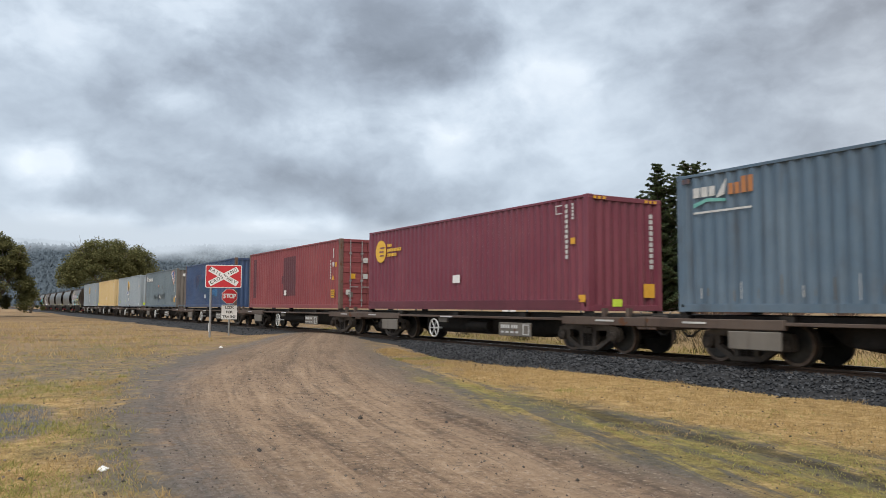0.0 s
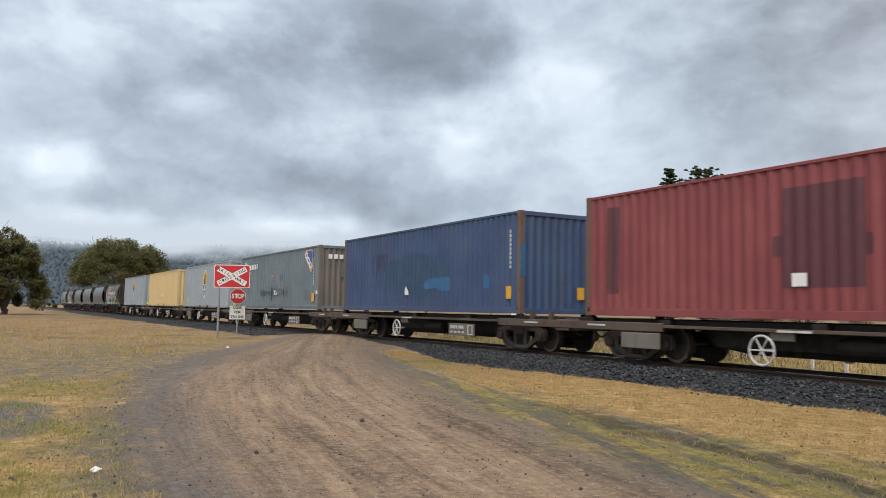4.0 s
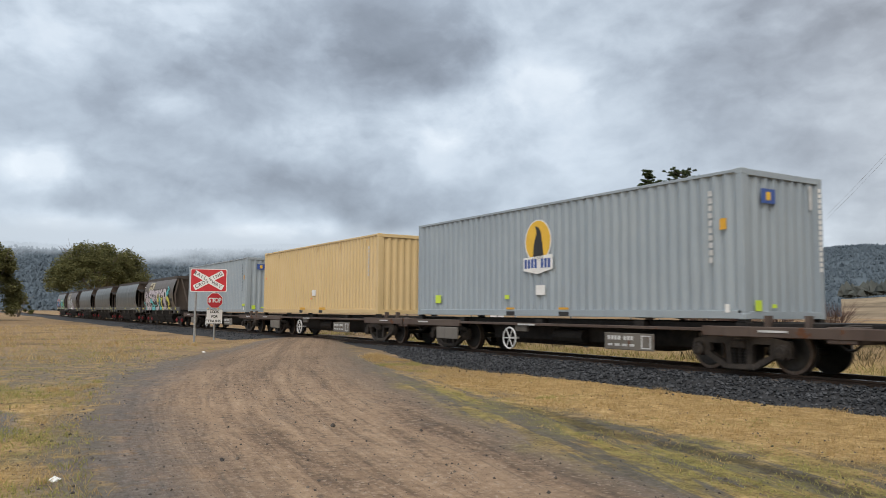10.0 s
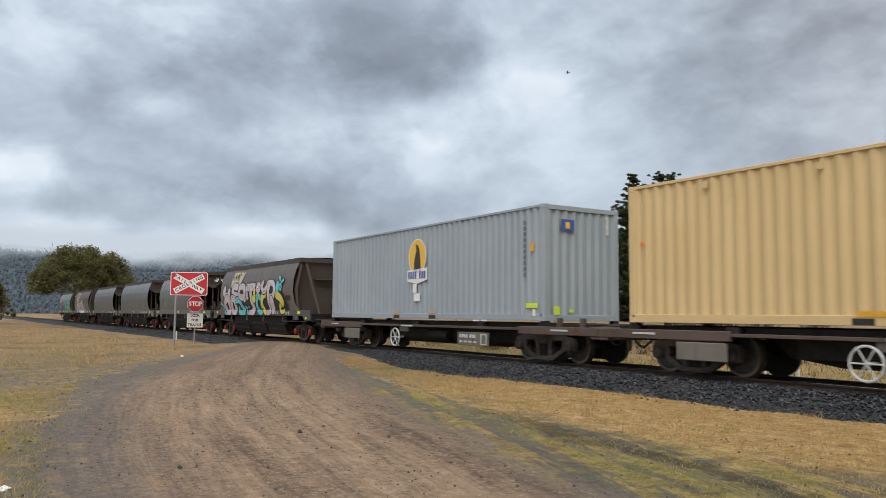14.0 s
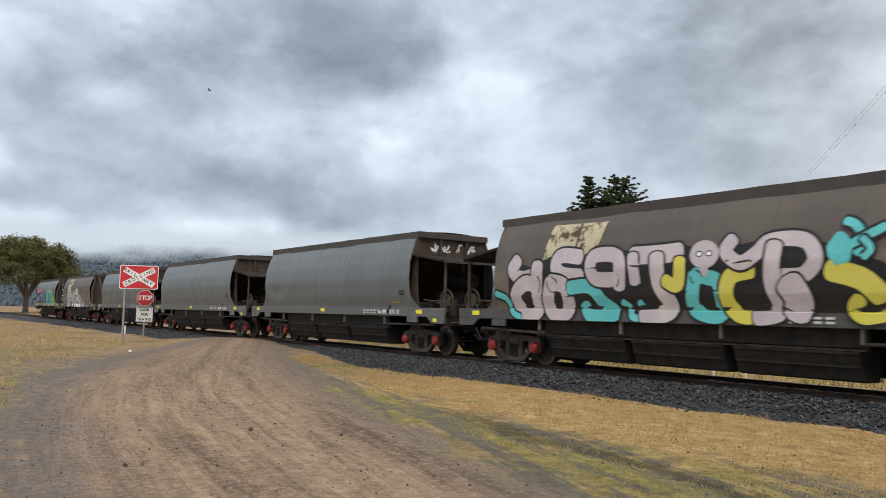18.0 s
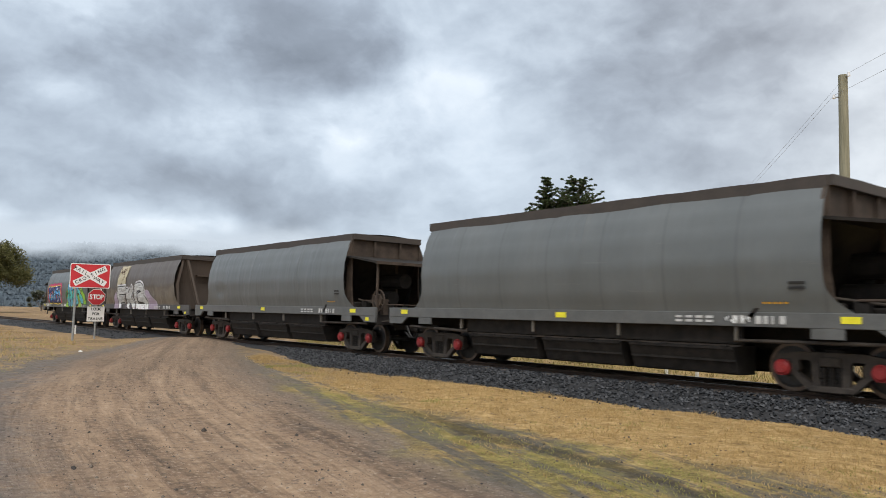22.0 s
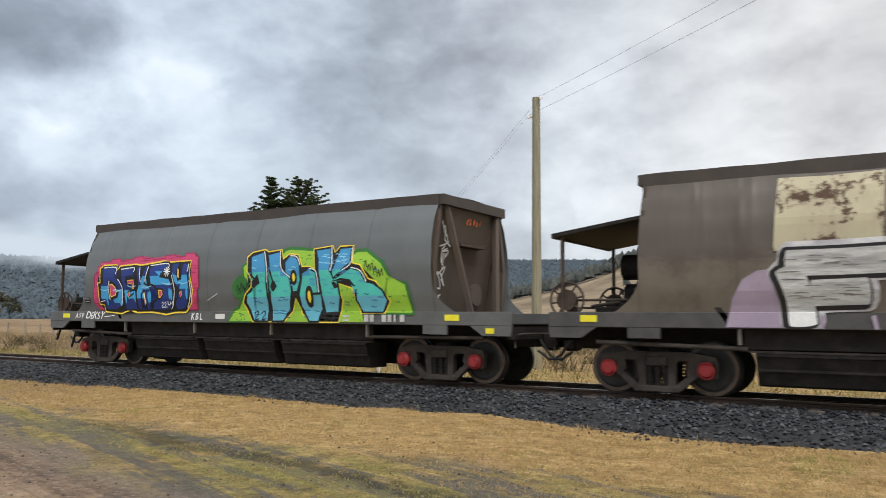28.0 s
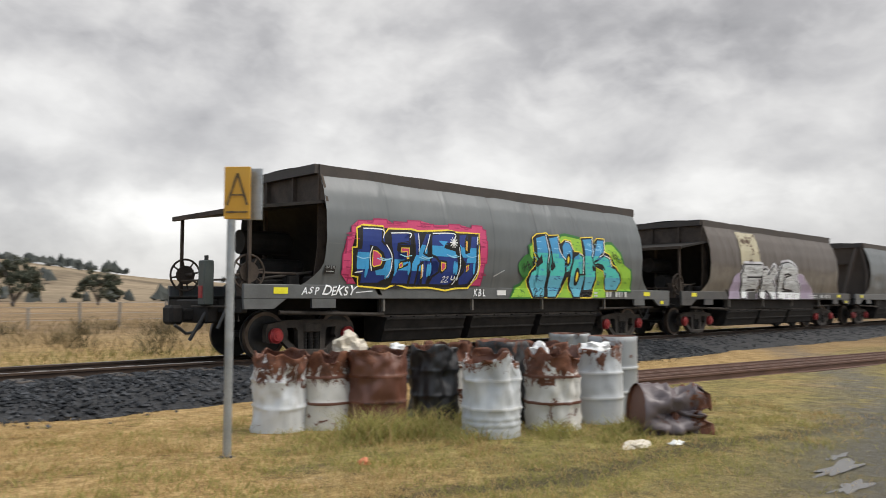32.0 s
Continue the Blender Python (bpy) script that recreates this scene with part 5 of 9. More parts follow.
def tag_last(h):
    """Blue word on pink bricks, and a green and turquoise word, drawn on a hundredth-of-a-letter grid."""
    rnd = random.Random(4)
    W = lambda pts: [(A_X + A_K * a, A_Z - A_K * b) for a, b in pts]
    bricks = [(80, 320), (78, 230), (95, 225), (95, 155), (120, 150), (122, 105), (155, 103), (158, 78), (245, 75), (248, 65), (325, 62), (327, 78), (365, 80), (367, 70), (450, 68), (452, 58), (535, 55), (537, 68), (620, 66), (622, 78),
              (720, 72), (722, 58), (800, 55), (815, 66), (885, 68), (890, 52), (965, 52), (970, 68), (992, 72), (992, 125), (1000, 130), (1000, 240), (985, 245), (975, 358), (120, 358), (118, 322)]
    sprayed("brick_cloud", h, patch(W(bricks)), 0, [G["pink"]])
    sprayed("brick_edge", h, outline_of(W(bricks), 0.03), 0.4, [G["wine"]])
    for i in range(46):
        side = i % 3
        x, z = (rnd.uniform(82, 130), rnd.uniform(115, 345)) if side == 0 else ((rnd.uniform(945, 970), rnd.uniform(80, 340)) if side == 1 else (rnd.uniform(160, 900), rnd.uniform(72, 96)))
        sprayed("brick_line", h, ribbon(W([(x, z), (x + 18, z + 1), (x + 34, z)]), 0.014), 0.8, [G["wine"]])
    back = [(148, 112), (185, 96), (300, 95), (308, 128), (332, 104), (475, 98), (520, 105), (600, 98), (715, 88), (780, 95), (940, 92), (930, 150), (950, 250), (935, 320), (880, 372), (790, 374), (720, 385), (665, 378), (600, 372), (470, 374), (400, 358), (335, 380), (178, 370), (172, 330), (135, 325), (125, 200), (150, 198)]
    sprayed("word_shade", h, patch(W(back)), 1.4, [G["black"]])
    sprayed("letter_edge", h, outline_of(W(back), 0.034), 1.8, [G["yellow"]])
    letters = [[(180, 105), (300, 105), (295, 165), (345, 195), (362, 240), (360, 300), (335, 340), (290, 358), (190, 358), (188, 320), (165, 318), (152, 285), (155, 205), (178, 200)],
               [(345, 115), (465, 108), (462, 160), (392, 172), (390, 200), (455, 198), (462, 245), (415, 255), (398, 292), (465, 262), (482, 272), (475, 358), (370, 358), (374, 300), (368, 240), (348, 180)],
               [(487, 112), (530, 112), (520, 205), (565, 110), (598, 112), (556, 210), (600, 225), (615, 270), (592, 358), (562, 358), (550, 250), (526, 270), (520, 358), (482, 358), (480, 260), (500, 220)],
               [(605, 116), (720, 96), (765, 96), (760, 150), (702, 160), (692, 175), (770, 185), (795, 235), (790, 300), (765, 350), (700, 360), (610, 358), (622, 320), (662, 296), (668, 250), (640, 225), (606, 215), (600, 160)],
               [(792, 105), (852, 100), (834, 150), (842, 196), (864, 190), (874, 130), (880, 105), (932, 105), (922, 160), (930, 260), (910, 320), (880, 355), (812, 358), (802, 322), (832, 290), (842, 250), (804, 205), (788, 150)]]
    band = lambda c: 1 if abs(c.z - (A_Z - A_K * (250 + 26 * math.sin(c.x * 2.0 - 1.2) - 38 * (c.x > 2.2)))) < 0.135 else 0
    for k, pts in enumerate(letters):
        sprayed("letter", h, patch(W(pts)), 2.4 + 0.2 * k, [G["blue"], G["sky"]], band)
        sprayed("letter_shadow", h, outline_of(W([(a - 3, b) for a, b in pts]), 0.052), 2.5 + 0.2 * k, [G["black"]])
    for hole in ([(222, 184), (262, 190), (302, 214), (322, 252), (308, 288), (240, 304), (226, 292)], [(388, 176), (474, 174), (474, 254), (456, 254), (452, 202), (388, 208)], [(398, 262), (424, 250), (430, 280), (400, 290)],
                 [(538, 250), (554, 246), (562, 330), (548, 352)], [(664, 236), (712, 240), (716, 276), (680, 304), (666, 296)], [(832, 120), (850, 128), (850, 200), (836, 190)], [(842, 258), (872, 246), (870, 280), (848, 300)]):
        mx, mz = sum(q[0] for q in hole) / len(hole), sum(q[1] for q in hole) / len(hole)
        inner = W([(mx + (a - mx) * 0.58, mz + (b - mz) * 0.62) for a, b in hole])
        sprayed("letter_gap", h, patch(W(hole)), 3.6, [G["black"]])
        sprayed("letter_gap", h, patch(inner), 3.8, [G["pink"]])
        sprayed("letter_edge", h, outline_of(inner, 0.022), 4.0, [G["yellow"]])
    for pts in ([(185, 112), (296, 112), (296, 150)], [(345, 124), (462, 118), (460, 140)], [(515, 118), (520, 200)], [(590, 116), (560, 200)], [(610, 110), (756, 104), (752, 140)], [(925, 110), (918, 150)], [(318, 180), (355, 230), (352, 300), (330, 335)],
                [(238, 190), (226, 230), (240, 300)], [(548, 262), (556, 320)], [(790, 170), (806, 250), (790, 320), (765, 355)], [(930, 200), (935, 280), (900, 345)], [(150, 310), (190, 304)]):
        sprayed("letter_shine", h, ribbon(W(pts), 0.022), 4.4, [G["white"]])
    for a, b in ((212, 300), (330, 305), (345, 300), (465, 282), (585, 290), (600, 285), (765, 270), (780, 275), (905, 270)):
        sprayed("paint_drip", h, patch(blob(A_X + A_K * a, A_Z - A_K * b, 0.034, 0.13)), 4.4, [G["sky"]])
        sprayed("drip_line", h, ribbon(W([(a - 60, b - 62), (a - 25, b - 54), (a + 12, b - 60)]), 0.018), 4.8, [G["pale"]])
    for i in range(2):
        a = 690 + 24 * i
        sprayed("tag_stroke", h, ribbon(W([(a, 322), (a + 14, 316), (a + 12, 328), (a - 4, 344), (a + 20, 342)]), 0.016), 5.2, [G["white"]])
    for i in range(5):
        a = i * math.pi / 5
        x, z = A_X + A_K * 750, A_Z - A_K * 148
        sprayed("star", h, patch(streak(x - 0.11 * math.cos(a), z - 0.11 * math.sin(a), x + 0.11 * math.cos(a), z + 0.11 * math.sin(a), 0.02)), 5.2 + 0.1 * i, [G["white"]])
    # the green and turquoise word
    W = lambda pts: [(B_X + B_K * a, B_Z - B_K * b) for a, b in pts]
    clouds = [[(25, 388), (60, 342), (95, 330), (130, 285), (215, 388)], [(150, 200), (143, 130), (172, 112), (215, 200)], [(385, 90), (410, 62), (445, 58), (510, 64), (585, 70), (600, 160), (400, 170)], [(395, 388), (440, 340), (455, 262), (500, 250), (520, 320), (560, 390)],
              [(700, 388), (735, 300), (705, 220), (800, 215), (835, 300), (850, 388)], [(800, 100), (830, 84), (880, 84), (960, 138), (992, 188), (1004, 214), (1080, 230), (1088, 270), (1106, 347), (950, 347), (985, 300), (900, 215), (800, 180)]]
    for k in (0, 1, 2, 5):
        sprayed("green_shade", h, outline_of(W(clouds[k]), 0.13), 0.1 * k, [G["leaf"]])
    for k, pts in enumerate(clouds):
        sprayed("green_cloud", h, patch(W(pts)), 0.9 + 0.05 * k, [G["green"]])
    sprayed("dark_spot", h, patch(blob(B_X + B_K * 125, B_Z - B_K * 230, 0.27, 0.24, wob=0.2)), 1.3, [G["leaf"]])
    for i in range(60):
        x, z = [(rnd.uniform(880, 1085), rnd.uniform(245, 340)), (rnd.uniform(850, 990), rnd.uniform(110, 240)), (rnd.uniform(715, 835), rnd.uniform(240, 385)), (rnd.uniform(410, 580), rnd.uniform(75, 120)), (rnd.uniform(45, 150), rnd.uniform(345, 380))][i % 5]
        a = rnd.uniform(0, 3)
        sprayed("stroke", h, ribbon(W([(x, z), (x + 7 * math.cos(a), z + 7 * math.sin(a)), (x + 15 * math.cos(a), z + 13 * math.sin(a))]), 0.012), 1.6, [G["leaf"]])
    back = [(165, 82), (200, 60), (280, 50), (300, 62), (385, 55), (398, 100), (435, 76), (490, 82), (516, 138), (560, 138), (592, 150), (580, 60), (690, 50), (705, 80), (733, 54), (810, 54), (806, 130), (850, 140), (890, 200), (930, 212), (1000, 298), (965, 348), (838, 350), (800, 240), (715, 215),
            (745, 290), (712, 390), (560, 390), (498, 350), (470, 280), (440, 345), (390, 390), (185, 390), (128, 300), (150, 258), (190, 225), (194, 190), (168, 150)]
    sprayed("word_shade", h, patch(W(back)), 2.0, [G["black"]])
    sprayed("letter_edge", h, outline_of(W(back), 0.026), 2.3, [G["yellow"]])
    letters = [[(192, 80), (275, 60), (298, 150), (292, 205), (300, 300), (290, 388), (200, 388), (152, 300), (162, 265), (205, 236), (232, 205), (200, 170)], [(302, 75), (378, 62), (388, 140), (440, 185), (452, 250), (430, 330), (388, 388), (318, 388), (312, 290), (318, 240), (335, 200), (318, 150)],
               [(412, 112), (440, 86), (480, 92), (505, 130), (508, 200), (485, 250), (458, 255), (448, 190), (415, 165)], [(520, 165), (560, 148), (600, 165), (610, 258), (632, 262), (625, 330), (600, 388), (545, 388), (500, 320), (495, 260), (510, 205)],
               [(597, 66), (686, 58), (690, 130), (680, 160), (722, 205), (735, 280), (715, 345), (640, 350), (632, 290), (615, 180), (612, 110)], [(737, 64), (802, 60), (798, 130), (750, 160), (700, 195), (690, 170), (716, 110)],
               [(692, 208), (800, 150), (850, 165), (880, 212), (920, 220), (965, 250), (992, 295), (960, 345), (850, 345), (822, 290), (826, 240), (790, 206), (740, 200)]]
    shade = lambda c: 0 if c.z > B_Z - B_K * (165 + 12 * math.sin(c.x * 3)) else (1 if c.z > B_Z - B_K * (275 + 10 * math.sin(c.x * 4)) else 2)
    for k, pts in enumerate(letters):
        sprayed("letter", h, patch(W(pts)), 2.7 + 0.08 * k, [G["sea"], G["jade"], G["aqua"]], shade)
        sprayed("letter_shadow", h, outline_of(W([(a - 3, b) for a, b in pts]), 0.045), 2.74 + 0.08 * k, [G["black"]])
        sprayed("letter_shine", h, ribbon(W([pts[1], pts[2], pts[3]]), 0.02), 4.1, [G["white"]])
        lo, hi = min(q[0] for q in pts), max(q[0] for q in pts)
        top, low = min(q[1] for q in pts), max(q[1] for q in pts)
        for q in range(14):
            a, b = rnd.uniform(lo + 16, hi - 44), rnd.uniform(top + 14, low - 12)
            dark = b > 262
            sprayed("ripple", h, ribbon(W([(a, b), (a + 9, b - 3), (a + 18, b + 1), (a + 28, b - 2)]), 0.013), 3.6 + 0.02 * q, [G["blue"] if dark else (G["pale"] if b < 160 else G["sea"])])
    for a, b, rx, rz in ((465, 186, 12, 28), (554, 275, 14, 40)):
        sprayed("letter_gap", h, patch(blob(B_X + B_K * a, B_Z - B_K * b, rx * B_K * 1.7, rz * B_K * 1.25)), 4.3, [G["black"]])
        sprayed("letter_gap", h, patch(blob(B_X + B_K * a, B_Z - B_K * b, rx * B_K * 0.7, rz * B_K * 0.7)), 4.6, [G["yellow"]])
    sprayed("letter_gap", h, patch(W([(560, 258), (632, 255), (630, 266), (562, 268)])), 4.5, [G["black"]])
    for pts in ([(195, 205), (236, 165), (250, 208), (205, 232)], [(318, 240), (340, 195), (358, 225), (335, 250)], [(686, 215), (705, 208), (726, 236), (700, 240)]):
        sprayed("letter_gap", h, patch(W(pts)), 4.4, [G["black"]])
    for a in (200, 245):
        sprayed("tag_stroke", h, ribbon(W([(a, 352), (a + 16, 340), (a + 26, 352), (a + 4, 380), (a + 30, 376)]), 0.02), 4.8, [G["black"]])
    for k in range(6):
        a, b = 92 + 13 * k, 232 + 14 * math.sin(k * 2.1)
        sprayed("tag_stroke", h, ribbon(W([(a, b + 14), (a + 8, b - 16), (a + 15, b + 10)]), 0.014), 4.8, [G["black"]])
        a, b = 872 + 17 * k, 138 + 9 * k + 8 * math.sin(k * 2.1)
        sprayed("tag_stroke", h, ribbon(W([(a, b + 14), (a + 9, b - 16), (a + 15, b + 14)]), 0.014), 4.8, [G["black"]])
    # short tags on the sill
    for ch, x in (("K", 3.80), ("B", 3.93), ("L", 4.06)):
        sprayed("tag_letter", h, glyph(ch, 0.20, x, 1.15, 0.85, 0.004, 0.25, 0.1), 2, [G["white"]])
    for k, (ch, x, s) in enumerate((("A", -0.36, 0.17), ("S", -0.24, 0.17), ("P", -0.12, 0.17), ("D", 0.10, 0.25), ("E", 0.24, 0.21), ("K", 0.37, 0.25), ("S", 0.50, 0.21), ("Y", 0.64, 0.25))):
        sprayed("tag_letter", h, glyph(ch, s, x, 1.155 + 0.012 * (k % 2), 1.0, 0.003 if k < 3 else 0.003, 0.35, 0.12 * (-1) ** k), 2, [G["white"]])
    sprayed("tag_arrow", h, patch(streak(0.72, 1.14, 1.10, 1.17, 0.016)), 2, [G["white"]])
    sprayed("tag_arrow", h, patch(streak(4.3, 1.50, 4.62, 1.64, 0.02)), 2, [G["silver"]])


D_SMUDGE = spray("spray_smudge", (0.18, 0.17, 0.165))


FRAIL = plain("thin_white_spray", (0.34, 0.33, 0.36), (0.66, 0.67, 0.69), 0.5, scale=2.2, fine=12, bump=0.03)
STREAKY = plain("streaky_silver_spray", (0.30, 0.31, 0.31), (0.66, 0.68, 0.68), 0.5, scale=1.6, fine=9, bump=0.03, stretch=(1.2, 1, 9))
PRIMER = weathered("flaking_primer", (0.48, 0.44, 0.30), (0.40, 0.36, 0.25), (0.24, 0.19, 0.13), 0.17, 0.6, 0.5, (0.12, 0.072, 0.048))


def scrawl(h, x, z, n, size, tint, layer, rnd, slant=0.0):
    """A loose handwritten tag that cannot be read."""
    for k in range(n):
        a, b = x + k * size * 0.75, z + slant * k * size
        pts = [(a + rnd.uniform(-0.1, 0.5) * size, b + rnd.uniform(-0.5, 0.5) * size) for q in range(4)]
        sprayed("tag_stroke", h, ribbon(pts, 0.024), layer + 0.1 * k, [tint])


def tag_silver(h):
    """Large silver letters with black shade and lilac wings."""
    rnd = random.Random(14)
    sprayed("lilac_wing", h, patch([(1.25, 1.05), (1.35, 1.45), (1.5, 1.72), (1.7, 1.84), (1.95, 1.86), (2.2, 1.3), (2.1, 1.05)]), 0, [G["lilac"]])
    wing = [(5.8, 1.05), (5.9, 1.75), (6.1, 1.86), (6.45, 1.90), (6.7, 1.84), (6.86, 1.70), (7.05, 1.56), (7.35, 1.48), (7.6, 1.38), (7.68, 1.24), (7.8, 1.05)]
    sprayed("lilac_edge", h, patch([(x + 0.05, z + 0.03) for x, z in wing]), 0, [G["mauve"]])
    sprayed("lilac_wing", h, patch(wing), 0.5, [G["lilac"]])
    for k in range(16):
        a, b = rnd.uniform(5.9, 6.6), rnd.uniform(1.3, 1.95)
        sprayed("stroke", h, ribbon([(a, b), (a + 0.1, b + 0.02), (a + 0.2, b)], 0.012), 1.0, [G["mauve"]])
    sprayed("primer_patch", h, patch([(1.92, 2.1), (1.95, 2.6), (1.98, 3.15), (2.6, 3.13), (3.3, 3.15), (3.27, 2.6), (3.25, 2.1)]), 0, [PRIMER])
    word = [((2.10, 1.86), (2.22, 1.5), (2.26, 1.1)), ((2.1, 1.93), (2.7, 1.93), (3.36, 1.95)), ((2.4, 1.52), (3.05, 1.54)),
            ((3.60, 1.96), (3.62, 1.5), (3.55, 1.1)), ((4.38, 2.0), (4.05, 1.74), (3.75, 1.56)), ((3.75, 1.56), (4.25, 1.36), (4.5, 1.08)),
            ((4.92, 2.02), (4.86, 1.6), (4.95, 1.1)), ((4.92, 2.04), (5.5, 2.09), (5.95, 1.92), (5.74, 1.68), (5.2, 1.58)), ((5.2, 1.58), (6.0, 1.5), (6.36, 1.28), (6.2, 1.12), (5.1, 1.1))]
    for k, pts in enumerate(word):
        sprayed("halo", h, ribbon([(a, b + 0.015) for a, b in pts], 0.56, None, 0.5), 1.5 + k * 0.12, [FRAIL])
    for k, pts in enumerate(word):
        sprayed("letter_shadow", h, ribbon([(a - 0.03, b - 0.01) for a, b in pts], 0.46, None, 0.4), 2.8 + k * 0.12, [G["black"]])
    for k, pts in enumerate(word):
        sprayed("letter", h, ribbon(pts, 0.35, None, 0.2), 4.2 + k * 0.12, [STREAKY, G["white"]], lambda c: 1 if c.z < 1.266 else 0)
        for q in range(9):
            s = rnd.random() * (len(pts) - 1)
            v = Vector(pts[int(s)]).lerp(Vector(pts[int(s) + 1]), s - int(s)) + Vector((rnd.uniform(-0.16, 0.0), rnd.uniform(-0.1, 0.1)))
            sprayed("stroke", h, ribbon([(v.x, v.y), (v.x + 0.08, v.y + 0.006), (v.x + 0.18, v.y)], 0.012), 5.6, [D_SMUDGE])
    for x in (2.5, 3.1, 3.9, 4.6, 5.4, 6.0):
        sprayed("drip_shadow", h, patch(streak(x, 1.22, x + rnd.uniform(-0.05, 0.05), 1.04, 0.05)), 5.8, [G["lilac"]])


def tag_bubbles(h):
    """Fat lilac, turquoise and yellow shapes with dark shade."""
    sprayed("primer_patch", h, patch([(1.70, 2.3), (1.76, 2.7), (1.86, 3.10), (2.66, 3.08), (2.64, 2.3)]), 0, [PRIMER])
    sprayed("primer_patch", h, patch([(2.70, 2.3), (2.74, 3.08), (3.44, 3.06), (3.22, 2.3)]), 0, [PRIMER])
    sprayed("shade", h, patch([(0.5, 1.3), (0.55, 2.0), (0.9, 2.3), (1.3, 2.2), (2.0, 2.42), (3.0, 2.40), (5.4, 2.46), (6.0, 2.3), (7.0, 2.46), (8.0, 2.35), (8.9, 2.0), (9.3, 1.5), (9.3, 1.268)]), 0.5, [G["black"]])
    count = [0]

    def stroke(h, tint, wide, *pts):
        k = count[0]
        count[0] += 1
        sprayed("bubble_edge", h, ribbon(pts, wide + 0.09), 1 + k * 0.24, [G["black"]])
        sprayed("bubble", h, ribbon(pts, wide), 1.12 + k * 0.24, [FADED[tint]])

    stroke(h, "mauve", 0.34, (0.86, 2.36), (0.7, 2.15), (1.0, 1.95), (1.45, 2.03), (1.56, 2.25))
    stroke(h, "mauve", 0.35, (1.53, 2.23), (1.48, 1.68), (1.45, 1.23), (1.0, 1.19), (0.76, 1.57), (1.1, 1.83), (1.48, 1.79))
    stroke(h, "mauve", 0.32, (2.82, 2.35), (2.27, 2.4), (2.11, 2.19), (2.32, 2.01), (2.84, 1.95))
    stroke(h, "mauve", 0.35, (1.94, 1.85), (2.36, 1.74), (2.41, 1.28), (2.05, 1.15), (1.81, 1.38), (1.94, 1.85))
    stroke(h, "turquoise", 0.29, (2.5, 1.72), (3.08, 1.73), (3.41, 1.42), (3.7, 1.2), (3.07, 1.14), (2.9, 1.35))
    stroke(h, "turquoise", 0.14, (0.06, 1.61), (0.43, 1.5), (0.61, 1.19), (0.85, 1.09))
    stroke(h, "mauve", 0.3, (3.87, 1.72), (3.85, 2.3), (3.19, 2.33), (3.21, 1.92), (3.76, 1.86))
    stroke(h, "turquoise", 0.14, (3.93, 1.42), (4.11, 1.29), (4.15, 1.13), (4.48, 1.17), (4.35, 1.42))
    stroke(h, "mauve", 0.35, (4.23, 2.31), (4.87, 2.31), (5.32, 2.33))
    stroke(h, "mauve", 0.26, (4.23, 2.31), (4.28, 1.81))
    stroke(h, "mauve", 0.33, (4.81, 2.27), (4.85, 1.76), (5.08, 1.36), (4.87, 1.2), (4.4, 1.16))
    stroke(h, "lemon", 0.25, (5.34, 2.18), (5.26, 1.73), (4.99, 1.82))
    stroke(h, "turquoise", 0.27, (5.65, 1.9), (5.55, 1.39), (5.75, 1.22), (6.13, 1.23), (6.13, 1.74), (5.89, 1.86), (5.65, 1.9))
    stroke(h, "lemon", 0.28, (6.75, 1.95), (6.36, 1.85), (6.26, 1.48), (6.52, 1.2), (7.1, 1.26))
    stroke(h, "mauve", 0.25, (6.42, 2.49), (6.29, 2.29), (6.56, 2.08), (6.87, 2.23), (7.12, 2.42), (7.69, 2.4), (7.88, 2.11), (7.68, 1.86), (7.29, 1.84))
    stroke(h, "mauve", 0.28, (7.19, 2.35), (7.12, 1.78), (7.23, 1.29), (6.8, 1.17))
    stroke(h, "mauve", 0.46, (7.42, 1.72), (7.56, 1.46), (7.50, 1.24))
    stroke(h, "lemon", 0.34, (8.11, 1.91), (8.56, 1.77), (8.82, 1.52))
    stroke(h, "lemon", 0.21, (8.51, 1.47), (8.41, 1.33), (8.55, 1.2), (8.86, 1.25))
    stroke(h, "turquoise", 0.13, (8.52, 2.15), (8.65, 2.31), (8.5, 2.57), (8.34, 2.65))
    stroke(h, "turquoise", 0.13, (8.32, 2.23), (8.6, 2.37), (8.92, 2.52))
    stroke(h, "turquoise", 0.1, (8.6, 2.37), (8.72, 2.21), (8.62, 2.08))
    sprayed("bubble", h, patch(blob(5.86, 2.26, 0.30, 0.25)), 6.6, [FADED["mauve"]])
    sprayed("bubble", h, patch(blob(5.86, 2.0, 0.08, 0.14)), 6.6, [FADED["mauve"]])
    for x in (5.76, 5.96):
        sprayed("bubble_eye", h, patch(blob(x, 2.27, 0.075, 0.055)), 6.9, [G["black"]])
        sprayed("bubble_eye", h, patch(blob(x, 2.27, 0.05, 0.035)), 7.1, [G["white"]])
    sprayed("bubble", h, patch(blob(8.27, 2.23, 0.20, 0.24, wob=0.2)), 6.6, [FADED["turquoise"]])
    sprayed("dark_square", h, patch([(9.12, 1.66), (9.66, 1.66), (9.66, 1.86), (9.12, 1.86)]), 1, [G["black"]])


FADED = {"mauve": plain("faded_lilac_spray", (0.42, 0.37, 0.44), (0.58, 0.53, 0.53), 0.5, scale=1.3, fine=18, bump=0.03), "turquoise": plain("faded_turquoise_spray", (0.08, 0.44, 0.47), (0.14, 0.56, 0.58), 0.5, scale=1.5, fine=20, bump=0.03),
         "lemon": plain("faded_lemon_spray", (0.56, 0.53, 0.05), (0.66, 0.60, 0.14), 0.5, scale=1.5, fine=20, bump=0.03)}


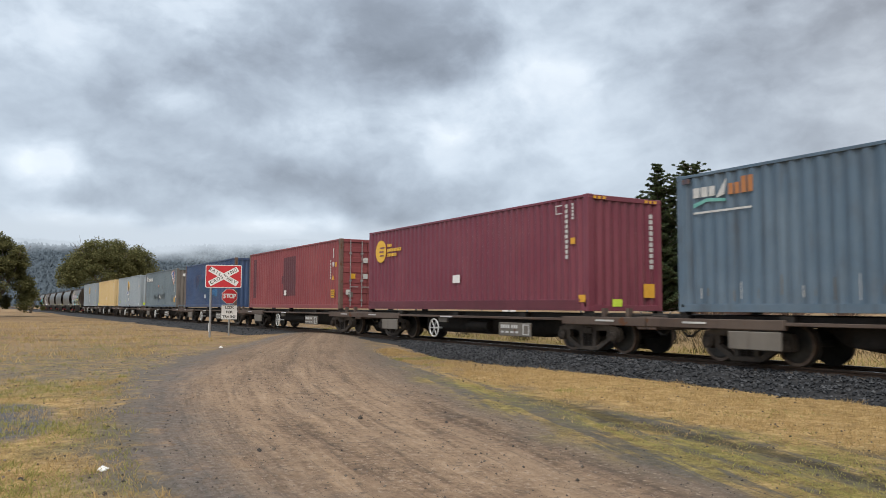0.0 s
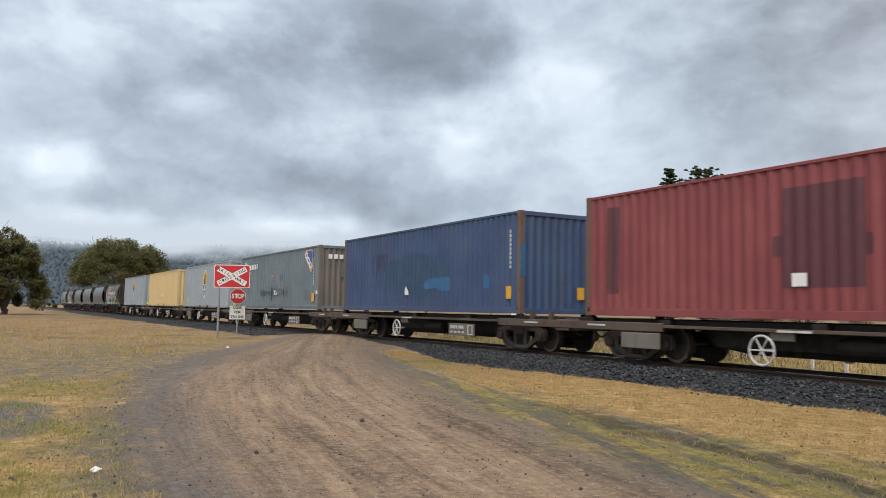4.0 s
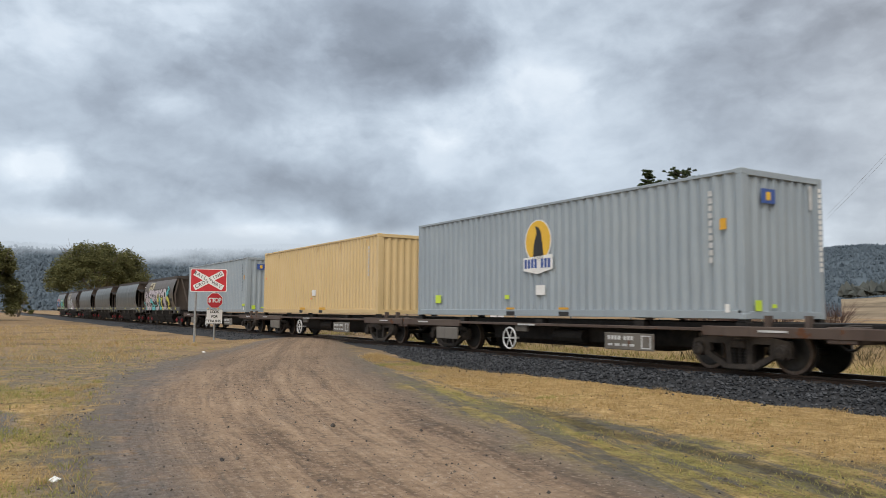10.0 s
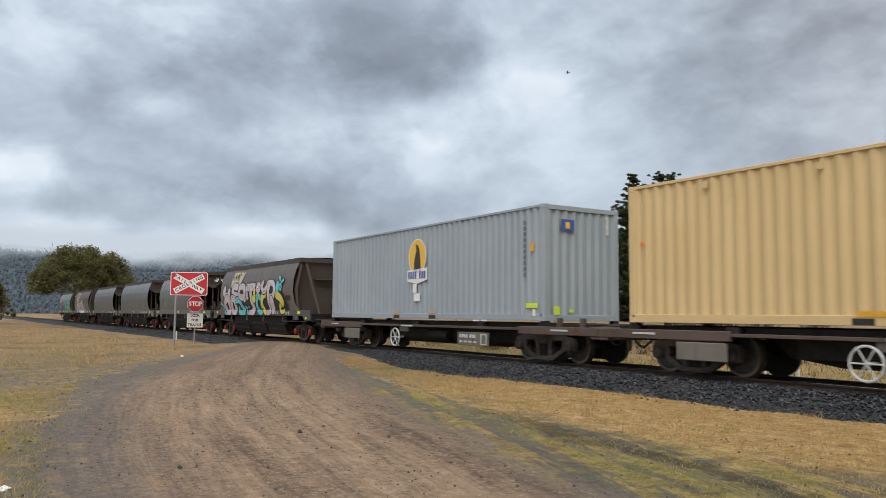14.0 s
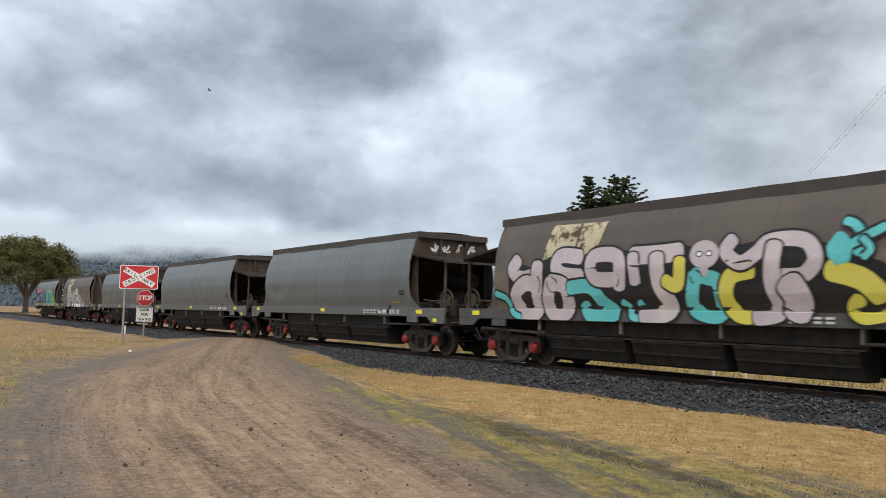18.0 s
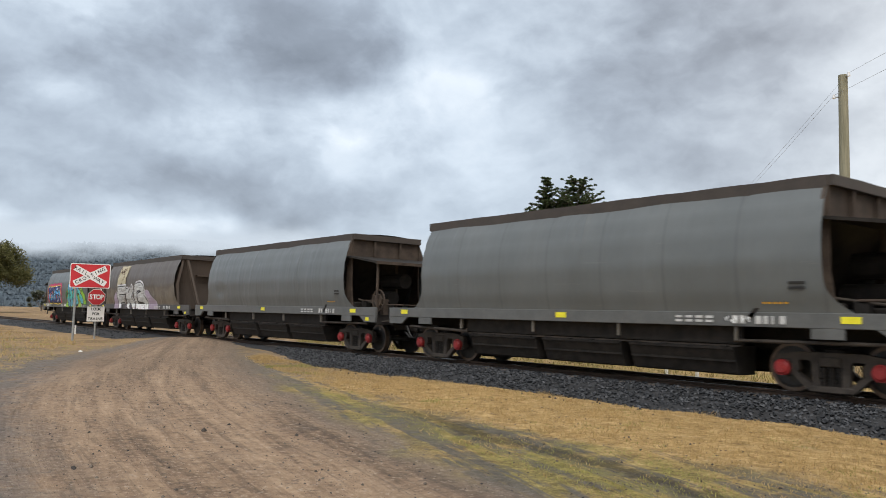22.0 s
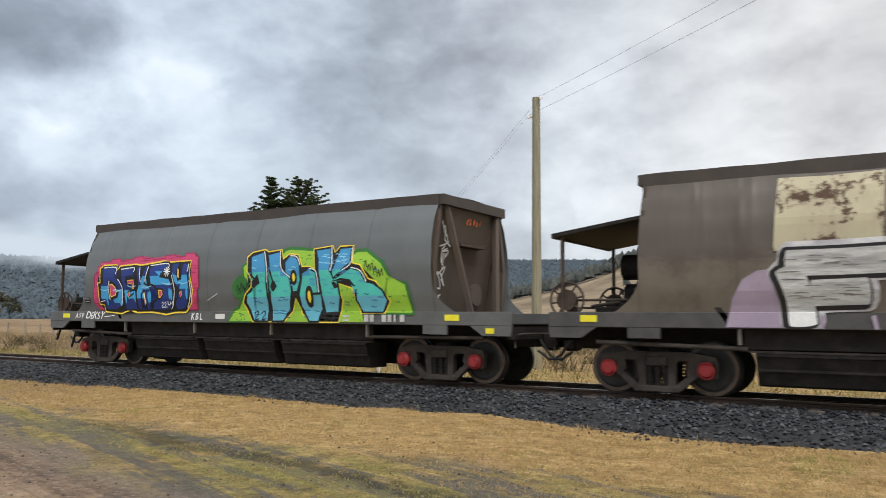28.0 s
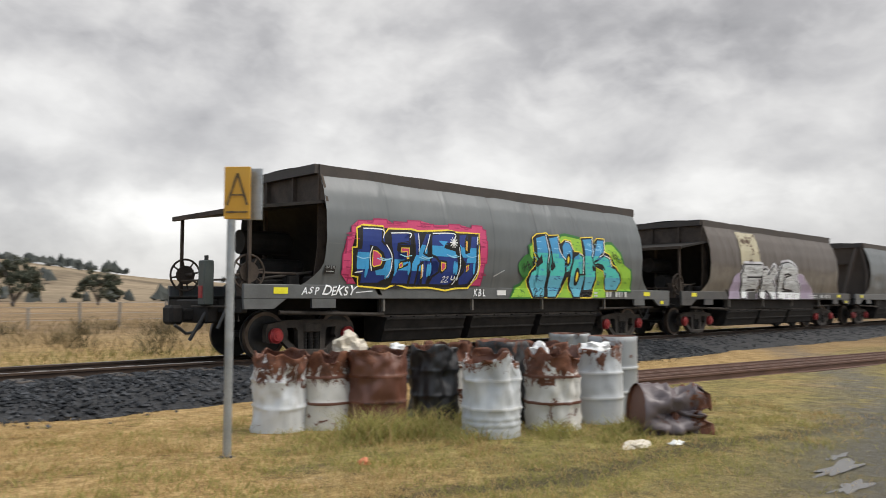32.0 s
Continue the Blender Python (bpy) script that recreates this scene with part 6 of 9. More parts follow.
def number_bars(h, x):
    for i, w in enumerate((0.10, 0.09, 0.0, 0.10, 0.08, 0.04, 0.1)):
        if w:
            sprayed("painted_bar", h, patch([(x + i * 0.135, 1.08), (x + i * 0.135 + w, 1.08), (x + i * 0.135 + w, 1.21), (x + i * 0.135, 1.21)]), 2, [M["white_dull"]])
    for i in range(4):
        for q in (1.16, 1.09):
            sprayed("painted_bar", h, patch([(x - 1.1 + i * 0.2, q), (x - 0.96 + i * 0.2, q), (x - 0.96 + i * 0.2, q + 0.04), (x - 1.1 + i * 0.2, q + 0.04)]), 2, [M["white_dull"]])


tag_bubbles(WAGONS[0])
tag_silver(WAGONS[4])
tag_last(WAGONS[5])


def end_tag(h, tint, y0, z0, size, n, wide, seed, down=True):
    """Strokes on the sloping end plate, which faces along the train."""
    rnd = random.Random(seed)
    for k in range(n):
        pts = [(y0 + rnd.uniform(-0.5, 0.5) * size * (1.0 if down else 0.5) + (0 if down else k * size * 0.8), z0 - (k * size * 0.7 if down else 0) + rnd.uniform(-0.5, 0.5) * size) for q in range(4)]
        me = ribbon(pts, wide)
        for v in me.vertices:
            z = v.co.z
            x = 9.74 + (z - 2.2) * 0.228 if z > 2.2 else 9.74 + (z - 2.2) * 0.145
            v.co = Vector((x + 0.012, v.co.x, z))
        me.materials.append(tint)
        ob = new("tag_stroke", me)
        ob.parent = h


rnd = random.Random(23)
for k in range(10):
    y0, z0 = -0.72 + 0.14 * k + (0.16 if k > 4 else 0.0), 2.98
    me = ribbon([(y0 + rnd.uniform(-0.07, 0.12), z0 + rnd.uniform(-0.14, 0.12)) for q in range(5)], 0.034)
    for v in me.vertices:
        v.co = Vector((9.956, v.co.x, v.co.z))
    me.materials.append(G["white"])
    ob = new("tag_stroke", me)
    ob.parent = WAGONS[1]
scrawl(WAGONS[5], 3.05, 1.44, 3, 0.10, G["white"], 9.2, random.Random(8))
for wagon, x in ((WAGONS[1], 8.2), (WAGONS[2], 8.35)):
    scrawl(wagon, x, 1.15, 5, 0.12, G["white"], 2.2, random.Random(int(x * 10)))
end_tag(WAGONS[5], G["white"], -0.82, 2.80, 0.34, 7, 0.030, 3)
end_tag(WAGONS[5], G["white"], -0.66, 2.60, 0.26, 5, 0.028, 9)
end_tag(WAGONS[5], M["orange"], -0.1, 3.0, 0.14, 5, 0.03, 4, False)
for ob in WAGONS:
    number_bars(ob, 8.46)
for ob in WAGONS[1:4]:
    for z in (1.62, 1.70):
        sprayed("notice_bar", ob, patch([(9.45, z), (9.72, z), (9.72, z + 0.045), (9.45, z + 0.045)]), 1, [M["black"]])
    rnd = random.Random(7)
    for i in range(5):
        sprayed("notice_bar", ob, patch([(9.0 + 0.09 * i, 1.40), (9.06 + 0.09 * i, 1.40), (9.06 + 0.09 * i, 1.43), (9.0 + 0.09 * i, 1.43)]), 1, [M["amber"]])
sprayed("notice_plate", WAGONS[5], patch([(0.0, 1.46), (0.22, 1.46), (0.22, 1.60), (0.0, 1.60)]), 1, [M["black"]])
for i, ch in enumerate("OPEN"):
    sprayed("notice_letter", WAGONS[5], glyph(ch, 0.062, 0.035 + 0.048 * i, 1.57, 0.9, 0.001), 2, [G["silver"]])
sprayed("notice_arrow", WAGONS[5], patch(streak(0.03, 1.50, 0.19, 1.50, 0.018)), 2, [G["silver"]])

part("end_marker", boxes((-1.80, -1.62, -0.62, -0.40, 0.92, 1.66), bevel=0.02), M["plate_green"], WAGONS[5], "grey-green end-of-train box")
part("marker_lens", boxes((-1.815, -1.80, -0.57, -0.45, 1.04, 1.24)), M["hub_red"], WAGONS[5], "red lens")
part("marker_aerial", _rod((-1.71, -0.51, 1.66), (-1.71, -0.51, 1.74), 0.035), M["black"], WAGONS[5])
part("brake_hose", _rod((-1.7, -0.5, 0.8), (-1.95, -0.45, 0.35), 0.03), M["black"], WAGONS[5])
part("buffer_beam", boxes((-1.72, -1.5, -0.55, 0.55, 0.62, 1.02), bevel=0.03), M["steel_dark"], WAGONS[5])
part("brake_hose", _rod((-1.6, -1.0, 0.86), (-1.75, -1.0, 0.55), 0.028), M["black"], WAGONS[5])


# ---------------------------------------------------------------- markings on the containers
def side_shape(box, name, outline, mat, layer=0, label=""):
    bm = bmesh.new()
    y = -HALF - 0.004 - 0.004 * layer
    add_prism(bm, outline, y - 0.003, y)
    return part(name, bm, mat, box, label)


def paint_patch(box, mat, outline, label="", layer=0):
    """Paint rolled over the ribs of a side, inside an outline [(x, z), ...]."""
    bm = bmesh.new()
    f = bm.faces.new([bm.verts.new((a, 0, b)) for a, b in outline])
    bmesh.ops.triangulate(bm, faces=[f])
    count = round((LENGTH - 0.3) / 0.278)
    pitch = (LENGTH - 0.3) / count
    low, high = min(a for a, b in outline), max(a for a, b in outline)
    for i in range(count):
        for k in (0, 0.26, 0.50, 0.76):
            x = 0.15 + (i + k) * pitch
            if low < x < high:
                bmesh.ops.bisect_plane(bm, geom=bm.verts[:] + bm.edges[:] + bm.faces[:], dist=1e-5, plane_co=(x, 0, 0), plane_no=(1, 0, 0))
    for v in bm.verts:
        s = ((v.co.x - 0.15) / pitch) % 1.0
        d = 0 if s < 0.26 else ((s - 0.26) / 0.24 if s < 0.5 else (1 if s < 0.76 else (1 - s) / 0.24))
        v.co.y = -(HALF - 0.012 - RIB * d) - 0.003 - 0.002 * layer
    return part("repaint_patch", bm, mat, box, label)


def column(box, x, z1, z0, n, mat, wide=0.075, end=False):
    """Characters painted one under another, as bars."""
    step = (z1 - z0) / n
    for i in range(n):
        z = z1 - i * step
        if end:
            end_decal(box, "painted_bar", mat, x - wide / 2, x + wide / 2, z - step * 0.72, z)
        else:
            decal(box, "painted_bar", mat, x - wide / 2, x + wide / 2, z - step * 0.72, z)


D = {"navy_dark": plain("dark_navy_patch", (0.020, 0.052, 0.105), (0.036, 0.075, 0.145), 0.45, scale=2, fine=9), "navy_light": plain("bright_blue_patch", (0.025, 0.105, 0.235), (0.035, 0.14, 0.30), 0.4, scale=3),
     "red_dark": plain("dark_red_patch", (0.085, 0.026, 0.035), (0.11, 0.036, 0.046), 0.5, scale=5), "gold": plain("gold_emblem", (0.72, 0.42, 0.03), (0.8, 0.5, 0.05), 0.45, scale=4),
     "royal": plain("royal_blue_emblem", (0.03, 0.07, 0.28), (0.04, 0.1, 0.34), 0.45, scale=4), "salmon": plain("salmon_emblem", (0.62, 0.32, 0.2), (0.66, 0.38, 0.25), 0.45, scale=4),
     "burnt": plain("faded_orange_emblem", (0.38, 0.15, 0.05), (0.45, 0.2, 0.08), 0.5, scale=8), "sea": plain("sea_green_emblem", (0.10, 0.35, 0.33), (0.2, 0.45, 0.4), 0.5, scale=8),
     "navy_patch": plain("worn_navy_patch", (0.055, 0.085, 0.15), (0.085, 0.12, 0.19), 0.5, scale=3), "grime": plain("grimy_stain", (0.10, 0.125, 0.14), (0.135, 0.168, 0.188), 0.6, scale=6), "rust_edge": plain("rust_bare_edge", (0.050, 0.062, 0.105), (0.16, 0.085, 0.05), 0.7, scale=7, fine=22)}

b = BOXES[0]      # slate blue, emblem shapes
for i, w in enumerate((0.16, 0.16, 0.14)):
    decal(b, "emblem_bar", M["white_dull"], 0.45 + i * 0.2, 0.45 + i * 0.2 + w, 3.30, 3.50)
side_shape(b, "emblem_swoosh", [(1.02, 3.25), (1.18, 3.5), (1.28, 3.62), (1.22, 3.3)], M["white_dull"])
for i in range(4):
    decal(b, "emblem_bar", D["burnt"], 1.32 + i * 0.15, 1.32 + i * 0.15 + 0.11, 3.28, 3.50 + (0.1 if i > 1 else 0))
side_shape(b, "emblem_wave", [(0.45, 3.10), (0.8, 3.20), (1.25, 3.16), (1.25, 3.22), (0.8, 3.27), (0.45, 3.18)], D["sea"])
decal(b, "emblem_line", M["white_dull"], 0.45, 1.85, 2.97, 3.01)
for i in range(30):
    rnd = random.Random(i)
    x = 0.5 + i * 0.38
    x += rnd.uniform(-0.15, 0.15)
    decal(b, "scrape", M["plate"] if i % 3 else M["white_dull"], x, x + rnd.uniform(0.008, 0.025), 1.2 + rnd.uniform(0, 0.15), 1.4 + rnd.uniform(0.0, 0.3))
decal(b, "rust_streak", D["rust_edge"], 0.16, 0.36, 3.62, 3.72)

b = BOXES[1]      # maroon
side_shape(b, "emblem_disc", blob(1.0, 3.05, 0.42, 0.40), D["gold"], label="gold disc emblem")
for i, (x, w) in enumerate(((0.95, 0.35), (0.9, 0.35), (0.95, 0.3))):
    decal(b, "emblem_stroke", P["maroon"], x, x + w, 3.15 - 0.14 * i, 3.20 - 0.14 * i, y=-HALF - 0.013)
for row, (z, n) in enumerate(((3.18, 3), (3.01, 9), (2.84, 6))):
    for i in range(n):
        decal(b, "emblem_bar", D["gold"], 1.52 + i * 0.12, 1.61 + i * 0.12, z, z + 0.11)
decal(b, "paper_sheet", M["white"], 6.0, 6.4, 1.80, 2.04, "white paper sheet taped to the side")
column(b, 11.40, 3.62, 2.24, 11, M["white_dull"], 0.10)
column(b, 11.64, 3.63, 3.21, 5, M["white_dull"], 0.08)
decal(b, "stencil", M["white_dull"], 10.98, 11.24, 3.40, 3.43), decal(b, "stencil", M["white_dull"], 10.98, 11.24, 3.60, 3.63), decal(b, "stencil", M["white_dull"], 10.98, 11.01, 3.43, 3.60)
decal(b, "amber_label", M["amber"], 11.55, 11.72, 2.62, 2.78), decal(b, "orange_label", M["amber"], 11.84, 12.08, 1.20, 1.38)
for i in range(4):
    decal(b, "rail_rib", P["maroon"], 0.2, 11.9, 1.06 + 0.06 * i, 1.09 + 0.06 * i, thick=0.012)
column(b, 0.84, 3.42, 2.0, 10, M["white_dull"], 0.12, True)
end_decal(b, "amber_label", M["amber"], 0.57, 0.94, 1.32, 1.67), end_decal(b, "lime_label", M["lime"], -0.47, -0.16, 1.10, 1.28)
for y in (-1.05, -0.9, -0.75, 0.65, 0.8, 0.95):
    end_decal(b, "hazard_stripe", M["amber"], y, y + 0.09, 3.70, 3.77)

b = BOXES[2]      # faded red
paint_patch(b, D["red_dark"], [(5.4, 1.55), (5.38, 2.12), (5.18, 2.14), (5.2, 2.5), (5.4, 2.52), (5.42, 3.36), (6.95, 3.38), (6.96, 2.46), (7.1, 2.44), (7.1, 2.1), (6.95, 2.08), (6.94, 1.56)], "darker red repaint patch")
paint_patch(b, D["red_dark"], [(0.72, 1.48), (0.74, 3.5), (1.12, 3.48), (1.1, 1.5)])
decal(b, "paper_sheet", M["white"], 5.6, 5.9, 1.58, 1.82, "white paper sheet taped to the side", y=-HALF - 0.01)
column(b, 11.24, 2.98, 2.16, 7, M["white_dull"], 0.09), column(b, 11.53, 3.45, 3.03, 5, M["white_dull"], 0.09)
decal(b, "white_label", M["white_dull"], 11.42, 11.62, 2.70, 2.88)
decal(b, "amber_label", M["amber"], 11.72, 11.86, 2.68, 2.86)
side_shape(b, "warning_triangle", [(11.36, 2.16), (11.64, 2.16), (11.5, 2.38)], M["amber"])
decal(b, "amber_label", M["amber"], 11.30, 11.66, 1.43, 1.76)
for q in (1.50, 1.60, 1.68):
    decal(b, "label_bar", M["black"], 11.36, 11.60, q, q + 0.03, y=-HALF - 0.011)
for y, z, mname in ((-0.75, 2.2, "amber"), (-0.2, 2.2, "white_dull"), (0.3, 2.15, "amber"), (-0.85, 1.45, "plate"), (-0.95, 1.55, "white_dull"), (0.35, 1.55, "amber"), (-0.2, 2.85, "white_dull"), (0.5, 2.8, "white_dull")):
    end_decal(b, "door_label", M[mname], y, y + 0.2, z, z + 0.2)
column(b, 0.82, 3.4, 2.4, 6, M["white_dull"], 0.12, True)

for row in range(5):
    for k in range(4):
        end_decal(b, "painted_bar", M["white_dull"], 0.28 + 0.13 * k, 0.38 + 0.13 * k, 3.12 - 0.13 * row, 3.19 - 0.13 * row)
b = BOXES[3]      # navy
paint_patch(b, D["navy_dark"], [(3.8, 1.95), (3.75, 2.4), (3.85, 2.74), (5.2, 2.80), (6.0, 3.0), (6.6, 2.92), (8.5, 2.5), (8.52, 1.66), (7.5, 1.64), (6.9, 1.5), (6.3, 1.36), (5.9, 1.5), (5.6, 1.9)], "dark teal repaint patch")
paint_patch(b, D["navy_light"], [(7.0, 2.06), (7.5, 2.08), (8.47, 2.10), (8.46, 1.66), (7.9, 1.66), (7.5, 1.76), (6.9, 1.72), (6.6, 1.84)], "bright blue repaint patch", 1)
paint_patch(b, D["navy_light"], [(10.3, 2.1), (10.7, 2.08), (10.68, 1.72), (10.34, 1.7)], "bright blue repaint patch")
side_shape(b, "scraped_paper", [(5.4, 1.75), (5.5, 1.84), (5.68, 1.66), (5.7, 1.54), (5.42, 1.56)], M["white"])
for i in range(14):
    rnd = random.Random(40 + i)
    x = 2.6 + rnd.uniform(0, 1.8)
    decal(b, "rust_scrape", D["rust_edge"], x, x + rnd.uniform(0.008, 0.02), rnd.uniform(2.2, 2.9), rnd.uniform(2.92, 3.12))
decal(b, "rust_scrape", D["rust_edge"], 2.8, 4.1, 3.02, 3.05)
column(b, 11.75, 3.3, 2.2, 9, M["white_dull"], 0.09)
decal(b, "amber_label", M["amber"], 11.55, 11.8, 1.4, 1.75)
end_decal(b, "amber_label", M["amber"], 0.75, 1.0, 1.4, 1.75), end_decal(b, "repaint_patch", D["navy_light"], -1.2, -1.05, 2.0, 2.9)

b = BOXES[4]      # grey-blue
side_shape(b, "emblem_beast", blob(0.85, 3.28, 0.3, 0.2, wob=0.5, seed=2), M["white_dull"])
for i in range(6):
    decal(b, "emblem_bar", M["white"], 1.34 + i * 0.31, 1.34 + i * 0.31 + 0.21, 3.06, 3.32)
side_shape(b, "emblem_panel", [(10.32, 3.50), (10.48, 3.66), (11.26, 3.66), (11.42, 3.5), (11.42, 2.85), (11.22, 2.60), (10.38, 3.36)], D["salmon"])
side_shape(b, "emblem_panel", [(10.72, 3.60), (11.28, 3.60), (11.36, 3.48), (11.36, 2.98), (11.18, 2.90), (10.60, 3.42)], D["royal"], 1)
for i in range(3):
    side_shape(b, "emblem_letter_shape", blob(10.62 + 0.25 * i, 3.40 - 0.22 * i, 0.15, 0.15), M["white"], 2)
    side_shape(b, "emblem_letter_shape", blob(10.65 + 0.25 * i, 3.41 - 0.22 * i, 0.07, 0.07), D["royal"], 3)
column(b, 11.55, 3.33, 2.03, 10, M["white_dull"], 0.09)
decal(b, "amber_label", M["amber"], 11.36, 11.68, 1.33, 1.71)
side_shape(b, "torn_paper", [(6.05, 1.9), (6.2, 1.9), (6.45, 1.75), (6.45, 1.65), (6.06, 1.66)], M["white"])
decal(b, "orange_sticker", M["orange"], 5.6, 5.8, 2.55, 2.68), decal(b, "orange_sticker", M["orange"], 5.38, 5.55, 1.86, 1.94)
for i in range(16):
    rnd = random.Random(80 + i)
    x = 3.8 + i * 0.27
    decal(b, "grimy_stain", D["grime"], x, x + rnd.uniform(0.08, 0.16), rnd.uniform(1.55, 1.75), rnd.uniform(1.85, 2.05))
paint_patch(b, D["navy_patch"], [(5.3, 1.35), (5.3, 2.05), (5.75, 2.05), (5.75, 1.35)], "dark blue repaint patch")
paint_patch(b, D["grime"], blob(7.0, 2.5, 0.22, 0.2, 12, 0.4, 7), "grimy stain")
paint_patch(b, D["grime"], blob(10.6, 1.65, 0.3, 0.26, 12, 0.4, 3), "grimy stain")
side_shape(b, "torn_paper", [(11.80, 1.70), (11.86, 1.80), (12.06, 1.82), (12.08, 1.66), (11.9, 1.64)], M["white"])
decal(b, "red_label", M["orange"], 11.84, 11.95, 1.66, 1.73, y=-HALF - 0.012)
for i in range(6):
    end_decal(b, "emblem_bar", M["white"], -0.8 + i * 0.26, -0.62 + i * 0.26, 3.22, 3.42)
column(b, 0.86, 3.3, 2.0, 10, M["white_dull"], 0.1, True)
end_decal(b, "amber_label", M["amber"], 0.6, 0.9, 1.35, 1.72)
side_stain = end_decal(b, "grimy_stain", D["grime"], -0.2, 0.15, 2.4, 2.8)
decal(b, "sill_stripe", P["slate"], 0.2, 12.0, 1.0, 1.12, thick=0.003)


def beast_emblem(b, x, z, s):
    side_shape(b, "emblem_disc", blob(x, z, 0.56 * s, 0.58 * s), M["white"])
    side_shape(b, "emblem_disc", blob(x, z + 0.01, 0.52 * s, 0.54 * s), D["gold"], 1, "gold oval emblem")
    side_shape(b, "emblem_beast", [(x - 0.22 * s, z - 0.5 * s), (x - 0.16 * s, z - 0.05 * s), (x - 0.05 * s, z + 0.2 * s), (x - 0.10 * s, z + 0.42 * s), (x + 0.05 * s, z + 0.36 * s), (x + 0.14 * s, z + 0.22 * s), (x + 0.2 * s, z - 0.1 * s), (x + 0.26 * s, z - 0.5 * s)], M["black"], 2)
    side_shape(b, "emblem_plinth", [(x - 0.62 * s, z - 0.42 * s), (x + 0.62 * s, z - 0.36 * s), (x + 0.62 * s, z - 0.74 * s), (x, z - 0.86 * s), (x - 0.62 * s, z - 0.76 * s)], M["white"], 2)
    for i in range(8):
        if i != 4:
            side_shape(b, "emblem_bar", [(x - 0.56 * s + 0.14 * s * i, z - 0.46 * s), (x - 0.46 * s + 0.14 * s * i, z - 0.46 * s), (x - 0.46 * s + 0.14 * s * i, z - 0.7 * s), (x - 0.56 * s + 0.14 * s * i, z - 0.7 * s)], D["royal"], 3)


for b, x in ((BOXES[5], 6.1), (BOXES[7], 6.2)):
    beast_emblem(b, x, 2.86, 0.95)
    column(b, 11.45, 3.45, 2.02, 10, M["white_dull"] if b is BOXES[5] else D["grime"], 0.09)
    decal(b, "amber_label", M["amber"], 11.67, 11.82, 2.68, 2.89)
    decal(b, "paper_sheet", M["white"], 6.02, 6.38, 1.52, 1.76, "white paper sheet taped to the side")
    decal(b, "yellow_label", M["amber"], 4.75, 5.1, 1.16, 1.21), decal(b, "yellow_label", M["amber"], 6.9, 7.25, 1.16, 1.21)
    decal(b, "white_label", M["white"], 11.76, 11.86, 1.11, 1.27)
    end_decal(b, "emblem_panel", D["royal"], -0.69, -0.28, 3.18, 3.46), end_decal(b, "white_label", M["white_dull"], 0.77, 0.87, 3.15, 3.62)
    end_decal(b, "lime_label", M["lime"], -0.93, -0.74, 1.14, 1.34), end_decal(b, "lime_label", M["lime"], -0.45, -0.3, 1.2, 1.27)
    part("emblem_spot", boxes((LENGTH + 0.010, LENGTH + 0.013, -0.55, -0.42, 3.24, 3.40)), D["gold"], b)
decal(BOXES[5], "lime_label", M["lime"], 1.1, 1.42, 1.34, 1.58), decal(BOXES[5], "lime_label", M["lime"], 4.69, 4.88, 1.43, 1.54)
column(BOXES[5], 1.12, 3.6, 1.9, 16, M["white"], 0.09, True)
decal(BOXES[7], "lime_label", M["lime"], 11.5, 11.95, 1.30, 1.42), decal(BOXES[7], "white_strip", M["white"], 5.95, 6.18, 1.78, 2.05)

b = BOXES[6]      # cream
decal(b, "paper_sheet", M["white"], 6.14, 6.54, 1.70, 1.94, "white paper sheet taped to the side")
decal(b, "red_label", M["orange"], 5.99, 6.14, 1.56, 1.61), decal(b, "yellow_label", M["amber"], 4.82, 5.4, 1.13, 1.22), decal(b, "yellow_label", M["amber"], 6.93, 7.56, 1.13, 1.22)
for x in (2.0, 4.3, 6.6, 8.9, 11.2):
    decal(b, "vent", P["cream"], x - 0.06, x + 0.06, 3.54, 3.66, thick=0.02)
column(b, 11.45, 3.4, 2.3, 8, M["white_dull"], 0.09)
decal(b, "orange_sticker", M["orange"], 0.33, 0.42, 2.55, 2.63)


# ---------------------------------------------------------------- loose stones, grass
def scatter_mesh(name, verts, faces, mats, label, category, index=None, smooth=False):
    ob = new(name, mesh_of(name, verts, faces, mats, index, smooth))
    return tagged(ob, label, category, kind="stuff")


def rocks(spots, rnd):
    """Angular stones, one squashed octahedron each with knocked corners; spots: (x, y, z, size)."""
    base = np.array([(1, 0, 0), (-1, 0, 0), (0, 1, 0), (0, -1, 0), (0, 0, 1), (0, 0, -1), (0.62, 0.62, 0.4), (-0.62, 0.6, -0.35)], float)
    tri = [(0, 6, 4), (6, 2, 4), (2, 1, 4), (1, 3, 4), (3, 0, 4), (0, 5, 6), (6, 5, 2), (2, 5, 7), (7, 5, 1), (2, 7, 1), (1, 5, 3), (3, 5, 0)]
    verts, faces = [], []
    for x, y, z, s in spots:
        k = len(verts)
        a, b = rnd.uniform(0, 6.3), rnd.uniform(-0.5, 0.5)
        ca, sa = math.cos(a), math.sin(a)
        sx, sy, sz = s * rnd.uniform(0.7, 1.2), s * rnd.uniform(0.6, 1.0), s * rnd.uniform(0.5, 0.9)
        for px, py, pz in base:
            px, py, pz = px * sx * rnd.uniform(0.8, 1.1), py * sy, pz * sz + px * b * s * 0.4
            verts.append((x + px * ca - py * sa, y + px * sa + py * ca, z + pz))
        faces += [(p + k, q + k, r + k) for p, q, r in tri]
    return verts, faces


def tinted(name, a, b, c, rough=0.9):
    """One tone for each small piece."""
    m, n = material(name)
    r = n.add("ShaderNodeNewGeometry").outputs["Random Per Island"]
    n.surface(n.mix(n.noise(n.coords(), 14, 3), n.ramp(r, [(0.1, a), (0.55, b), (0.95, c)]), a), rough, 0.0, None, 0.2)
    return m


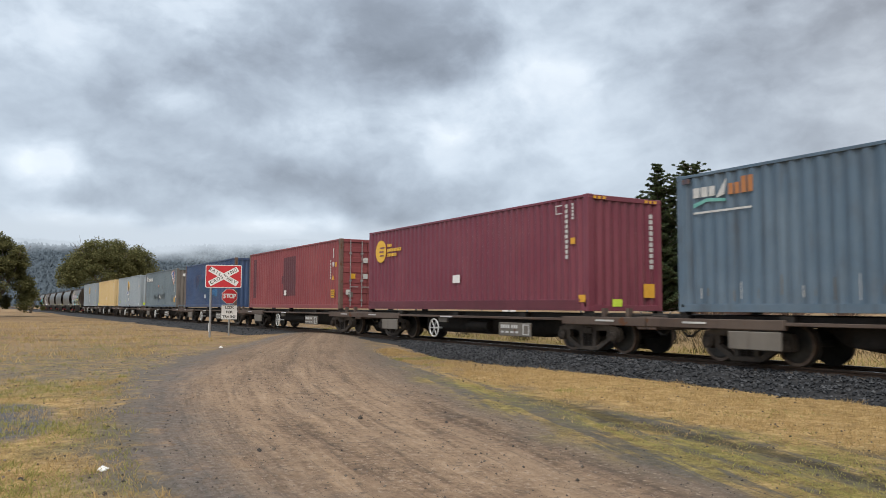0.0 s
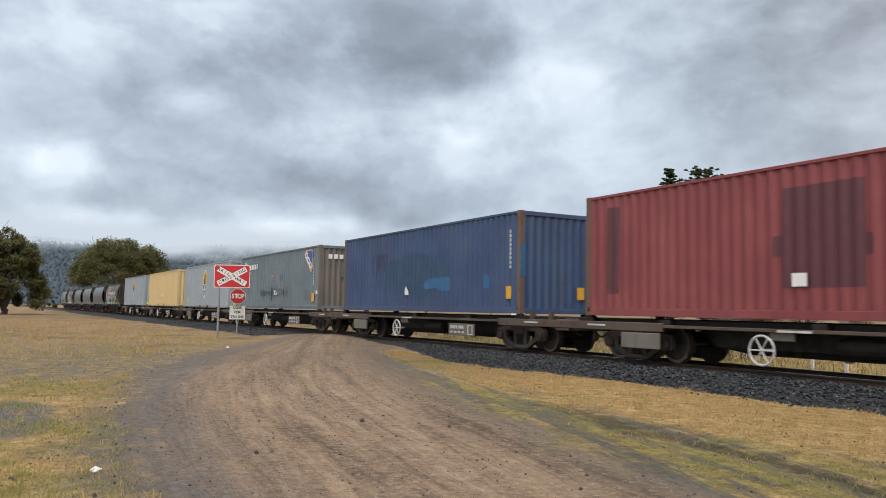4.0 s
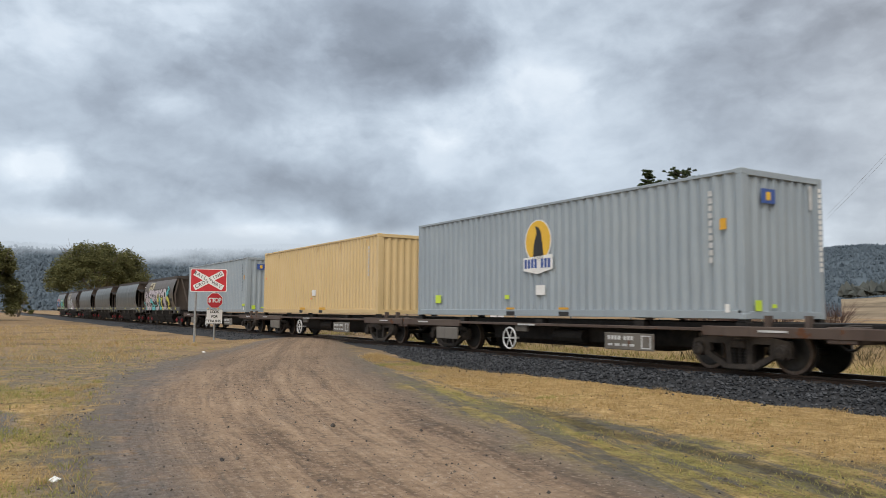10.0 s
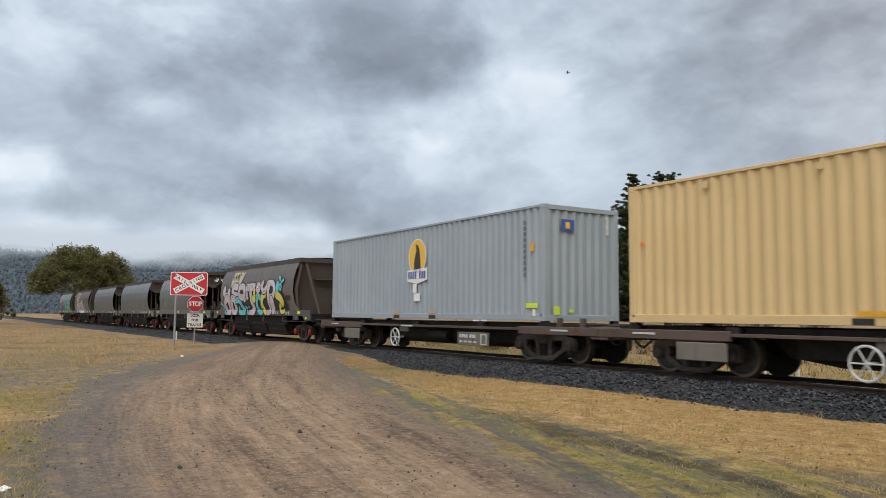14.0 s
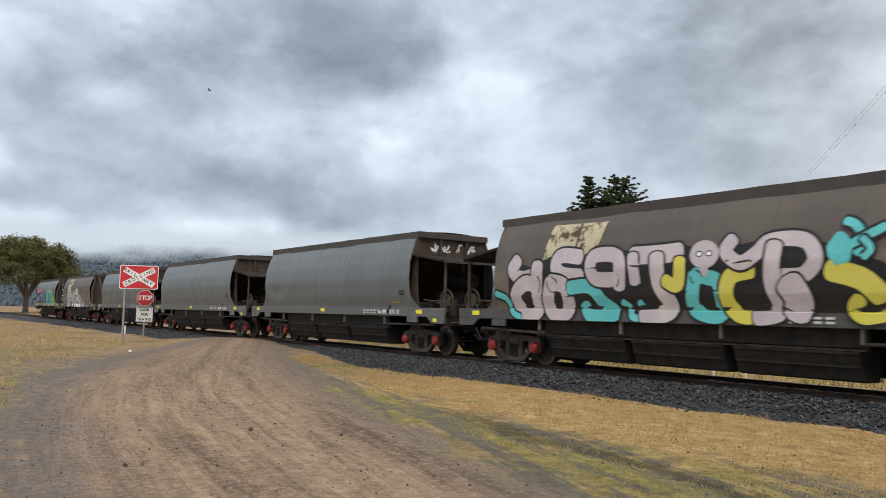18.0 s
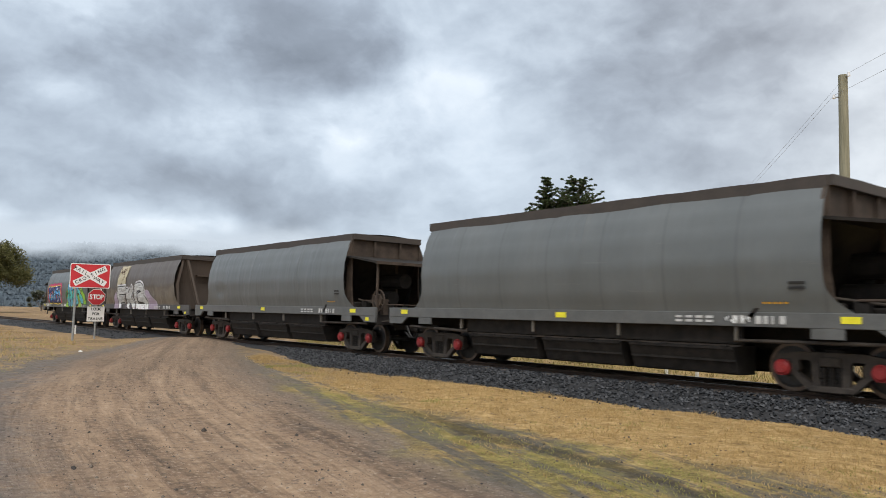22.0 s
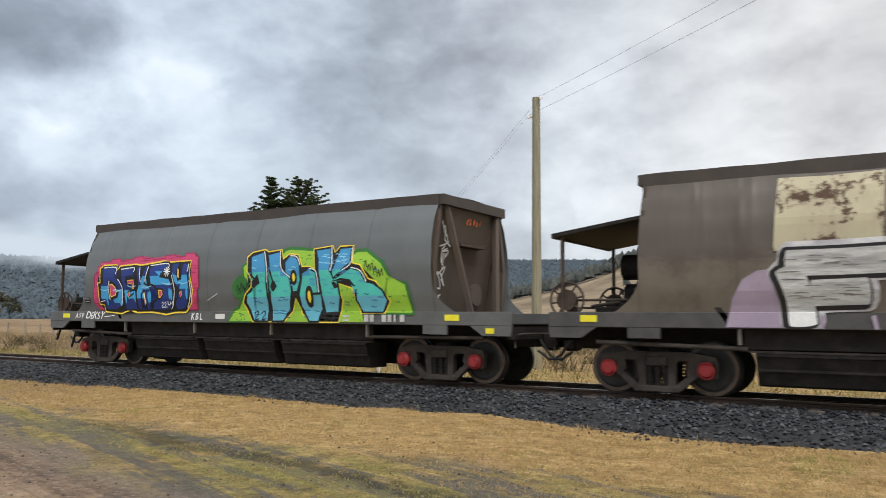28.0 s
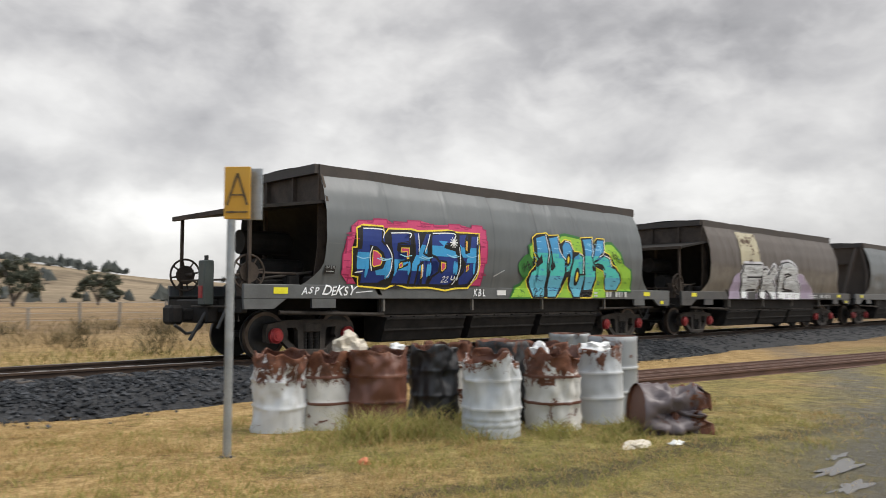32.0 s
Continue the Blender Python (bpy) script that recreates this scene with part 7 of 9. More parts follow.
def leafy(name, a, b, c):
    """Leaves: one tone each, lit from both sides."""
    m, n = material(name)
    r = n.add("ShaderNodeNewGeometry").outputs["Random Per Island"]
    colour = n.mix(n.noise(n.coords(), 0.35, 3), n.ramp(r, [(0.1, a), (0.55, b), (0.95, c)]), b)
    top, under, mixer, out = n.add("ShaderNodeBsdfDiffuse"), n.add("ShaderNodeBsdfTranslucent"), n.add("ShaderNodeMixShader"), n.add("ShaderNodeOutputMaterial")
    n.put(colour, top.inputs[0]), n.put(colour, under.inputs[0])
    mixer.inputs[0].default_value = 0.45
    n.tree.links.new(top.outputs[0], mixer.inputs[1]), n.tree.links.new(under.outputs[0], mixer.inputs[2]), n.tree.links.new(mixer.outputs[0], out.inputs[0])
    return m


M["stones"] = tinted("basalt_stones", (0.022, 0.024, 0.027), (0.062, 0.066, 0.073), (0.15, 0.155, 0.165))
M["pebbles"] = tinted("mixed_pebbles", (0.05, 0.045, 0.043), (0.15, 0.125, 0.105), (0.36, 0.29, 0.23))
M["straw"] = leafy("straw_blades", (0.34, 0.23, 0.105), (0.53, 0.38, 0.18), (0.68, 0.53, 0.29))
M["green_blades"] = leafy("green_blades", (0.20, 0.20, 0.065), (0.36, 0.34, 0.12), (0.54, 0.48, 0.20))
M["dry_reeds"] = leafy("dry_reeds", (0.15, 0.115, 0.06), (0.30, 0.225, 0.125), (0.48, 0.375, 0.22))


def bed_top(x, y):
    toe = bank(x)
    pts = ((toe - 0.5, -0.52), (toe, -0.36), (toe + 0.5, -0.24), (11.9, -0.13), (12.3, -0.10), (12.62, -0.13))
    for (ya, za), (yb, zb) in zip(pts, pts[1:]):
        if y <= yb:
            return za + (zb - za) * max(0, (y - ya) / (yb - ya))
    return -0.12


def crossing(x, y):
    return -42 < x < -20 and abs(x + 32 + (y - 13) * 1.6) < 6.5


def make_stones():
    rnd = random.Random(11)
    spots = []
    while len(spots) < 22000:
        x = rnd.uniform(-30, 20) if rnd.random() < 0.8 else rnd.uniform(-70, 40)
        y = bank(x) - 0.12 + (12.62 - bank(x)) * rnd.random() ** 0.9
        if crossing(x, y):
            continue
        spots.append((x, y, bed_top(x, y) + rnd.uniform(-0.005, 0.03), rnd.uniform(0.020, 0.048)))
    for i in range(500):
        x = rnd.uniform(-28, 18)
        spots.append((x, bank(x) - abs(rnd.gauss(0, 0.35)), -0.345, rnd.uniform(0.012, 0.035)))
    v, f = rocks(spots, rnd)
    scatter_mesh("ballast_stones", v, f, [M["stones"]], "angular dark basalt ballast stones along the rails", "stones")
    spots = []
    while len(spots) < 20000:
        x, y = -0.5 - 26 * rnd.random() ** 1.8, rnd.uniform(-3, 10)
        left, right = road_edges(x)
        if left - 3.5 < y < right + 3.6 and math.hypot(x, y) > 2.5:
            s = 0.005 + 0.016 * rnd.random() ** 11
            spots.append((x, y, ground_height(x, y) + s * 0.2, s * (1.4 if y < left else 1)))
    for x, y, s in ((-9.25, 3.77, 0.045), (-7.6, 1.94, 0.032), (-7.58, 2.08, 0.025), (-8.5, 4.6, 0.03), (-5.2, 3.9, 0.025), (-5.6, 4.3, 0.02)):
        spots.append((x, y, ground_height(x, y) + 0.01, s))
    v, f = rocks(spots, rnd)
    scatter_mesh("road_pebbles", v, f, [M["pebbles"]], "loose pebbles and crushed stone on the dirt road", "stones")


make_stones()


def blades(spots, rnd):
    """Bent blades of grass, two triangles each; spots: (x, y, z, height, width)."""
    verts, faces = [], []
    for x, y, z, h, w in spots:
        a, k = rnd.uniform(0, 6.3), len(verts)
        dx, dy, bend = math.cos(a) * w / 2, math.sin(a) * w / 2, rnd.uniform(0.5, 1.6) * h
        b = rnd.uniform(0, 6.3)
        bx, by = math.cos(b) * bend, math.sin(b) * bend
        verts += [(x - dx, y - dy, z), (x + dx, y + dy, z), (x + bx * 0.35 - dx * 0.6, y + by * 0.35 - dy * 0.6, z + h * 0.62), (x + bx * 0.35 + dx * 0.6, y + by * 0.35 + dy * 0.6, z + h * 0.62), (x + bx, y + by, z + h)]
        faces += [(k, k + 1, k + 3, k + 2), (k + 2, k + 3, k + 4)]
    return verts, faces


def on_road(x, y):
    left, right = road_edges(x)
    return left - 0.1 < y < right + 0.5


def make_grass():
    rnd = random.Random(21)
    straw, green = [], []
    for i in range(220000):
        a, r = radians(rnd.uniform(-4, 150)), 3.0 + 36 * rnd.random() ** 1.6
        x, y = -r * math.cos(a), r * math.sin(a)
        if y > bank(x) - 0.1 or on_road(x, y):
            continue
        lush = noise.noise((x * 0.8, y * 0.8, 4)) + 0.5 * noise.noise((x * 2.7, y * 2.7, 9))
        if noise.noise((x * 1.1, y * 1.1, 30)) > 0.28:
            continue
        near_road = y < 7.4 + 0.23 * max(0.0, -10 - x) and y > 3
        h = rnd.uniform(0.012, 0.036)
        spot = (x, y, ground_height(x, y) - 0.004, h, 0.006 + 0.0012 * r ** 0.5)
        (green if lush + (0.25 if near_road else -0.05) > 0.22 else straw).append(spot)
        if len(straw) + len(green) > 85000:
            break
    # tufts: olive and straw on the left of the road, ochre between the road and the ballast
    for i in range(5200):
        if i % 2:
            x, y = -5.5 - 42 * rnd.random() ** 1.5, rnd.uniform(-9, 8)
            if y > road_edges(x)[0] - 0.45 + rnd.gauss(0, 0.3):
                continue
        else:
            x = rnd.uniform(-22, 4)
            y = rnd.uniform(7.3 + 0.23 * max(0.0, -10 - x), bank(x) - 0.15)
        kind = green if noise.noise((x * 0.7, y * 0.7, 14)) > (-0.22 if i % 2 else 0.42) else straw
        r = math.hypot(x, y)
        for k in range(rnd.randrange(7, 15)):
            px, py = x + rnd.gauss(0, 0.07), y + rnd.gauss(0, 0.06)
            kind.append((px, py, ground_height(px, py) - 0.006, rnd.uniform(0.02, 0.075), 0.006 + 0.0012 * r ** 0.5))
    for i in range(2600):
        x, y = -4.5 - 13 * rnd.random() ** 1.3, rnd.uniform(-5, 2.2)
        if y > road_edges(x)[0] - 0.25 + rnd.gauss(0, 0.25) or noise.noise((x * 0.5, y * 0.5, 41)) > 0.22:
            continue
        kind = green if noise.noise((x * 0.9, y * 0.9, 14)) > -0.08 else straw
        for k in range(rnd.randrange(10, 20)):
            px, py = x + rnd.gauss(0, 0.075), y + rnd.gauss(0, 0.06)
            kind.append((px, py, ground_height(px, py) - 0.006, rnd.uniform(0.025, 0.09), 0.009))
    for i in range(900):
        x, y = rnd.uniform(-75, -22), rnd.uniform(-6, 9)
        if y > min(9.5, road_edges(x)[0] - 1.2):
            continue
        for k in range(10):
            px, py = x + rnd.gauss(0, 0.22), y + rnd.gauss(0, 0.2)
            straw.append((px, py, ground_height(px, py) - 0.01, rnd.uniform(0.06, 0.22), 0.022))
    # turf at the drums and along the posts
    for cx, cy, n, hi in ((5.95, 6.5, 320, 0.17), (5.5, 6.7, 520, 0.23), (7.0, 5.65, 260, 0.12), (5.0, 6.6, 200, 0.08), (6.6, 6.3, 200, 0.16), (6.1, 6.0, 160, 0.13), (7.6, 5.2, 260, 0.14), (8.2, 5.2, 160, 0.12), (5.1, 7.1, 120, 0.10), (7.2, 5.1, 120, 0.1), (6.4, 6.9, 160, 0.2)):
        for i in range(n):
            x, y = cx + rnd.gauss(0, 0.16), cy + rnd.gauss(0, 0.13)
            (green if rnd.random() < 0.85 else straw).append((x, y, ground_height(x, y) - 0.01, rnd.uniform(0.6, 1.5) * hi, 0.012))
    for i in range(620):
        cx, cy = rnd.uniform(2.0, 11.0), rnd.uniform(3.6, 9.0)
        if cy > bank(cx) - 0.6:
            continue
        lean_green = noise.noise((cx * 0.9, cy * 0.9, 4)) > -0.1
        for k in range(rnd.randrange(14, 34)):
            x, y = cx + rnd.gauss(0, 0.10), cy + rnd.gauss(0, 0.08)
            (green if (rnd.random() < 0.75) == lean_green else straw).append((x, y, ground_height(x, y) - 0.008, rnd.uniform(0.03, 0.10), 0.009))
    for cx, cy in ((-8.4, 9.85), (-7.0, 10.6), (-1.35, 9.9), (-5.4, 10.1), (-3.9, 10.4), (0.5, 10.2), (2.8, 10.3), (-10.5, 10.8)):
        for i in range(70):
            x, y = cx + rnd.gauss(0, 0.10), cy + rnd.gauss(0, 0.08)
            straw.append((x, y, ground_height(x, y) - 0.01, rnd.uniform(0.04, 0.12), 0.009))
    for i in range(9000):
        x, y = 5.5 + rnd.gauss(0, 2.2), 5.6 + rnd.gauss(0, 1.5)
        if y < bank(x) - 0.2 and y > 3.4 - 0.352 * x:
            (green if noise.noise((x * 1.3, y * 1.3, 4)) > -0.05 else straw).append((x, y, ground_height(x, y) - 0.004, rnd.uniform(0.02, 0.07), 0.008))
    v, f = blades(straw, rnd)
    scatter_mesh("dry_grass", v, f, [M["straw"]], "short straw-coloured winter grass", "grass")
    v, f = blades(green, rnd)
    scatter_mesh("green_grass", v, f, [M["green_blades"]], "short olive-green grass and moss", "grass")
    reeds, strip, scrub = [], [], []
    for i in range(26000):
        x, y = rnd.uniform(-60, 60), 19 + 24 * rnd.random() ** 1.1
        if noise.noise((x * 0.22, y * 0.3, 7)) < -0.1:
            continue
        h = rnd.uniform(0.25, 0.75) * (0.7 + 0.5 * noise.noise((x * 0.5, y * 0.5, 2)))
        reeds.append((x, y, ground_height(x, y) - 0.02, h, 0.03))
    for i in range(16000):
        x, y = rnd.uniform(-45, 35), rnd.uniform(15.4, 19.5)
        if not crossing(x, y):
            strip.append((x, y, ground_height(x, y) - 0.02, rnd.uniform(0.08, 0.26), 0.02))
    for i in range(260):
        cx, cy = rnd.uniform(-45, 55), rnd.uniform(18.5, 34)
        size = rnd.uniform(0.3, 0.8)
        for k in range(40):
            x, y = cx + rnd.gauss(0, 0.35 * size), cy + rnd.gauss(0, 0.35 * size)
            scrub.append((x, y, ground_height(x, y) - 0.02, rnd.uniform(0.5, 1.1) * size, 0.025))
    v, f = blades(scrub, rnd)
    scatter_mesh("low_scrub", v, f, [tinted("olive_brown_scrub", (0.055, 0.048, 0.026), (0.115, 0.095, 0.05), (0.20, 0.16, 0.085))], "low olive-brown scrub and tussocks beyond the rails", "scrub")
    v, f = blades(reeds, rnd)
    scatter_mesh("tall_dry_grass", v, f, [M["dry_reeds"]], "tall dry tussock grass beyond the rails", "grass")
    v, f = blades(strip, rnd)
    m = tinted("yellow_green_blades", (0.20, 0.17, 0.055), (0.33, 0.29, 0.10), (0.48, 0.42, 0.19))
    scatter_mesh("trackside_grass", v, f, [m], "yellow-green grass strip behind the rails", "grass")


make_grass()


# ---------------------------------------------------------------- sleepers
def make_sleepers():
    bm = bmesh.new()
    add_box(bm, -0.11, 0.11, -1.05, 1.05, -0.12, 0.0, 0.012)
    me = bpy.data.meshes.new("sleeper")
    bm.to_mesh(me)
    bm.free()
    me.materials.append(M["sleeper"])
    bed = bpy.data.objects["ballast_bed"]
    rnd = random.Random(5)
    for i in range(150):
        x = -62 + i * 0.66
        if not crossing(x, 13):
            share("sleeper", me, bed, pose(x, TRACK_Y + rnd.uniform(-0.03, 0.03), -0.078, 0, 0, rnd.uniform(-1, 1)))


make_sleepers()


# ---------------------------------------------------------------- trees
M["bark"] = plain("grey_brown_bark", (0.09, 0.072, 0.058), (0.24, 0.21, 0.18), 0.9, scale=3, fine=18, bump=0.6, depth=0.03, stretch=(3, 3, 0.4))
M["gum_leaf"] = leafy("gum_leaves", (0.085, 0.092, 0.045), (0.16, 0.16, 0.072), (0.29, 0.27, 0.125))
M["gum_far"] = leafy("distant_gum_leaves", (0.07, 0.08, 0.062), (0.11, 0.122, 0.092), (0.17, 0.175, 0.13))
M["conifer"] = leafy("conifer_sprays", (0.05, 0.072, 0.042), (0.09, 0.118, 0.06), (0.16, 0.18, 0.085))
M["bare"] = tinted("bare_twigs", (0.08, 0.05, 0.042), (0.15, 0.095, 0.078), (0.22, 0.15, 0.12))


def leaf_cards(centres, n, size, rnd, flat=0.6):
    """Small bent leaves round each clump's centre (x, y, z, radius)."""
    verts, faces = [], []
    for cx, cy, cz, r in centres:
        for i in range(n):
            a, b = rnd.uniform(0, 6.283), math.acos(rnd.uniform(-1, 1))
            q = r * rnd.random() ** 0.45
            x, y, z = cx + q * math.sin(b) * math.cos(a), cy + q * math.sin(b) * math.sin(a), cz + q * math.cos(b) * flat
            t, u, s = rnd.uniform(0, 6.283), rnd.uniform(-0.9, 0.9), size * rnd.uniform(0.6, 1.3)
            e = Vector((math.cos(t), math.sin(t), u)).normalized() * s
            g = Vector((-math.sin(t), math.cos(t), rnd.uniform(-0.8, 0.8))).normalized() * s * 0.5
            k = len(verts)
            p = Vector((x, y, z))
            verts += [p - e * 0.5, p + g * 0.5, p + e * 0.5, p - g * 0.5]
            faces.append((k, k + 1, k + 2, k + 3))
    return verts, faces


def make_gum(name, label, x, y, z, height, spread, seed, trunk=0.35, clumps=60, leaves=90, leaf=0.4, low=0.45, mat=None):
    """A gum tree: forked trunk and limbs that carry separate clumps of leaves."""
    rnd = random.Random(seed)
    e = tagged(new(name), label, "tree")
    e.location = (x, y, z)
    bm = bmesh.new()
    ends = []
    fork = height * low * 0.55
    add_rod(bm, (0, 0, -0.3), (rnd.uniform(-0.3, 0.3), rnd.uniform(-0.3, 0.3), fork), trunk, 9, trunk * 0.75)
    for i in range(9):
        a = i * 2.4 + rnd.uniform(-0.4, 0.4)
        r = spread * rnd.uniform(0.35, 0.85)
        mid = Vector((math.cos(a) * r * 0.45, math.sin(a) * r * 0.45, fork + (height - fork) * rnd.uniform(0.25, 0.4)))
        tip = Vector((math.cos(a) * r, math.sin(a) * r, fork + (height - fork) * rnd.uniform(0.5, 0.85)))
        add_rod(bm, (0, 0, fork - 0.3), mid, trunk * 0.5, 6, trunk * 0.3)
        add_rod(bm, mid, tip, trunk * 0.3, 5, trunk * 0.08)
        for j in range(3):
            t2 = tip + Vector((rnd.gauss(0, spread * 0.16), rnd.gauss(0, spread * 0.16), rnd.uniform(0, height * 0.12)))
            add_rod(bm, mid.lerp(tip, 0.5), t2, trunk * 0.12, 4, trunk * 0.04)
    part("trunk", bm, M["bark"], e, "grey forked trunk with bare limbs")
    centres = []
    while len(centres) < clumps:
        a, q = rnd.uniform(0, 6.283), rnd.random() ** 0.5
        rr = spread * q
        cap = math.sqrt(max(0.0, 1 - q * q))
        zz = height * low + (height * (1 - low)) * cap * rnd.uniform(0.3 if q < 0.75 else 0.0, 1.0) ** 0.6 * (0.88 + 0.16 * noise.noise((math.cos(a) * 2, math.sin(a) * 2, seed)))
        centres.append((math.cos(a) * rr * (1 + 0.12 * math.sin(3 * a + seed)), math.sin(a) * rr, zz, spread * rnd.uniform(0.13, 0.21)))
    v, f = leaf_cards(centres, leaves, leaf, rnd, 0.8)
    crown = new("crown", mesh_of("crown", v, f, [mat or M["gum_leaf"]]))
    crown.parent = e
    return e


def make_conifer(name, label, x, y, z, height, spread, seed, spire=1.0):
    """A dark cypress: rising and drooping boughs in uneven tiers, thin at the top."""
    rnd = random.Random(seed)
    e = tagged(new(name), label, "tree")
    e.location = (x, y, z)
    bm = bmesh.new()
    add_rod(bm, (0, 0, -0.3), (0, 0, height * 0.97), height * 0.026, 8, 0.03)
    boughs, centres = bm, []
    zz = height * 0.06
    while zz < height * 0.99:
        f = zz / height
        reach = spread * (1 - f) ** spire * (0.85 + 0.45 * noise.noise((zz * 0.9, seed, 0))) + 0.12
        for i in range(13 if f < 0.85 else 8):
            a = rnd.uniform(0, 6.283)
            r = reach * rnd.uniform(0.3, 1.1)
            rise = r * rnd.uniform(0.05, 0.42)
            tip = Vector((math.cos(a) * r, math.sin(a) * r, zz + rise))
            add_rod(boughs, (0, 0, zz), tip, 0.05 + 0.05 * (1 - f), 4, 0.015)
            n = max(2, int(r / 0.42))
            for k in range(1, n + 1):
                q = Vector((0, 0, zz)).lerp(tip, k / n)
                centres.append((q.x, q.y, q.z + 0.06, 0.16 + 0.36 * (1 - f) * (1.15 - 0.5 * k / n)))
        zz += height * 0.019 + 0.05
    part("trunk", bm, M["bark"], e)
    v, f = leaf_cards(centres, 24, 0.30, rnd, 0.35)
    crown = new("crown", mesh_of("crown", v, f, [M["conifer"]]))
    crown.parent = e
    return e


def polar(heading, r):
    return -r * math.cos(radians(heading)), r * math.sin(radians(heading))


make_gum("gum_tree", "broad olive-green gum tree with a domed crown", *polar(7.5, 150), -0.3, 13.6, 7.9, 3, 0.5, 260, 190, 0.42, 0.36)
make_gum("gum_tree", "dark olive gum tree with a ragged crown", *polar(0.6, 112), -0.4, 12.0, 4.6, 8, 0.4, 220, 160, 0.36, 0.10)
make_gum("gum_tree", "dark olive gum tree hanging low beside the field", *polar(-2.6, 108), -0.4, 12.0, 5.8, 12, 0.45, 220, 150, 0.38, 0.08)
make_gum("bush", "dark rounded bush by the rails", *polar(2.9, 160), -0.3, 4.3, 2.3, 15, 0.15, 26, 80, 0.4, 0.1)
make_gum("gum_tree", "small dark tree in the straw field", *polar(11.4, 240), -0.3, 6.5, 3.6, 17, 0.2, 30, 70, 0.6, 0.2, M["gum_far"])
make_conifer("cypress_tree", "dark green cypress with a thin spire", *polar(45.7, 76), -0.2, 15.0, 6.0, 5, 0.8)
make_conifer("cypress_tree", "dark green cypress with heavy level boughs", *polar(48.0, 77), -0.2, 14.9, 6.4, 9, 0.42)
make_conifer("cypress_tree", "dark green cypress with drooping boughs", *polar(50.9, 75), -0.2, 10.6, 5.5, 13, 0.42)
make_gum("gum_tree", "dark gum tree in the dry paddock", *polar(105.6, 150), -0.2, 9.0, 4.8, 31, 0.35, 70, 110, 0.5, 0.16, M["gum_far"])
make_gum("gum_tree", "small dark gum tree in the dry paddock", *polar(110.5, 170), -0.2, 7.4, 4.6, 33, 0.3, 60, 110, 0.5, 0.2, M["gum_far"])
make_gum("bush", "dark bush in the dry paddock", *polar(95.5, 130), 0.3, 2.2, 2.6, 35, 0.12, 18, 70, 0.35, 0.1, M["gum_far"])
make_gum("gum_tree", "dark gum tree below the hill", *polar(28.6, 190), -0.2, 8.0, 4.5, 41, 0.3, 40, 70, 0.6, 0.2, M["gum_far"])


def make_bare_bush(x, y, s, seed):
    rnd = random.Random(seed)
    e = tagged(new("bare_bush"), "reddish-brown leafless bush behind the rails", "bush", "bare bushes")
    e.location = (x, y, ground_height(x, y))
    bm = bmesh.new()
    for i in range(60):
        a, u = rnd.uniform(0, 6.283), rnd.uniform(0.3, 1)
        tip = Vector((math.cos(a) * s * u * 0.8, math.sin(a) * s * u * 0.8, s * rnd.uniform(0.5, 1.0)))
        add_rod(bm, (0, 0, 0), tip * 0.6, 0.02, 3, 0.012)
        for j in range(4):
            add_rod(bm, tip * rnd.uniform(0.35, 0.6), tip + Vector((rnd.gauss(0, 0.25), rnd.gauss(0, 0.25), rnd.gauss(0, 0.15))) * s * 0.5, 0.010, 3, 0.005)
    part("branchwork", bm, M["bare"], e)


for i, (hd, r, s) in enumerate(((51.5, 44, 2.2), (54.0, 47, 1.8), (49.0, 50, 2.0), (66, 40, 1.0), (57.5, 60, 2.4))):
    make_bare_bush(*polar(hd, r), s, 50 + i)


def make_forest():
    """Tree tops over the far hills, in one mesh each."""
    rnd = random.Random(61)

    def tops(name, label, mat, land, keep, count, size):
        me = bpy.data.objects[land].data
        verts, faces = [], []
        polys = len(me.polygons)
        while count > 0:
            p = me.polygons[rnd.randrange(polys)]
            c = p.center
            d = math.degrees(math.atan2(c.y, -c.x))
            if not keep(d, c):
                count -= 0.05
                continue
            count -= 1
            a = me.vertices[p.vertices[rnd.randrange(4)]].co.lerp(me.vertices[p.vertices[rnd.randrange(4)]].co, rnd.random()).lerp(c, rnd.random() * 0.6)
            s, k, n = size * rnd.uniform(0.6, 1.3), len(verts), 6
            verts.append((a.x, a.y, a.z + s * rnd.uniform(1.2, 1.9)))
            for lvl, w in ((1.0, 0.45), (0.45, 0.62)):
                for i in range(n):
                    t = 6.283 * i / n + rnd.uniform(-0.4, 0.4)
                    q = w * s * rnd.uniform(0.6, 1.25)
                    verts.append((a.x + q * math.cos(t), a.y + q * math.sin(t), a.z + s * (lvl + rnd.uniform(-0.2, 0.25))))
            for i in range(n):
                j = (i + 1) % n
                faces += [(k, k + 1 + i, k + 1 + j), (k + 1 + i, k + 1 + n + i, k + 1 + n + j, k + 1 + j)]
        scatter_mesh(name, verts, faces, [mat], label, "forest")

    tops("hill_forest", "eucalypt forest on the far hill, haze painted into its blue-green", M["far_trees"], "forest_hill", lambda d, c: True, 30000, 2.8)
    tops("ridge_trees", "dark trees along the dry hill's crest", M["hill_trees"], "grass_hill", lambda d, c: (math.hypot(c.x, c.y) > 690 and 70 < d < 112 and noise.noise((d * 0.9, 3, 0)) > -0.6) or (d < 84 and math.hypot(c.x, c.y) > 560), 1500, 5.5)
    tops("hill_shrubs", "scattered dark trees on the dry hill", M["hill_trees"], "grass_hill", lambda d, c: 70 < d < 125 and noise.noise((c.x * 0.012, c.y * 0.012, 8)) > 0.30, 220, 4.0)


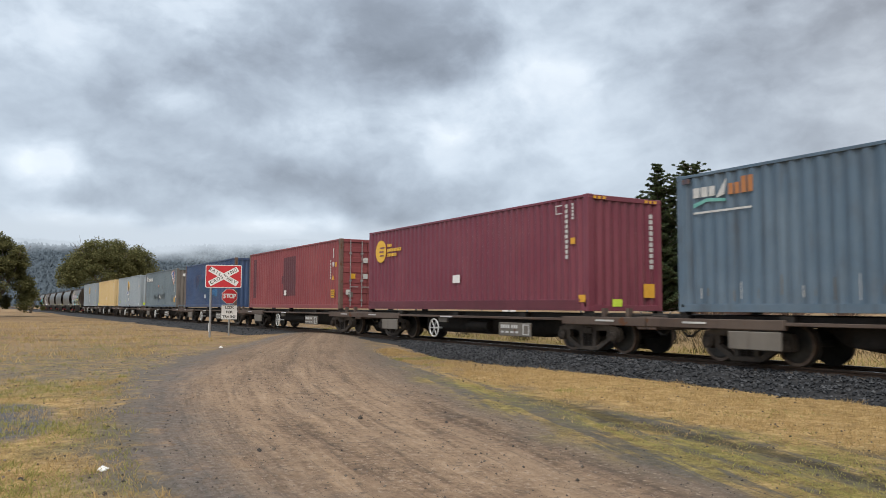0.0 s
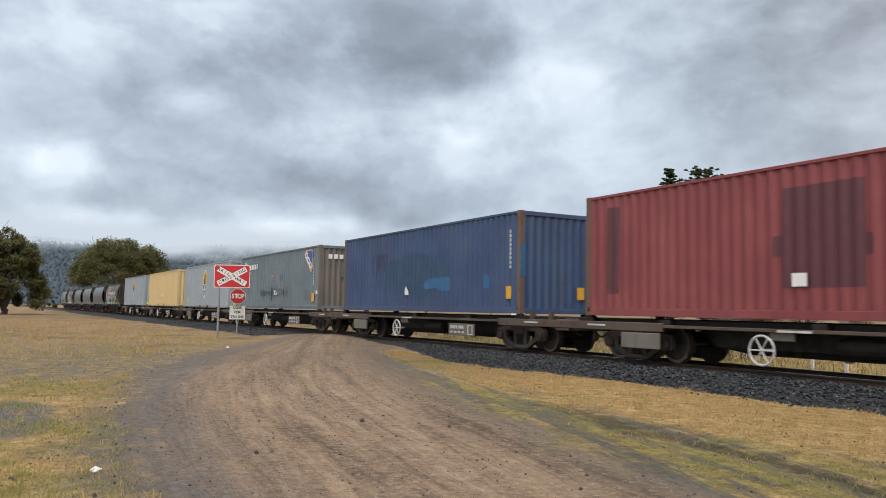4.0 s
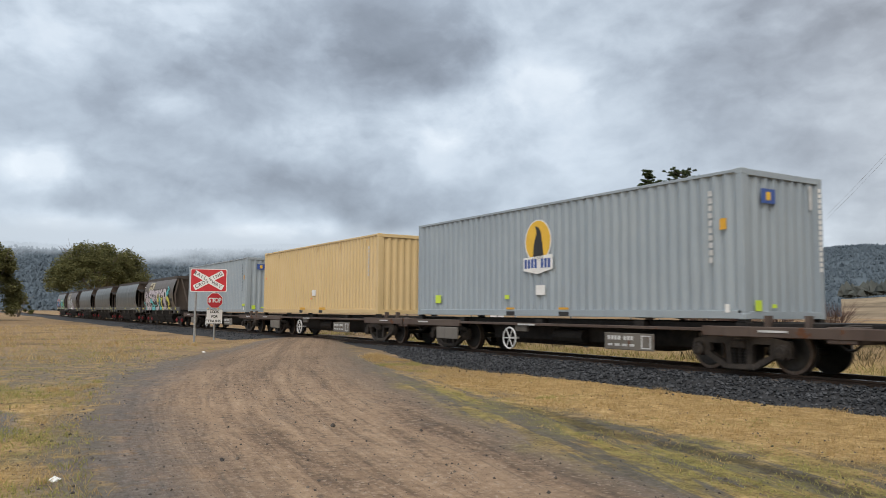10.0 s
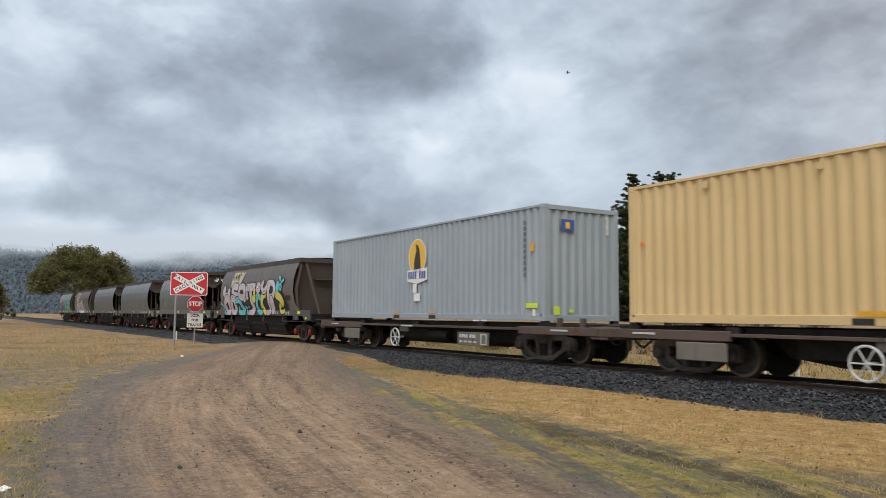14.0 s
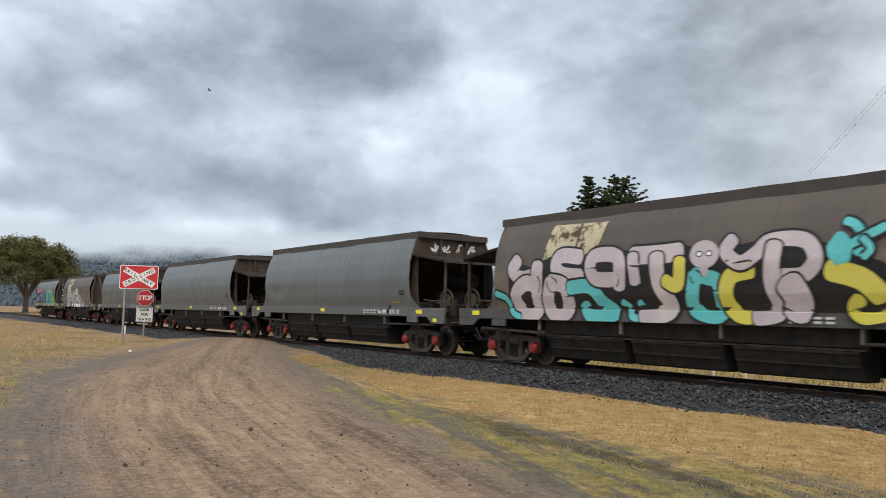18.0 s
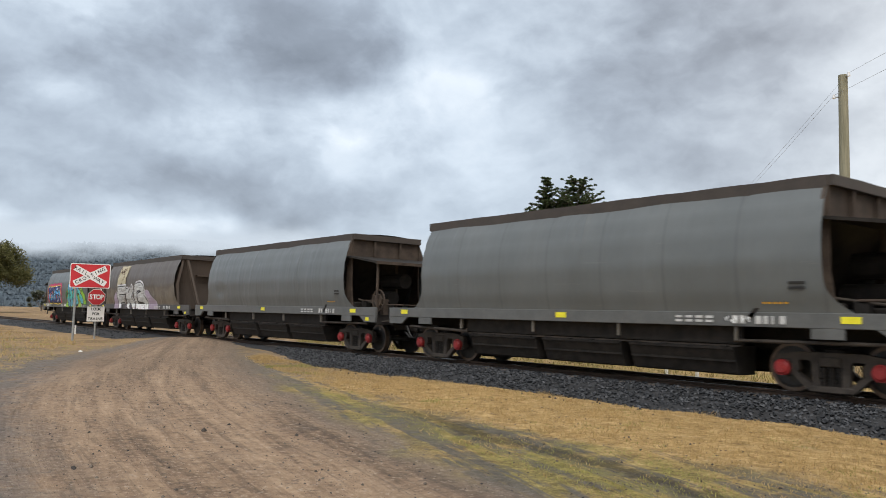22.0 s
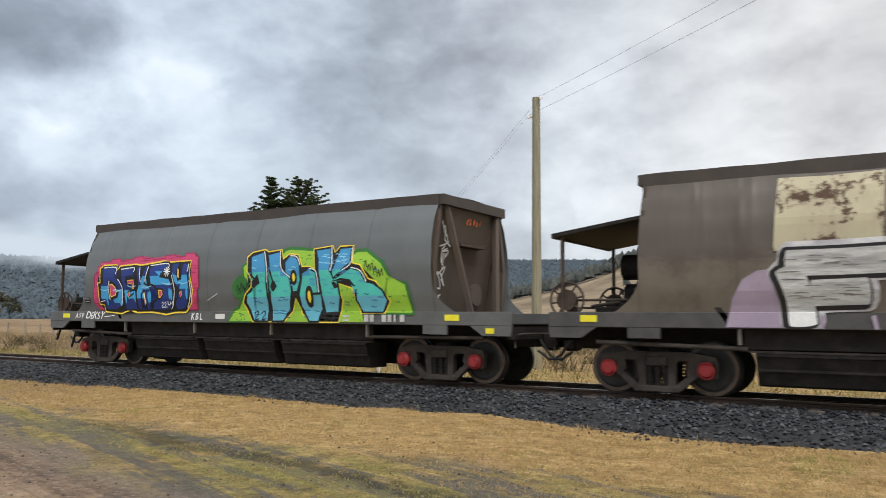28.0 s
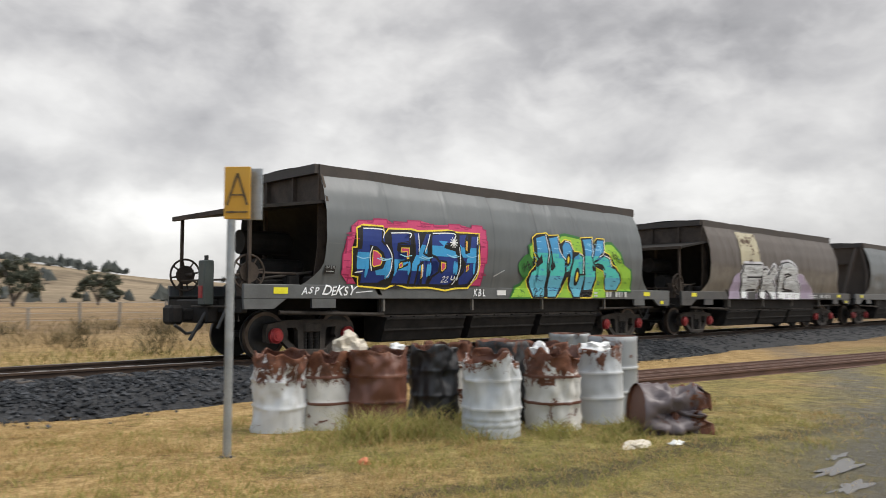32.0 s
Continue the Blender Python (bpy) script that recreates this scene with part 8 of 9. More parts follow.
# greyed, lightened leaf tones: haze over the hill is painted into them
M["hill_trees"] = tinted("haze_tinted_hill_trees", (0.055, 0.062, 0.058), (0.085, 0.092, 0.085), (0.125, 0.13, 0.118))
# tree tops carry the same bluish tint, painted in for haze
M["far_trees"] = tinted("haze_tinted_tree_tops", (0.078, 0.102, 0.124), (0.088, 0.113, 0.135), (0.102, 0.128, 0.148))
make_forest()


def make_mist():
    """Low cloud lying on the forested hill, as sheets that glow in place of daylight."""
    m, n = material("glowing_cloud_sheet")
    c = n.coords()
    x, y, z = n.split(c)
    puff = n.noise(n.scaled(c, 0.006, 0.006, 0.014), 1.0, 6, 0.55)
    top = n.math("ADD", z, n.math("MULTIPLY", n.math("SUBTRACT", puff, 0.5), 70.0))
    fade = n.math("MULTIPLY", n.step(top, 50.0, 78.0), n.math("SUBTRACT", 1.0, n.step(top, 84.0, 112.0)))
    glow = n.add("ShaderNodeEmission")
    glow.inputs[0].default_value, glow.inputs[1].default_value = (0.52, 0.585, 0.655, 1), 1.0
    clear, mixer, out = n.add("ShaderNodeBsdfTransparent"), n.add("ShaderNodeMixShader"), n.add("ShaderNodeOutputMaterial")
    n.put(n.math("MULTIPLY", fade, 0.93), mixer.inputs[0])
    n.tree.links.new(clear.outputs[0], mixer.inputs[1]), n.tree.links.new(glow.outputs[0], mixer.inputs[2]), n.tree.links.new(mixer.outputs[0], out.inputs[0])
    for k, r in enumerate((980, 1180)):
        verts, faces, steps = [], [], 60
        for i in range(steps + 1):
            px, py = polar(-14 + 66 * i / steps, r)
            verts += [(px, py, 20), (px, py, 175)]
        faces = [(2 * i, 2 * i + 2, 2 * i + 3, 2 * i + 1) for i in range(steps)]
        ob = tagged(new("backdrop_mist", mesh_of("backdrop_mist", verts, faces, [m])), "pale low cloud on the forested hill, painted as a glowing sheet", "mist", kind="structure")
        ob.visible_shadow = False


make_mist()


# ---------------------------------------------------------------- signs at the crossing
def board(outline, thick=0.012):
    """A plate in the local y-z plane, facing +x."""
    bm = bmesh.new()
    add_prism(bm, outline, -thick, 0.0, axis="x")
    return bm


def rounded(w, h, r=0.06, n=4):
    out = []
    for cx, cz, a0 in ((w / 2 - r, h / 2 - r, 0), (-w / 2 + r, h / 2 - r, 90), (-w / 2 + r, -h / 2 + r, 180), (w / 2 - r, -h / 2 + r, 270)):
        for i in range(n + 1):
            a = radians(a0 + 90 * i / n)
            out.append((cx + r * math.cos(a), cz + r * math.sin(a)))
    return out


def shifted(outline, y, z, turn=0.0):
    c, s = math.cos(turn), math.sin(turn)
    return [(y + a * c - b * s, z + a * s + b * c) for a, b in outline]


def plate(name, outline, mat, parent, x, label=""):
    bm = bmesh.new()
    add_prism(bm, outline, x, x + 0.004, axis="x")
    return part(name, bm, mat, parent, label)


def words(text, size, y, z, x, parent, mat, turn=0.0, fat=0.0, space=1.0):
    """Lettering on a board that faces +x; y runs to the reader's right."""
    me = glyph(text, size, 0, 0, 1.0, fat)
    c, s = math.cos(turn), math.sin(turn)
    for v in me.vertices:
        a, b = v.co.x * space, v.co.z
        v.co = Vector((x, y + a * c - b * s, z + a * s + b * c))
    me.materials.clear(), me.materials.append(mat)
    ob = new("letter", me)
    ob.parent = parent
    return ob


def make_crossing_signs():
    e = tagged(new("railway_crossing_sign"), "red and white railway crossing board on a steel post", "sign", "signs at the level crossing")
    rod = bmesh.new()
    add_rod(rod, (-0.05, -0.52, -0.1), (-0.05, -0.52, 2.15), 0.045, 12)
    part("post", rod, M["galvanised"], e, "galvanised steel post")
    b = part("board", board(shifted(rounded(1.5, 0.98), 0, 2.52)), M["sign_white"], e, "red board with a white border")
    plate("red_field", shifted(rounded(1.44, 0.92), 0, 2.52), M["sign_red"], b, 0.003)
    for sgn in (1, -1):
        ang = sgn * radians(29)
        arm = plate("cross_arm", shifted(rounded(1.34, 0.235, 0.02, 1), 0, 2.52, ang), M["sign_white"], b, 0.008 + 0.004 * (sgn < 0))
    dy, dz = math.cos(radians(29)), math.sin(radians(29))
    for i, ch in enumerate("CROSSING"):
        t = (i - 3.5) * 0.158
        words(ch, 0.19, t * dy, 2.52 + t * dz, 0.018, b, M["black"], radians(29), 0.003)
    for text, t0 in (("RAIL", -0.40), ("WAY", 0.38)):
        for i, ch in enumerate(text):
            t = t0 + (i - (len(text) - 1) / 2) * 0.150
            words(ch, 0.19, t * dy, 2.52 - t * dz, 0.020, b, M["black"], -radians(29), 0.003)
    s = tagged(new("stop_sign"), "red octagonal stop sign over a white notice", "sign", "signs at the level crossing")
    rod = bmesh.new()
    add_rod(rod, (-0.05, 0.0, -0.1), (-0.05, 0.0, 1.9), 0.035, 12)
    part("post", rod, M["galvanised"], s, "galvanised steel post")
    octagon = lambda r: [(r * math.cos(radians(22.5 + 45 * i)), r * math.sin(radians(22.5 + 45 * i))) for i in range(8)]
    o = part("octagon", board(shifted(octagon(0.355), 0, 1.62)), M["sign_white"], s, "red octagon with a white border")
    plate("red_field", shifted(octagon(0.335), 0, 1.62), M["sign_red"], o, 0.003)
    for i, ch in enumerate("STOP"):
        words(ch, 0.27, (i - 1.5) * 0.142, 1.62, 0.010, o, M["sign_white"], 0, 0.012, 0.85)
    p = part("notice", board(shifted(rounded(0.66, 0.64, 0.03), 0, 0.92)), M["sign_white"], s, "white notice with black words")
    for k, text in enumerate(("LOOK", "FOR", "TRAINS")):
        for i, ch in enumerate(text):
            words(ch, 0.155, (i - (len(text) - 1) / 2) * 0.096, 1.12 - 0.2 * k, 0.005, p, M["black"], 0, 0.004)
    for i, z in enumerate((1.22, 0.62)):
        plate("notice_edge", shifted(rounded(0.62, 0.012, 0.004, 1), 0, z), M["black"], p, 0.004)
    m = pose(-33.9, 8.62, -0.18, 0, 0, -19)
    e.matrix_basis, s.matrix_basis = m, pose(-34.7, 9.12, -0.12, 0, 0, -19)
    back = pose(-31.0, 22.0, -0.15, 0, 0, 161)
    copy_thing(e, back), copy_thing(s, back @ pose(-0.4, 0.5, 0))


make_crossing_signs()


M["grimed_black"] = plain("worn_black_paint", (0.05, 0.04, 0.03), (0.22, 0.14, 0.04), 0.6, scale=9, fine=60, bump=0.03)


def make_marker_sign():
    e = tagged(new("marker_sign"), "faded yellow marker plate on a grey steel post", "sign")
    rod = bmesh.new()
    add_rod(rod, (0, 0, -0.15), (0, 0, 2.52), 0.036, 14)
    part("post", rod, M["galvanised"], e, "grey steel post")
    for s, mat, y0, y1 in ((1, M["sign_yellow"], -0.05, 0.185), (-1, M["galvanised"], 0.0, 0.26)):
        x = 0.045 * s
        p = part("plate", boxes((min(x, x + 0.012 * s), max(x, x + 0.012 * s), y0, y1, 2.08, 2.54), bevel=0.004), mat, e, "yellow plate with a black triangle" if s > 0 else "bare back of a plate")
        if s > 0:
            for a, b, w in (((-0.02, 2.20), (0.07, 2.48), 0.02), ((0.16, 2.20), (0.07, 2.48), 0.02), ((0.01, 2.29), (0.13, 2.29), 0.014), ((-0.03, 2.14), (0.165, 2.14), 0.016)):
                plate("painted_bar", streak(*a, *b, w), M["grimed_black"], p, 0.060 + 0.002 * w * 30)
    e.matrix_basis = pose(4.1, 6.95, -0.36, 0, 0, 222)
    dark = bmesh.new()
    add_rod(dark, (0, 0, 0), (0, 0, 0.03), 0.10, 9, 0.06)
    part("footing", dark, M["steel_brown"], e)


make_marker_sign()


# ---------------------------------------------------------------- power line and fence
def make_power_line():
    M["pole_wood"] = plain("weathered_pole_timber", (0.17, 0.16, 0.105), (0.33, 0.31, 0.22), 0.9, scale=3, fine=30, bump=0.4, depth=0.01, stretch=(8, 8, 0.4))
    M["wire"] = plain("grey_wire", (0.22, 0.22, 0.23), (0.3, 0.3, 0.3), 0.5)
    spots = [(26.0, -9.0), (-9.66, 21.12), (-66, 88)]
    tops = []
    for x, y in spots:
        e = tagged(new("power_pole"), "weathered timber power pole with white insulators", "pole", "power poles")
        e.location = (x, y, -0.3)
        bm = bmesh.new()
        add_rod(bm, (0, 0, -0.4), (0, 0, 8.05), 0.155, 12, 0.115)
        part("pole", bm, M["pole_wood"], e)
        for z, s in ((7.98, 1), (7.45, -1)):
            arm = bmesh.new()
            add_rod(arm, (0, 0, z), (0.2 * s, -0.1, z + 0.02), 0.018, 6)
            bracket = part("bracket", arm, M["galvanised"], e)
            ins = bmesh.new()
            add_rod(ins, (0.2 * s, -0.1, z - 0.02), (0.2 * s, -0.1, z + 0.09), 0.045, 8, 0.03)
            part("insulator", ins, M["sign_white"], bracket)
        tops.append([Vector((x + 0.2, y - 0.1, 7.75)), Vector((x - 0.2, y - 0.1, 7.22))])
    for a, b in zip(tops, tops[1:]):
        for p, q in zip(a, b):
            bm = bmesh.new()
            n = 24
            pts = [p.lerp(q, i / n) - Vector((0, 0, 0.012 * (p - q).length * 4 * (i / n) * (1 - i / n))) for i in range(n + 1)]
            for u, v in zip(pts, pts[1:]):
                add_rod(bm, u, v, 0.0042, 4)
            tagged(link("power_wire", bm, M["wire"]), "thin sagging power wire between timber poles", "wire", "power wires")


make_power_line()


def make_fence():
    e = tagged(new("paddock_fence"), "grey timber post and wire fence in dry grass", "fence")
    rnd = random.Random(71)
    wood = plain("silvered_fence_timber", (0.14, 0.125, 0.105), (0.30, 0.28, 0.25), 0.9, scale=5, fine=40, stretch=(6, 6, 0.5), spread=0.5)
    x = -70.0
    while x < 75:
        y = 36 + 1.2 * math.sin(x * 0.03)
        h = rnd.uniform(0.85, 1.2)
        bm = bmesh.new()
        add_box(bm, -0.05, 0.05, -0.05, 0.05, -0.3, h, 0.012, Matrix.Rotation(rnd.uniform(-0.06, 0.06), 4, "Y"))
        ob = part("post", bm, wood, e)
        ob.location = (x, y, ground_height(x, y))
        x += rnd.uniform(1.5, 2.8)
    for z in (0.3, 0.6, 0.85, 1.05):
        bm = bmesh.new()
        for i in range(29):
            a, b = -70 + i * 5, -65 + i * 5
            add_rod(bm, (a, 36 + 1.2 * math.sin(a * 0.03), -0.2 + z), (b, 36 + 1.2 * math.sin(b * 0.03), -0.2 + z), 0.006, 4)
        part("wire", bm, M["wire"], e)


make_fence()


# ---------------------------------------------------------------- drums, scrap rail and litter
def flaking(name, paint, rust_share, dark=(0.045, 0.022, 0.014)):
    """Drum paint flaking off to rust; the burnt top is the rustiest."""
    m, n = material(name)
    c = n.coords()
    x, y, z = n.split(c)
    flakes = n.math("ADD", n.noise(n.scaled(c, 1, 1, 0.8), 4.2, 9, 0.70, 1.4), n.math("ADD", n.math("MULTIPLY", n.step(z, 0.40, 0.88), 0.26), -0.09))
    flakes = n.math("ADD", flakes, n.math("MULTIPLY", n.add("ShaderNodeObjectInfo").outputs["Random"], 0.04))
    mask = n.step(flakes, 0.64 - rust_share, 0.70 - rust_share)
    fine = n.noise(c, 40, 4, 0.7)
    rust = n.ramp(n.math("ADD", n.math("MULTIPLY", n.noise(c, 7, 6, 0.7), 0.7), n.math("MULTIPLY", fine, 0.3)), [(0.3, dark), (0.5, (0.13, 0.048, 0.025)), (0.68, (0.25, 0.10, 0.05))])
    tone = n.mix(n.noise(c, 4, 5), paint, tuple(v * 0.72 for v in paint))
    n.surface(n.mix(mask, tone, rust), n.math("ADD", n.math("MULTIPLY", mask, 0.4), 0.42), 0.0, n.bump(n.math("ADD", mask, n.math("MULTIPLY", fine, 0.4)), 0.5, 0.006))
    return m


DRUM = {"white": flaking("flaking_white_paint", (0.76, 0.78, 0.79), 0.135, (0.03, 0.03, 0.035)), "silver": flaking("silver_drum_paint", (0.58, 0.60, 0.61), 0.02), "rust": flaking("rusted_drum", (0.17, 0.07, 0.045), -0.02, (0.03, 0.022, 0.018)),
        "black": flaking("burnt_black_drum", (0.028, 0.028, 0.03), -0.08, (0.018, 0.014, 0.012)), "maroon": flaking("crushed_maroon_drum", (0.15, 0.12, 0.125), 0.13, (0.06, 0.02, 0.02)), "hoop": flaking("worn_white_hoop", (0.72, 0.73, 0.73), -0.03), "bare": flaking("bare_rusty_hoop", (0.10, 0.05, 0.035), 0.25), "grey": flaking("grey_drum_paint", (0.36, 0.375, 0.38), -0.1), "patchy": flaking("patchy_white_drum", (0.72, 0.70, 0.65), 0.15)}


def make_drum(label, x, y, tone, seed, height=0.87, radius=0.29, torn=0.08, lean_to=(0, 0), dent=0.03, crush=0.0, ribbed=False):
    """An open oil drum with rolled hoops, a torn rim and dented sides."""
    rnd = random.Random(seed)
    e = tagged(new("oil_drum"), label, "drum", "old oil drums")
    seg, rows = 56, [0.0, 0.015, 0.06, 0.12, 0.18, 0.24, 0.275, 0.29, 0.305, 0.34, 0.38, 0.42, 0.46, 0.50, 0.55, 0.565, 0.58, 0.60, 0.63, 0.66, 0.69, 0.72, 0.75, 0.78, 0.81, 0.835, 0.86]
    if ribbed:
        rows = sorted(rows + [0.085, 0.10, 0.14, 0.155, 0.195, 0.21])
    hoop = {0.015: 0.008, **({0.085: 0.008, 0.14: 0.008, 0.195: 0.008} if ribbed else {}), 0.29: 0.014, 0.275: 0.005, 0.305: 0.005, 0.565: 0.014, 0.55: 0.005, 0.58: 0.005}
    verts, faces = [], []
    rows = [r for r in rows if r < height - 0.02] + [height]
    for inner in (0, 1):
        for z in rows:
            for i in range(seg):
                a = 6.2832 * i / seg
                r = radius + hoop.get(z, 0) - 0.006 * inner
                c, s = math.cos(a), math.sin(a)
                r -= dent * max(0.0, noise.noise((c * 1.4 + seed, s * 1.4, z * 2.5))) * 2 * min(1, z / 0.3)
                r -= dent * 1.6 * max(0.0, noise.noise((c * 2.6 + seed, s * 2.6, z * 5 + 3))) * max(0.0, min(1.0, (z - 0.25) / 0.3))
                r += dent * 0.5 * noise.noise((c * 6 + seed, s * 6, z * 11)) * (z > 0.1)
                r *= 1 - crush * max(0.0, z - 0.35) * (0.6 + 0.8 * math.sin(a * 2 + seed))
                c, s = math.cos(a), math.sin(a)
                zz = z
                if z > height - 0.12:
                    zz = z - torn * max(0.0, 0.3 + noise.noise((c * 1.8, s * 1.8, seed * 3.1))) * (z - (height - 0.12)) / 0.12 * 1.6
                verts.append((r * c, r * s, zz))
    n = len(rows)
    for j in range(n - 1):
        for i in range(seg):
            k = (i + 1) % seg
            faces.append((j * seg + i, j * seg + k, (j + 1) * seg + k, (j + 1) * seg + i))
            o = n * seg
            faces.append((o + j * seg + i, o + (j + 1) * seg + i, o + (j + 1) * seg + k, o + j * seg + k))
    for i in range(seg):
        k = (i + 1) % seg
        faces.append(((n - 1) * seg + i, (n - 1) * seg + k, 2 * n * seg - seg + k, 2 * n * seg - seg + i))
    hooped = {j for j in range(n - 1) if 0.27 < rows[j] and rows[j + 1] < 0.31 or 0.54 < rows[j] and rows[j + 1] < 0.585}
    index = [1 if min(f) >= n * seg else (2 if min(f) // seg in hooped else 0) for f in faces]
    rim = {"silver": DRUM["hoop"], "grey": DRUM["hoop"], "patchy": DRUM["rust"], "rust": DRUM["bare"]}.get(tone, DRUM[tone])
    shell = new("shell", mesh_of("shell", verts, faces, [DRUM[tone], DRUM["rust"], rim], index, True))
    shell.parent = e
    bm = bmesh.new()
    bmesh.ops.create_circle(bm, cap_ends=True, segments=24, radius=radius - 0.01, matrix=Matrix.Translation((0, 0, 0.03)))
    part("base", bm, DRUM["rust"], e)
    bm = bmesh.new()
    for q in range(14):
        a, r = rnd.uniform(0, 6.28), radius * 0.38 * rnd.random() ** 0.5
        add_box(bm, r * math.cos(a) - 0.07, r * math.cos(a) + 0.07, r * math.sin(a) - 0.05, r * math.sin(a) + 0.05, 0.35, 0.35 + rnd.uniform(0.06, height * 0.45), 0.02)
    part("rubbish", bm, DRUM["rust"], e, "rusty scrap and ash")
    e.matrix_basis = pose(x, y, ground_height(x, y) - 0.01, lean_to[0], lean_to[1], seed * 37 % 360)
    return e


DRUMS = [
    ("crumpled white drum with flaking paint", 5.24, 7.95, "white", 1, dict(dent=0.06, torn=0.06, height=0.86, crush=-0.12, lean_to=(3, -4))),
    ("white drum with a rusted torn top", 5.72, 7.78, "patchy", 2, dict(torn=0.16, height=0.84)),
    ("rust-brown drum with a crushed rim", 6.14, 7.42, "rust", 3, dict(dent=0.05, torn=0.07, radius=0.33, crush=0.12)),
    ("burnt black drum with crushed sides", 6.92, 7.36, "black", 4, dict(dent=0.07, torn=0.07, crush=0.18)),
    ("white drum eaten by rust", 7.50, 7.70, "patchy", 5, dict(torn=0.12, dent=0.05)),
    ("dented silver drum with a torn rusty top", 6.52, 6.08, "silver", 6, dict(torn=0.17, dent=0.05, height=0.86, ribbed=True)),
    ("dark open drum with a rusty inside", 7.32, 6.62, "black", 7, dict(torn=0.02, height=0.92)),
    ("white drum with a badly rusted middle", 7.36, 5.96, "patchy", 8, dict(torn=0.12, dent=0.07)),
    ("grey drum stuffed with white rubbish", 8.12, 5.93, "silver", 9, dict(torn=0.06, dent=0.02)),
    ("plain grey open drum", 8.72, 6.12, "grey", 10, dict(torn=0.0, dent=0.0, height=0.93)),
    ("rusty drum at the back of the dump", 8.05, 7.35, "rust", 11, dict(torn=0.06)),
    ("white drum at the back of the dump", 8.15, 6.7, "white", 12, dict(torn=0.08)),
    ("grey drum with a rusty rim", 9.6, 7.4, "grey", 13, dict(torn=0.01, height=0.9)),
]
for label, x, y, tone, seed, kw in DRUMS:
    make_drum(label, x, y, tone, seed, **kw)
fallen = make_drum("crushed maroon drum lying on its side", 7.85, 5.15, "maroon", 17, height=0.8, torn=0.25, dent=0.20, crush=0.3)
fallen.matrix_basis = pose(7.78, 5.22, ground_height(7.8, 5.0) + 0.21, 0, 94, -38)


def make_lump(name, label, category, x, y, z, rx, ry, rz, mat, seed, wob=0.5):
    """A crumpled soft thing."""
    bm = bmesh.new()
    bmesh.ops.create_icosphere(bm, subdivisions=3, radius=1)
    for v in bm.verts:
        d = 1 + wob * noise.noise((v.co.x * 1.6 + seed, v.co.y * 1.6, v.co.z * 1.6)) + 0.3 * wob * noise.noise((v.co.x * 5, v.co.y * 5 + seed, v.co.z * 5))
        v.co = Vector((v.co.x * rx * d, v.co.y * ry * d, max(-0.3 * rz, v.co.z * rz * d)))
    ob = link(name, bm, mat, smooth=False)
    ob.location = (x, y, z)
    return tagged(ob, label, category)


cloth = plain("dirty_cream_cloth", (0.50, 0.44, 0.34), (0.68, 0.63, 0.54), 0.9, scale=7, fine=40, bump=0.4, depth=0.01)
make_lump("rag", "crumpled cream rag heaped on a drum", "rag", 5.92, 7.62, 0.50, 0.19, 0.13, 0.15, cloth, 1)
make_lump("rag", "white rag stuffed into a drum", "rag", 8.05, 5.88, 0.46, 0.18, 0.15, 0.10, M["white"], 2)
make_lump("rag", "white rag stuffed into a drum", "rag", 7.22, 6.02, 0.45, 0.10, 0.10, 0.12, M["white"], 3)
make_lump("rag", "white rag on the drums", "rag", 6.55, 7.55, 0.46, 0.10, 0.08, 0.06, M["white"], 4)
make_lump("rag", "dirty cream cloth on the grass", "rag", 7.12, 4.80, -0.34, 0.20, 0.09, 0.05, cloth, 5)
make_lump("litter", "white plastic bag on the grass", "litter", 7.50, 4.60, -0.345, 0.11, 0.06, 0.035, M["white"], 6)
make_lump("litter", "orange scrap of plastic on the grass", "litter", 4.74, 5.86, -0.33, 0.055, 0.045, 0.05, plain("faded_orange_plastic", (0.62, 0.18, 0.09), (0.75, 0.27, 0.15), 0.6), 7)
make_lump("litter", "white scrap of paper on the grass", "litter", -7.5, 0.52, -0.34, 0.075, 0.04, 0.022, M["white"], 8)
make_lump("litter", "white scrap of paper on the grass", "litter", -26.5, 6.6, -0.30, 0.09, 0.05, 0.03, M["white"], 9)


def make_scrap_rails():
    e = tagged(new("scrap_rails"), "row of rusty old rails lying in the grass", "rails")
    for i in range(6):
        bm = bmesh.new()
        add_prism(bm, [(-0.055, 0.0), (0.055, 0.0), (0.055, 0.016), (0.011, 0.03), (0.009, 0.10), (0.031, 0.108), (0.031, 0.14), (-0.031, 0.14), (-0.031, 0.108), (-0.009, 0.10), (-0.011, 0.03), (-0.055, 0.016)], 0, 18 - 0.7 * (i % 3), axis="x")
        ob = part("rail", bm, M["scrap"], e)
        ob.matrix_local = pose(11.0 + 0.5 * (i % 2), 7.55 + 0.20 * i, -0.36 + 0.0, 0, 0, -8.5)
    for x in (13, 18, 24):
        ob = part("bearer", boxes((-0.1, 0.1, -0.2, 1.5, -0.1, 0.005)), M["sleeper"], e)
        ob.matrix_local = pose(x, 7.3 - 0.15 * (x - 11), -0.36)


M["scrap"] = plain("deep_brown_rail_rust", (0.075, 0.038, 0.026), (0.17, 0.095, 0.07), 0.85, scale=4, fine=50, stretch=(0.5, 4, 4))
make_scrap_rails()


def make_stakes():
    for x, y, h in ((-44.0, 10.6, 0.45), (-12.5, 17.3, 0.5), (-11.6, 17.3, 0.5)):
        bm = bmesh.new()
        add_box(bm, -0.04, 0.04, -0.03, 0.03, -0.1, h, 0.008)
        ob = link("marker_stake", bm, M["sign_white"])
        ob.location = (x, y, ground_height(x, y))
        tagged(ob, "short white marker stake in the grass", "stake", "marker stakes")


make_stakes()


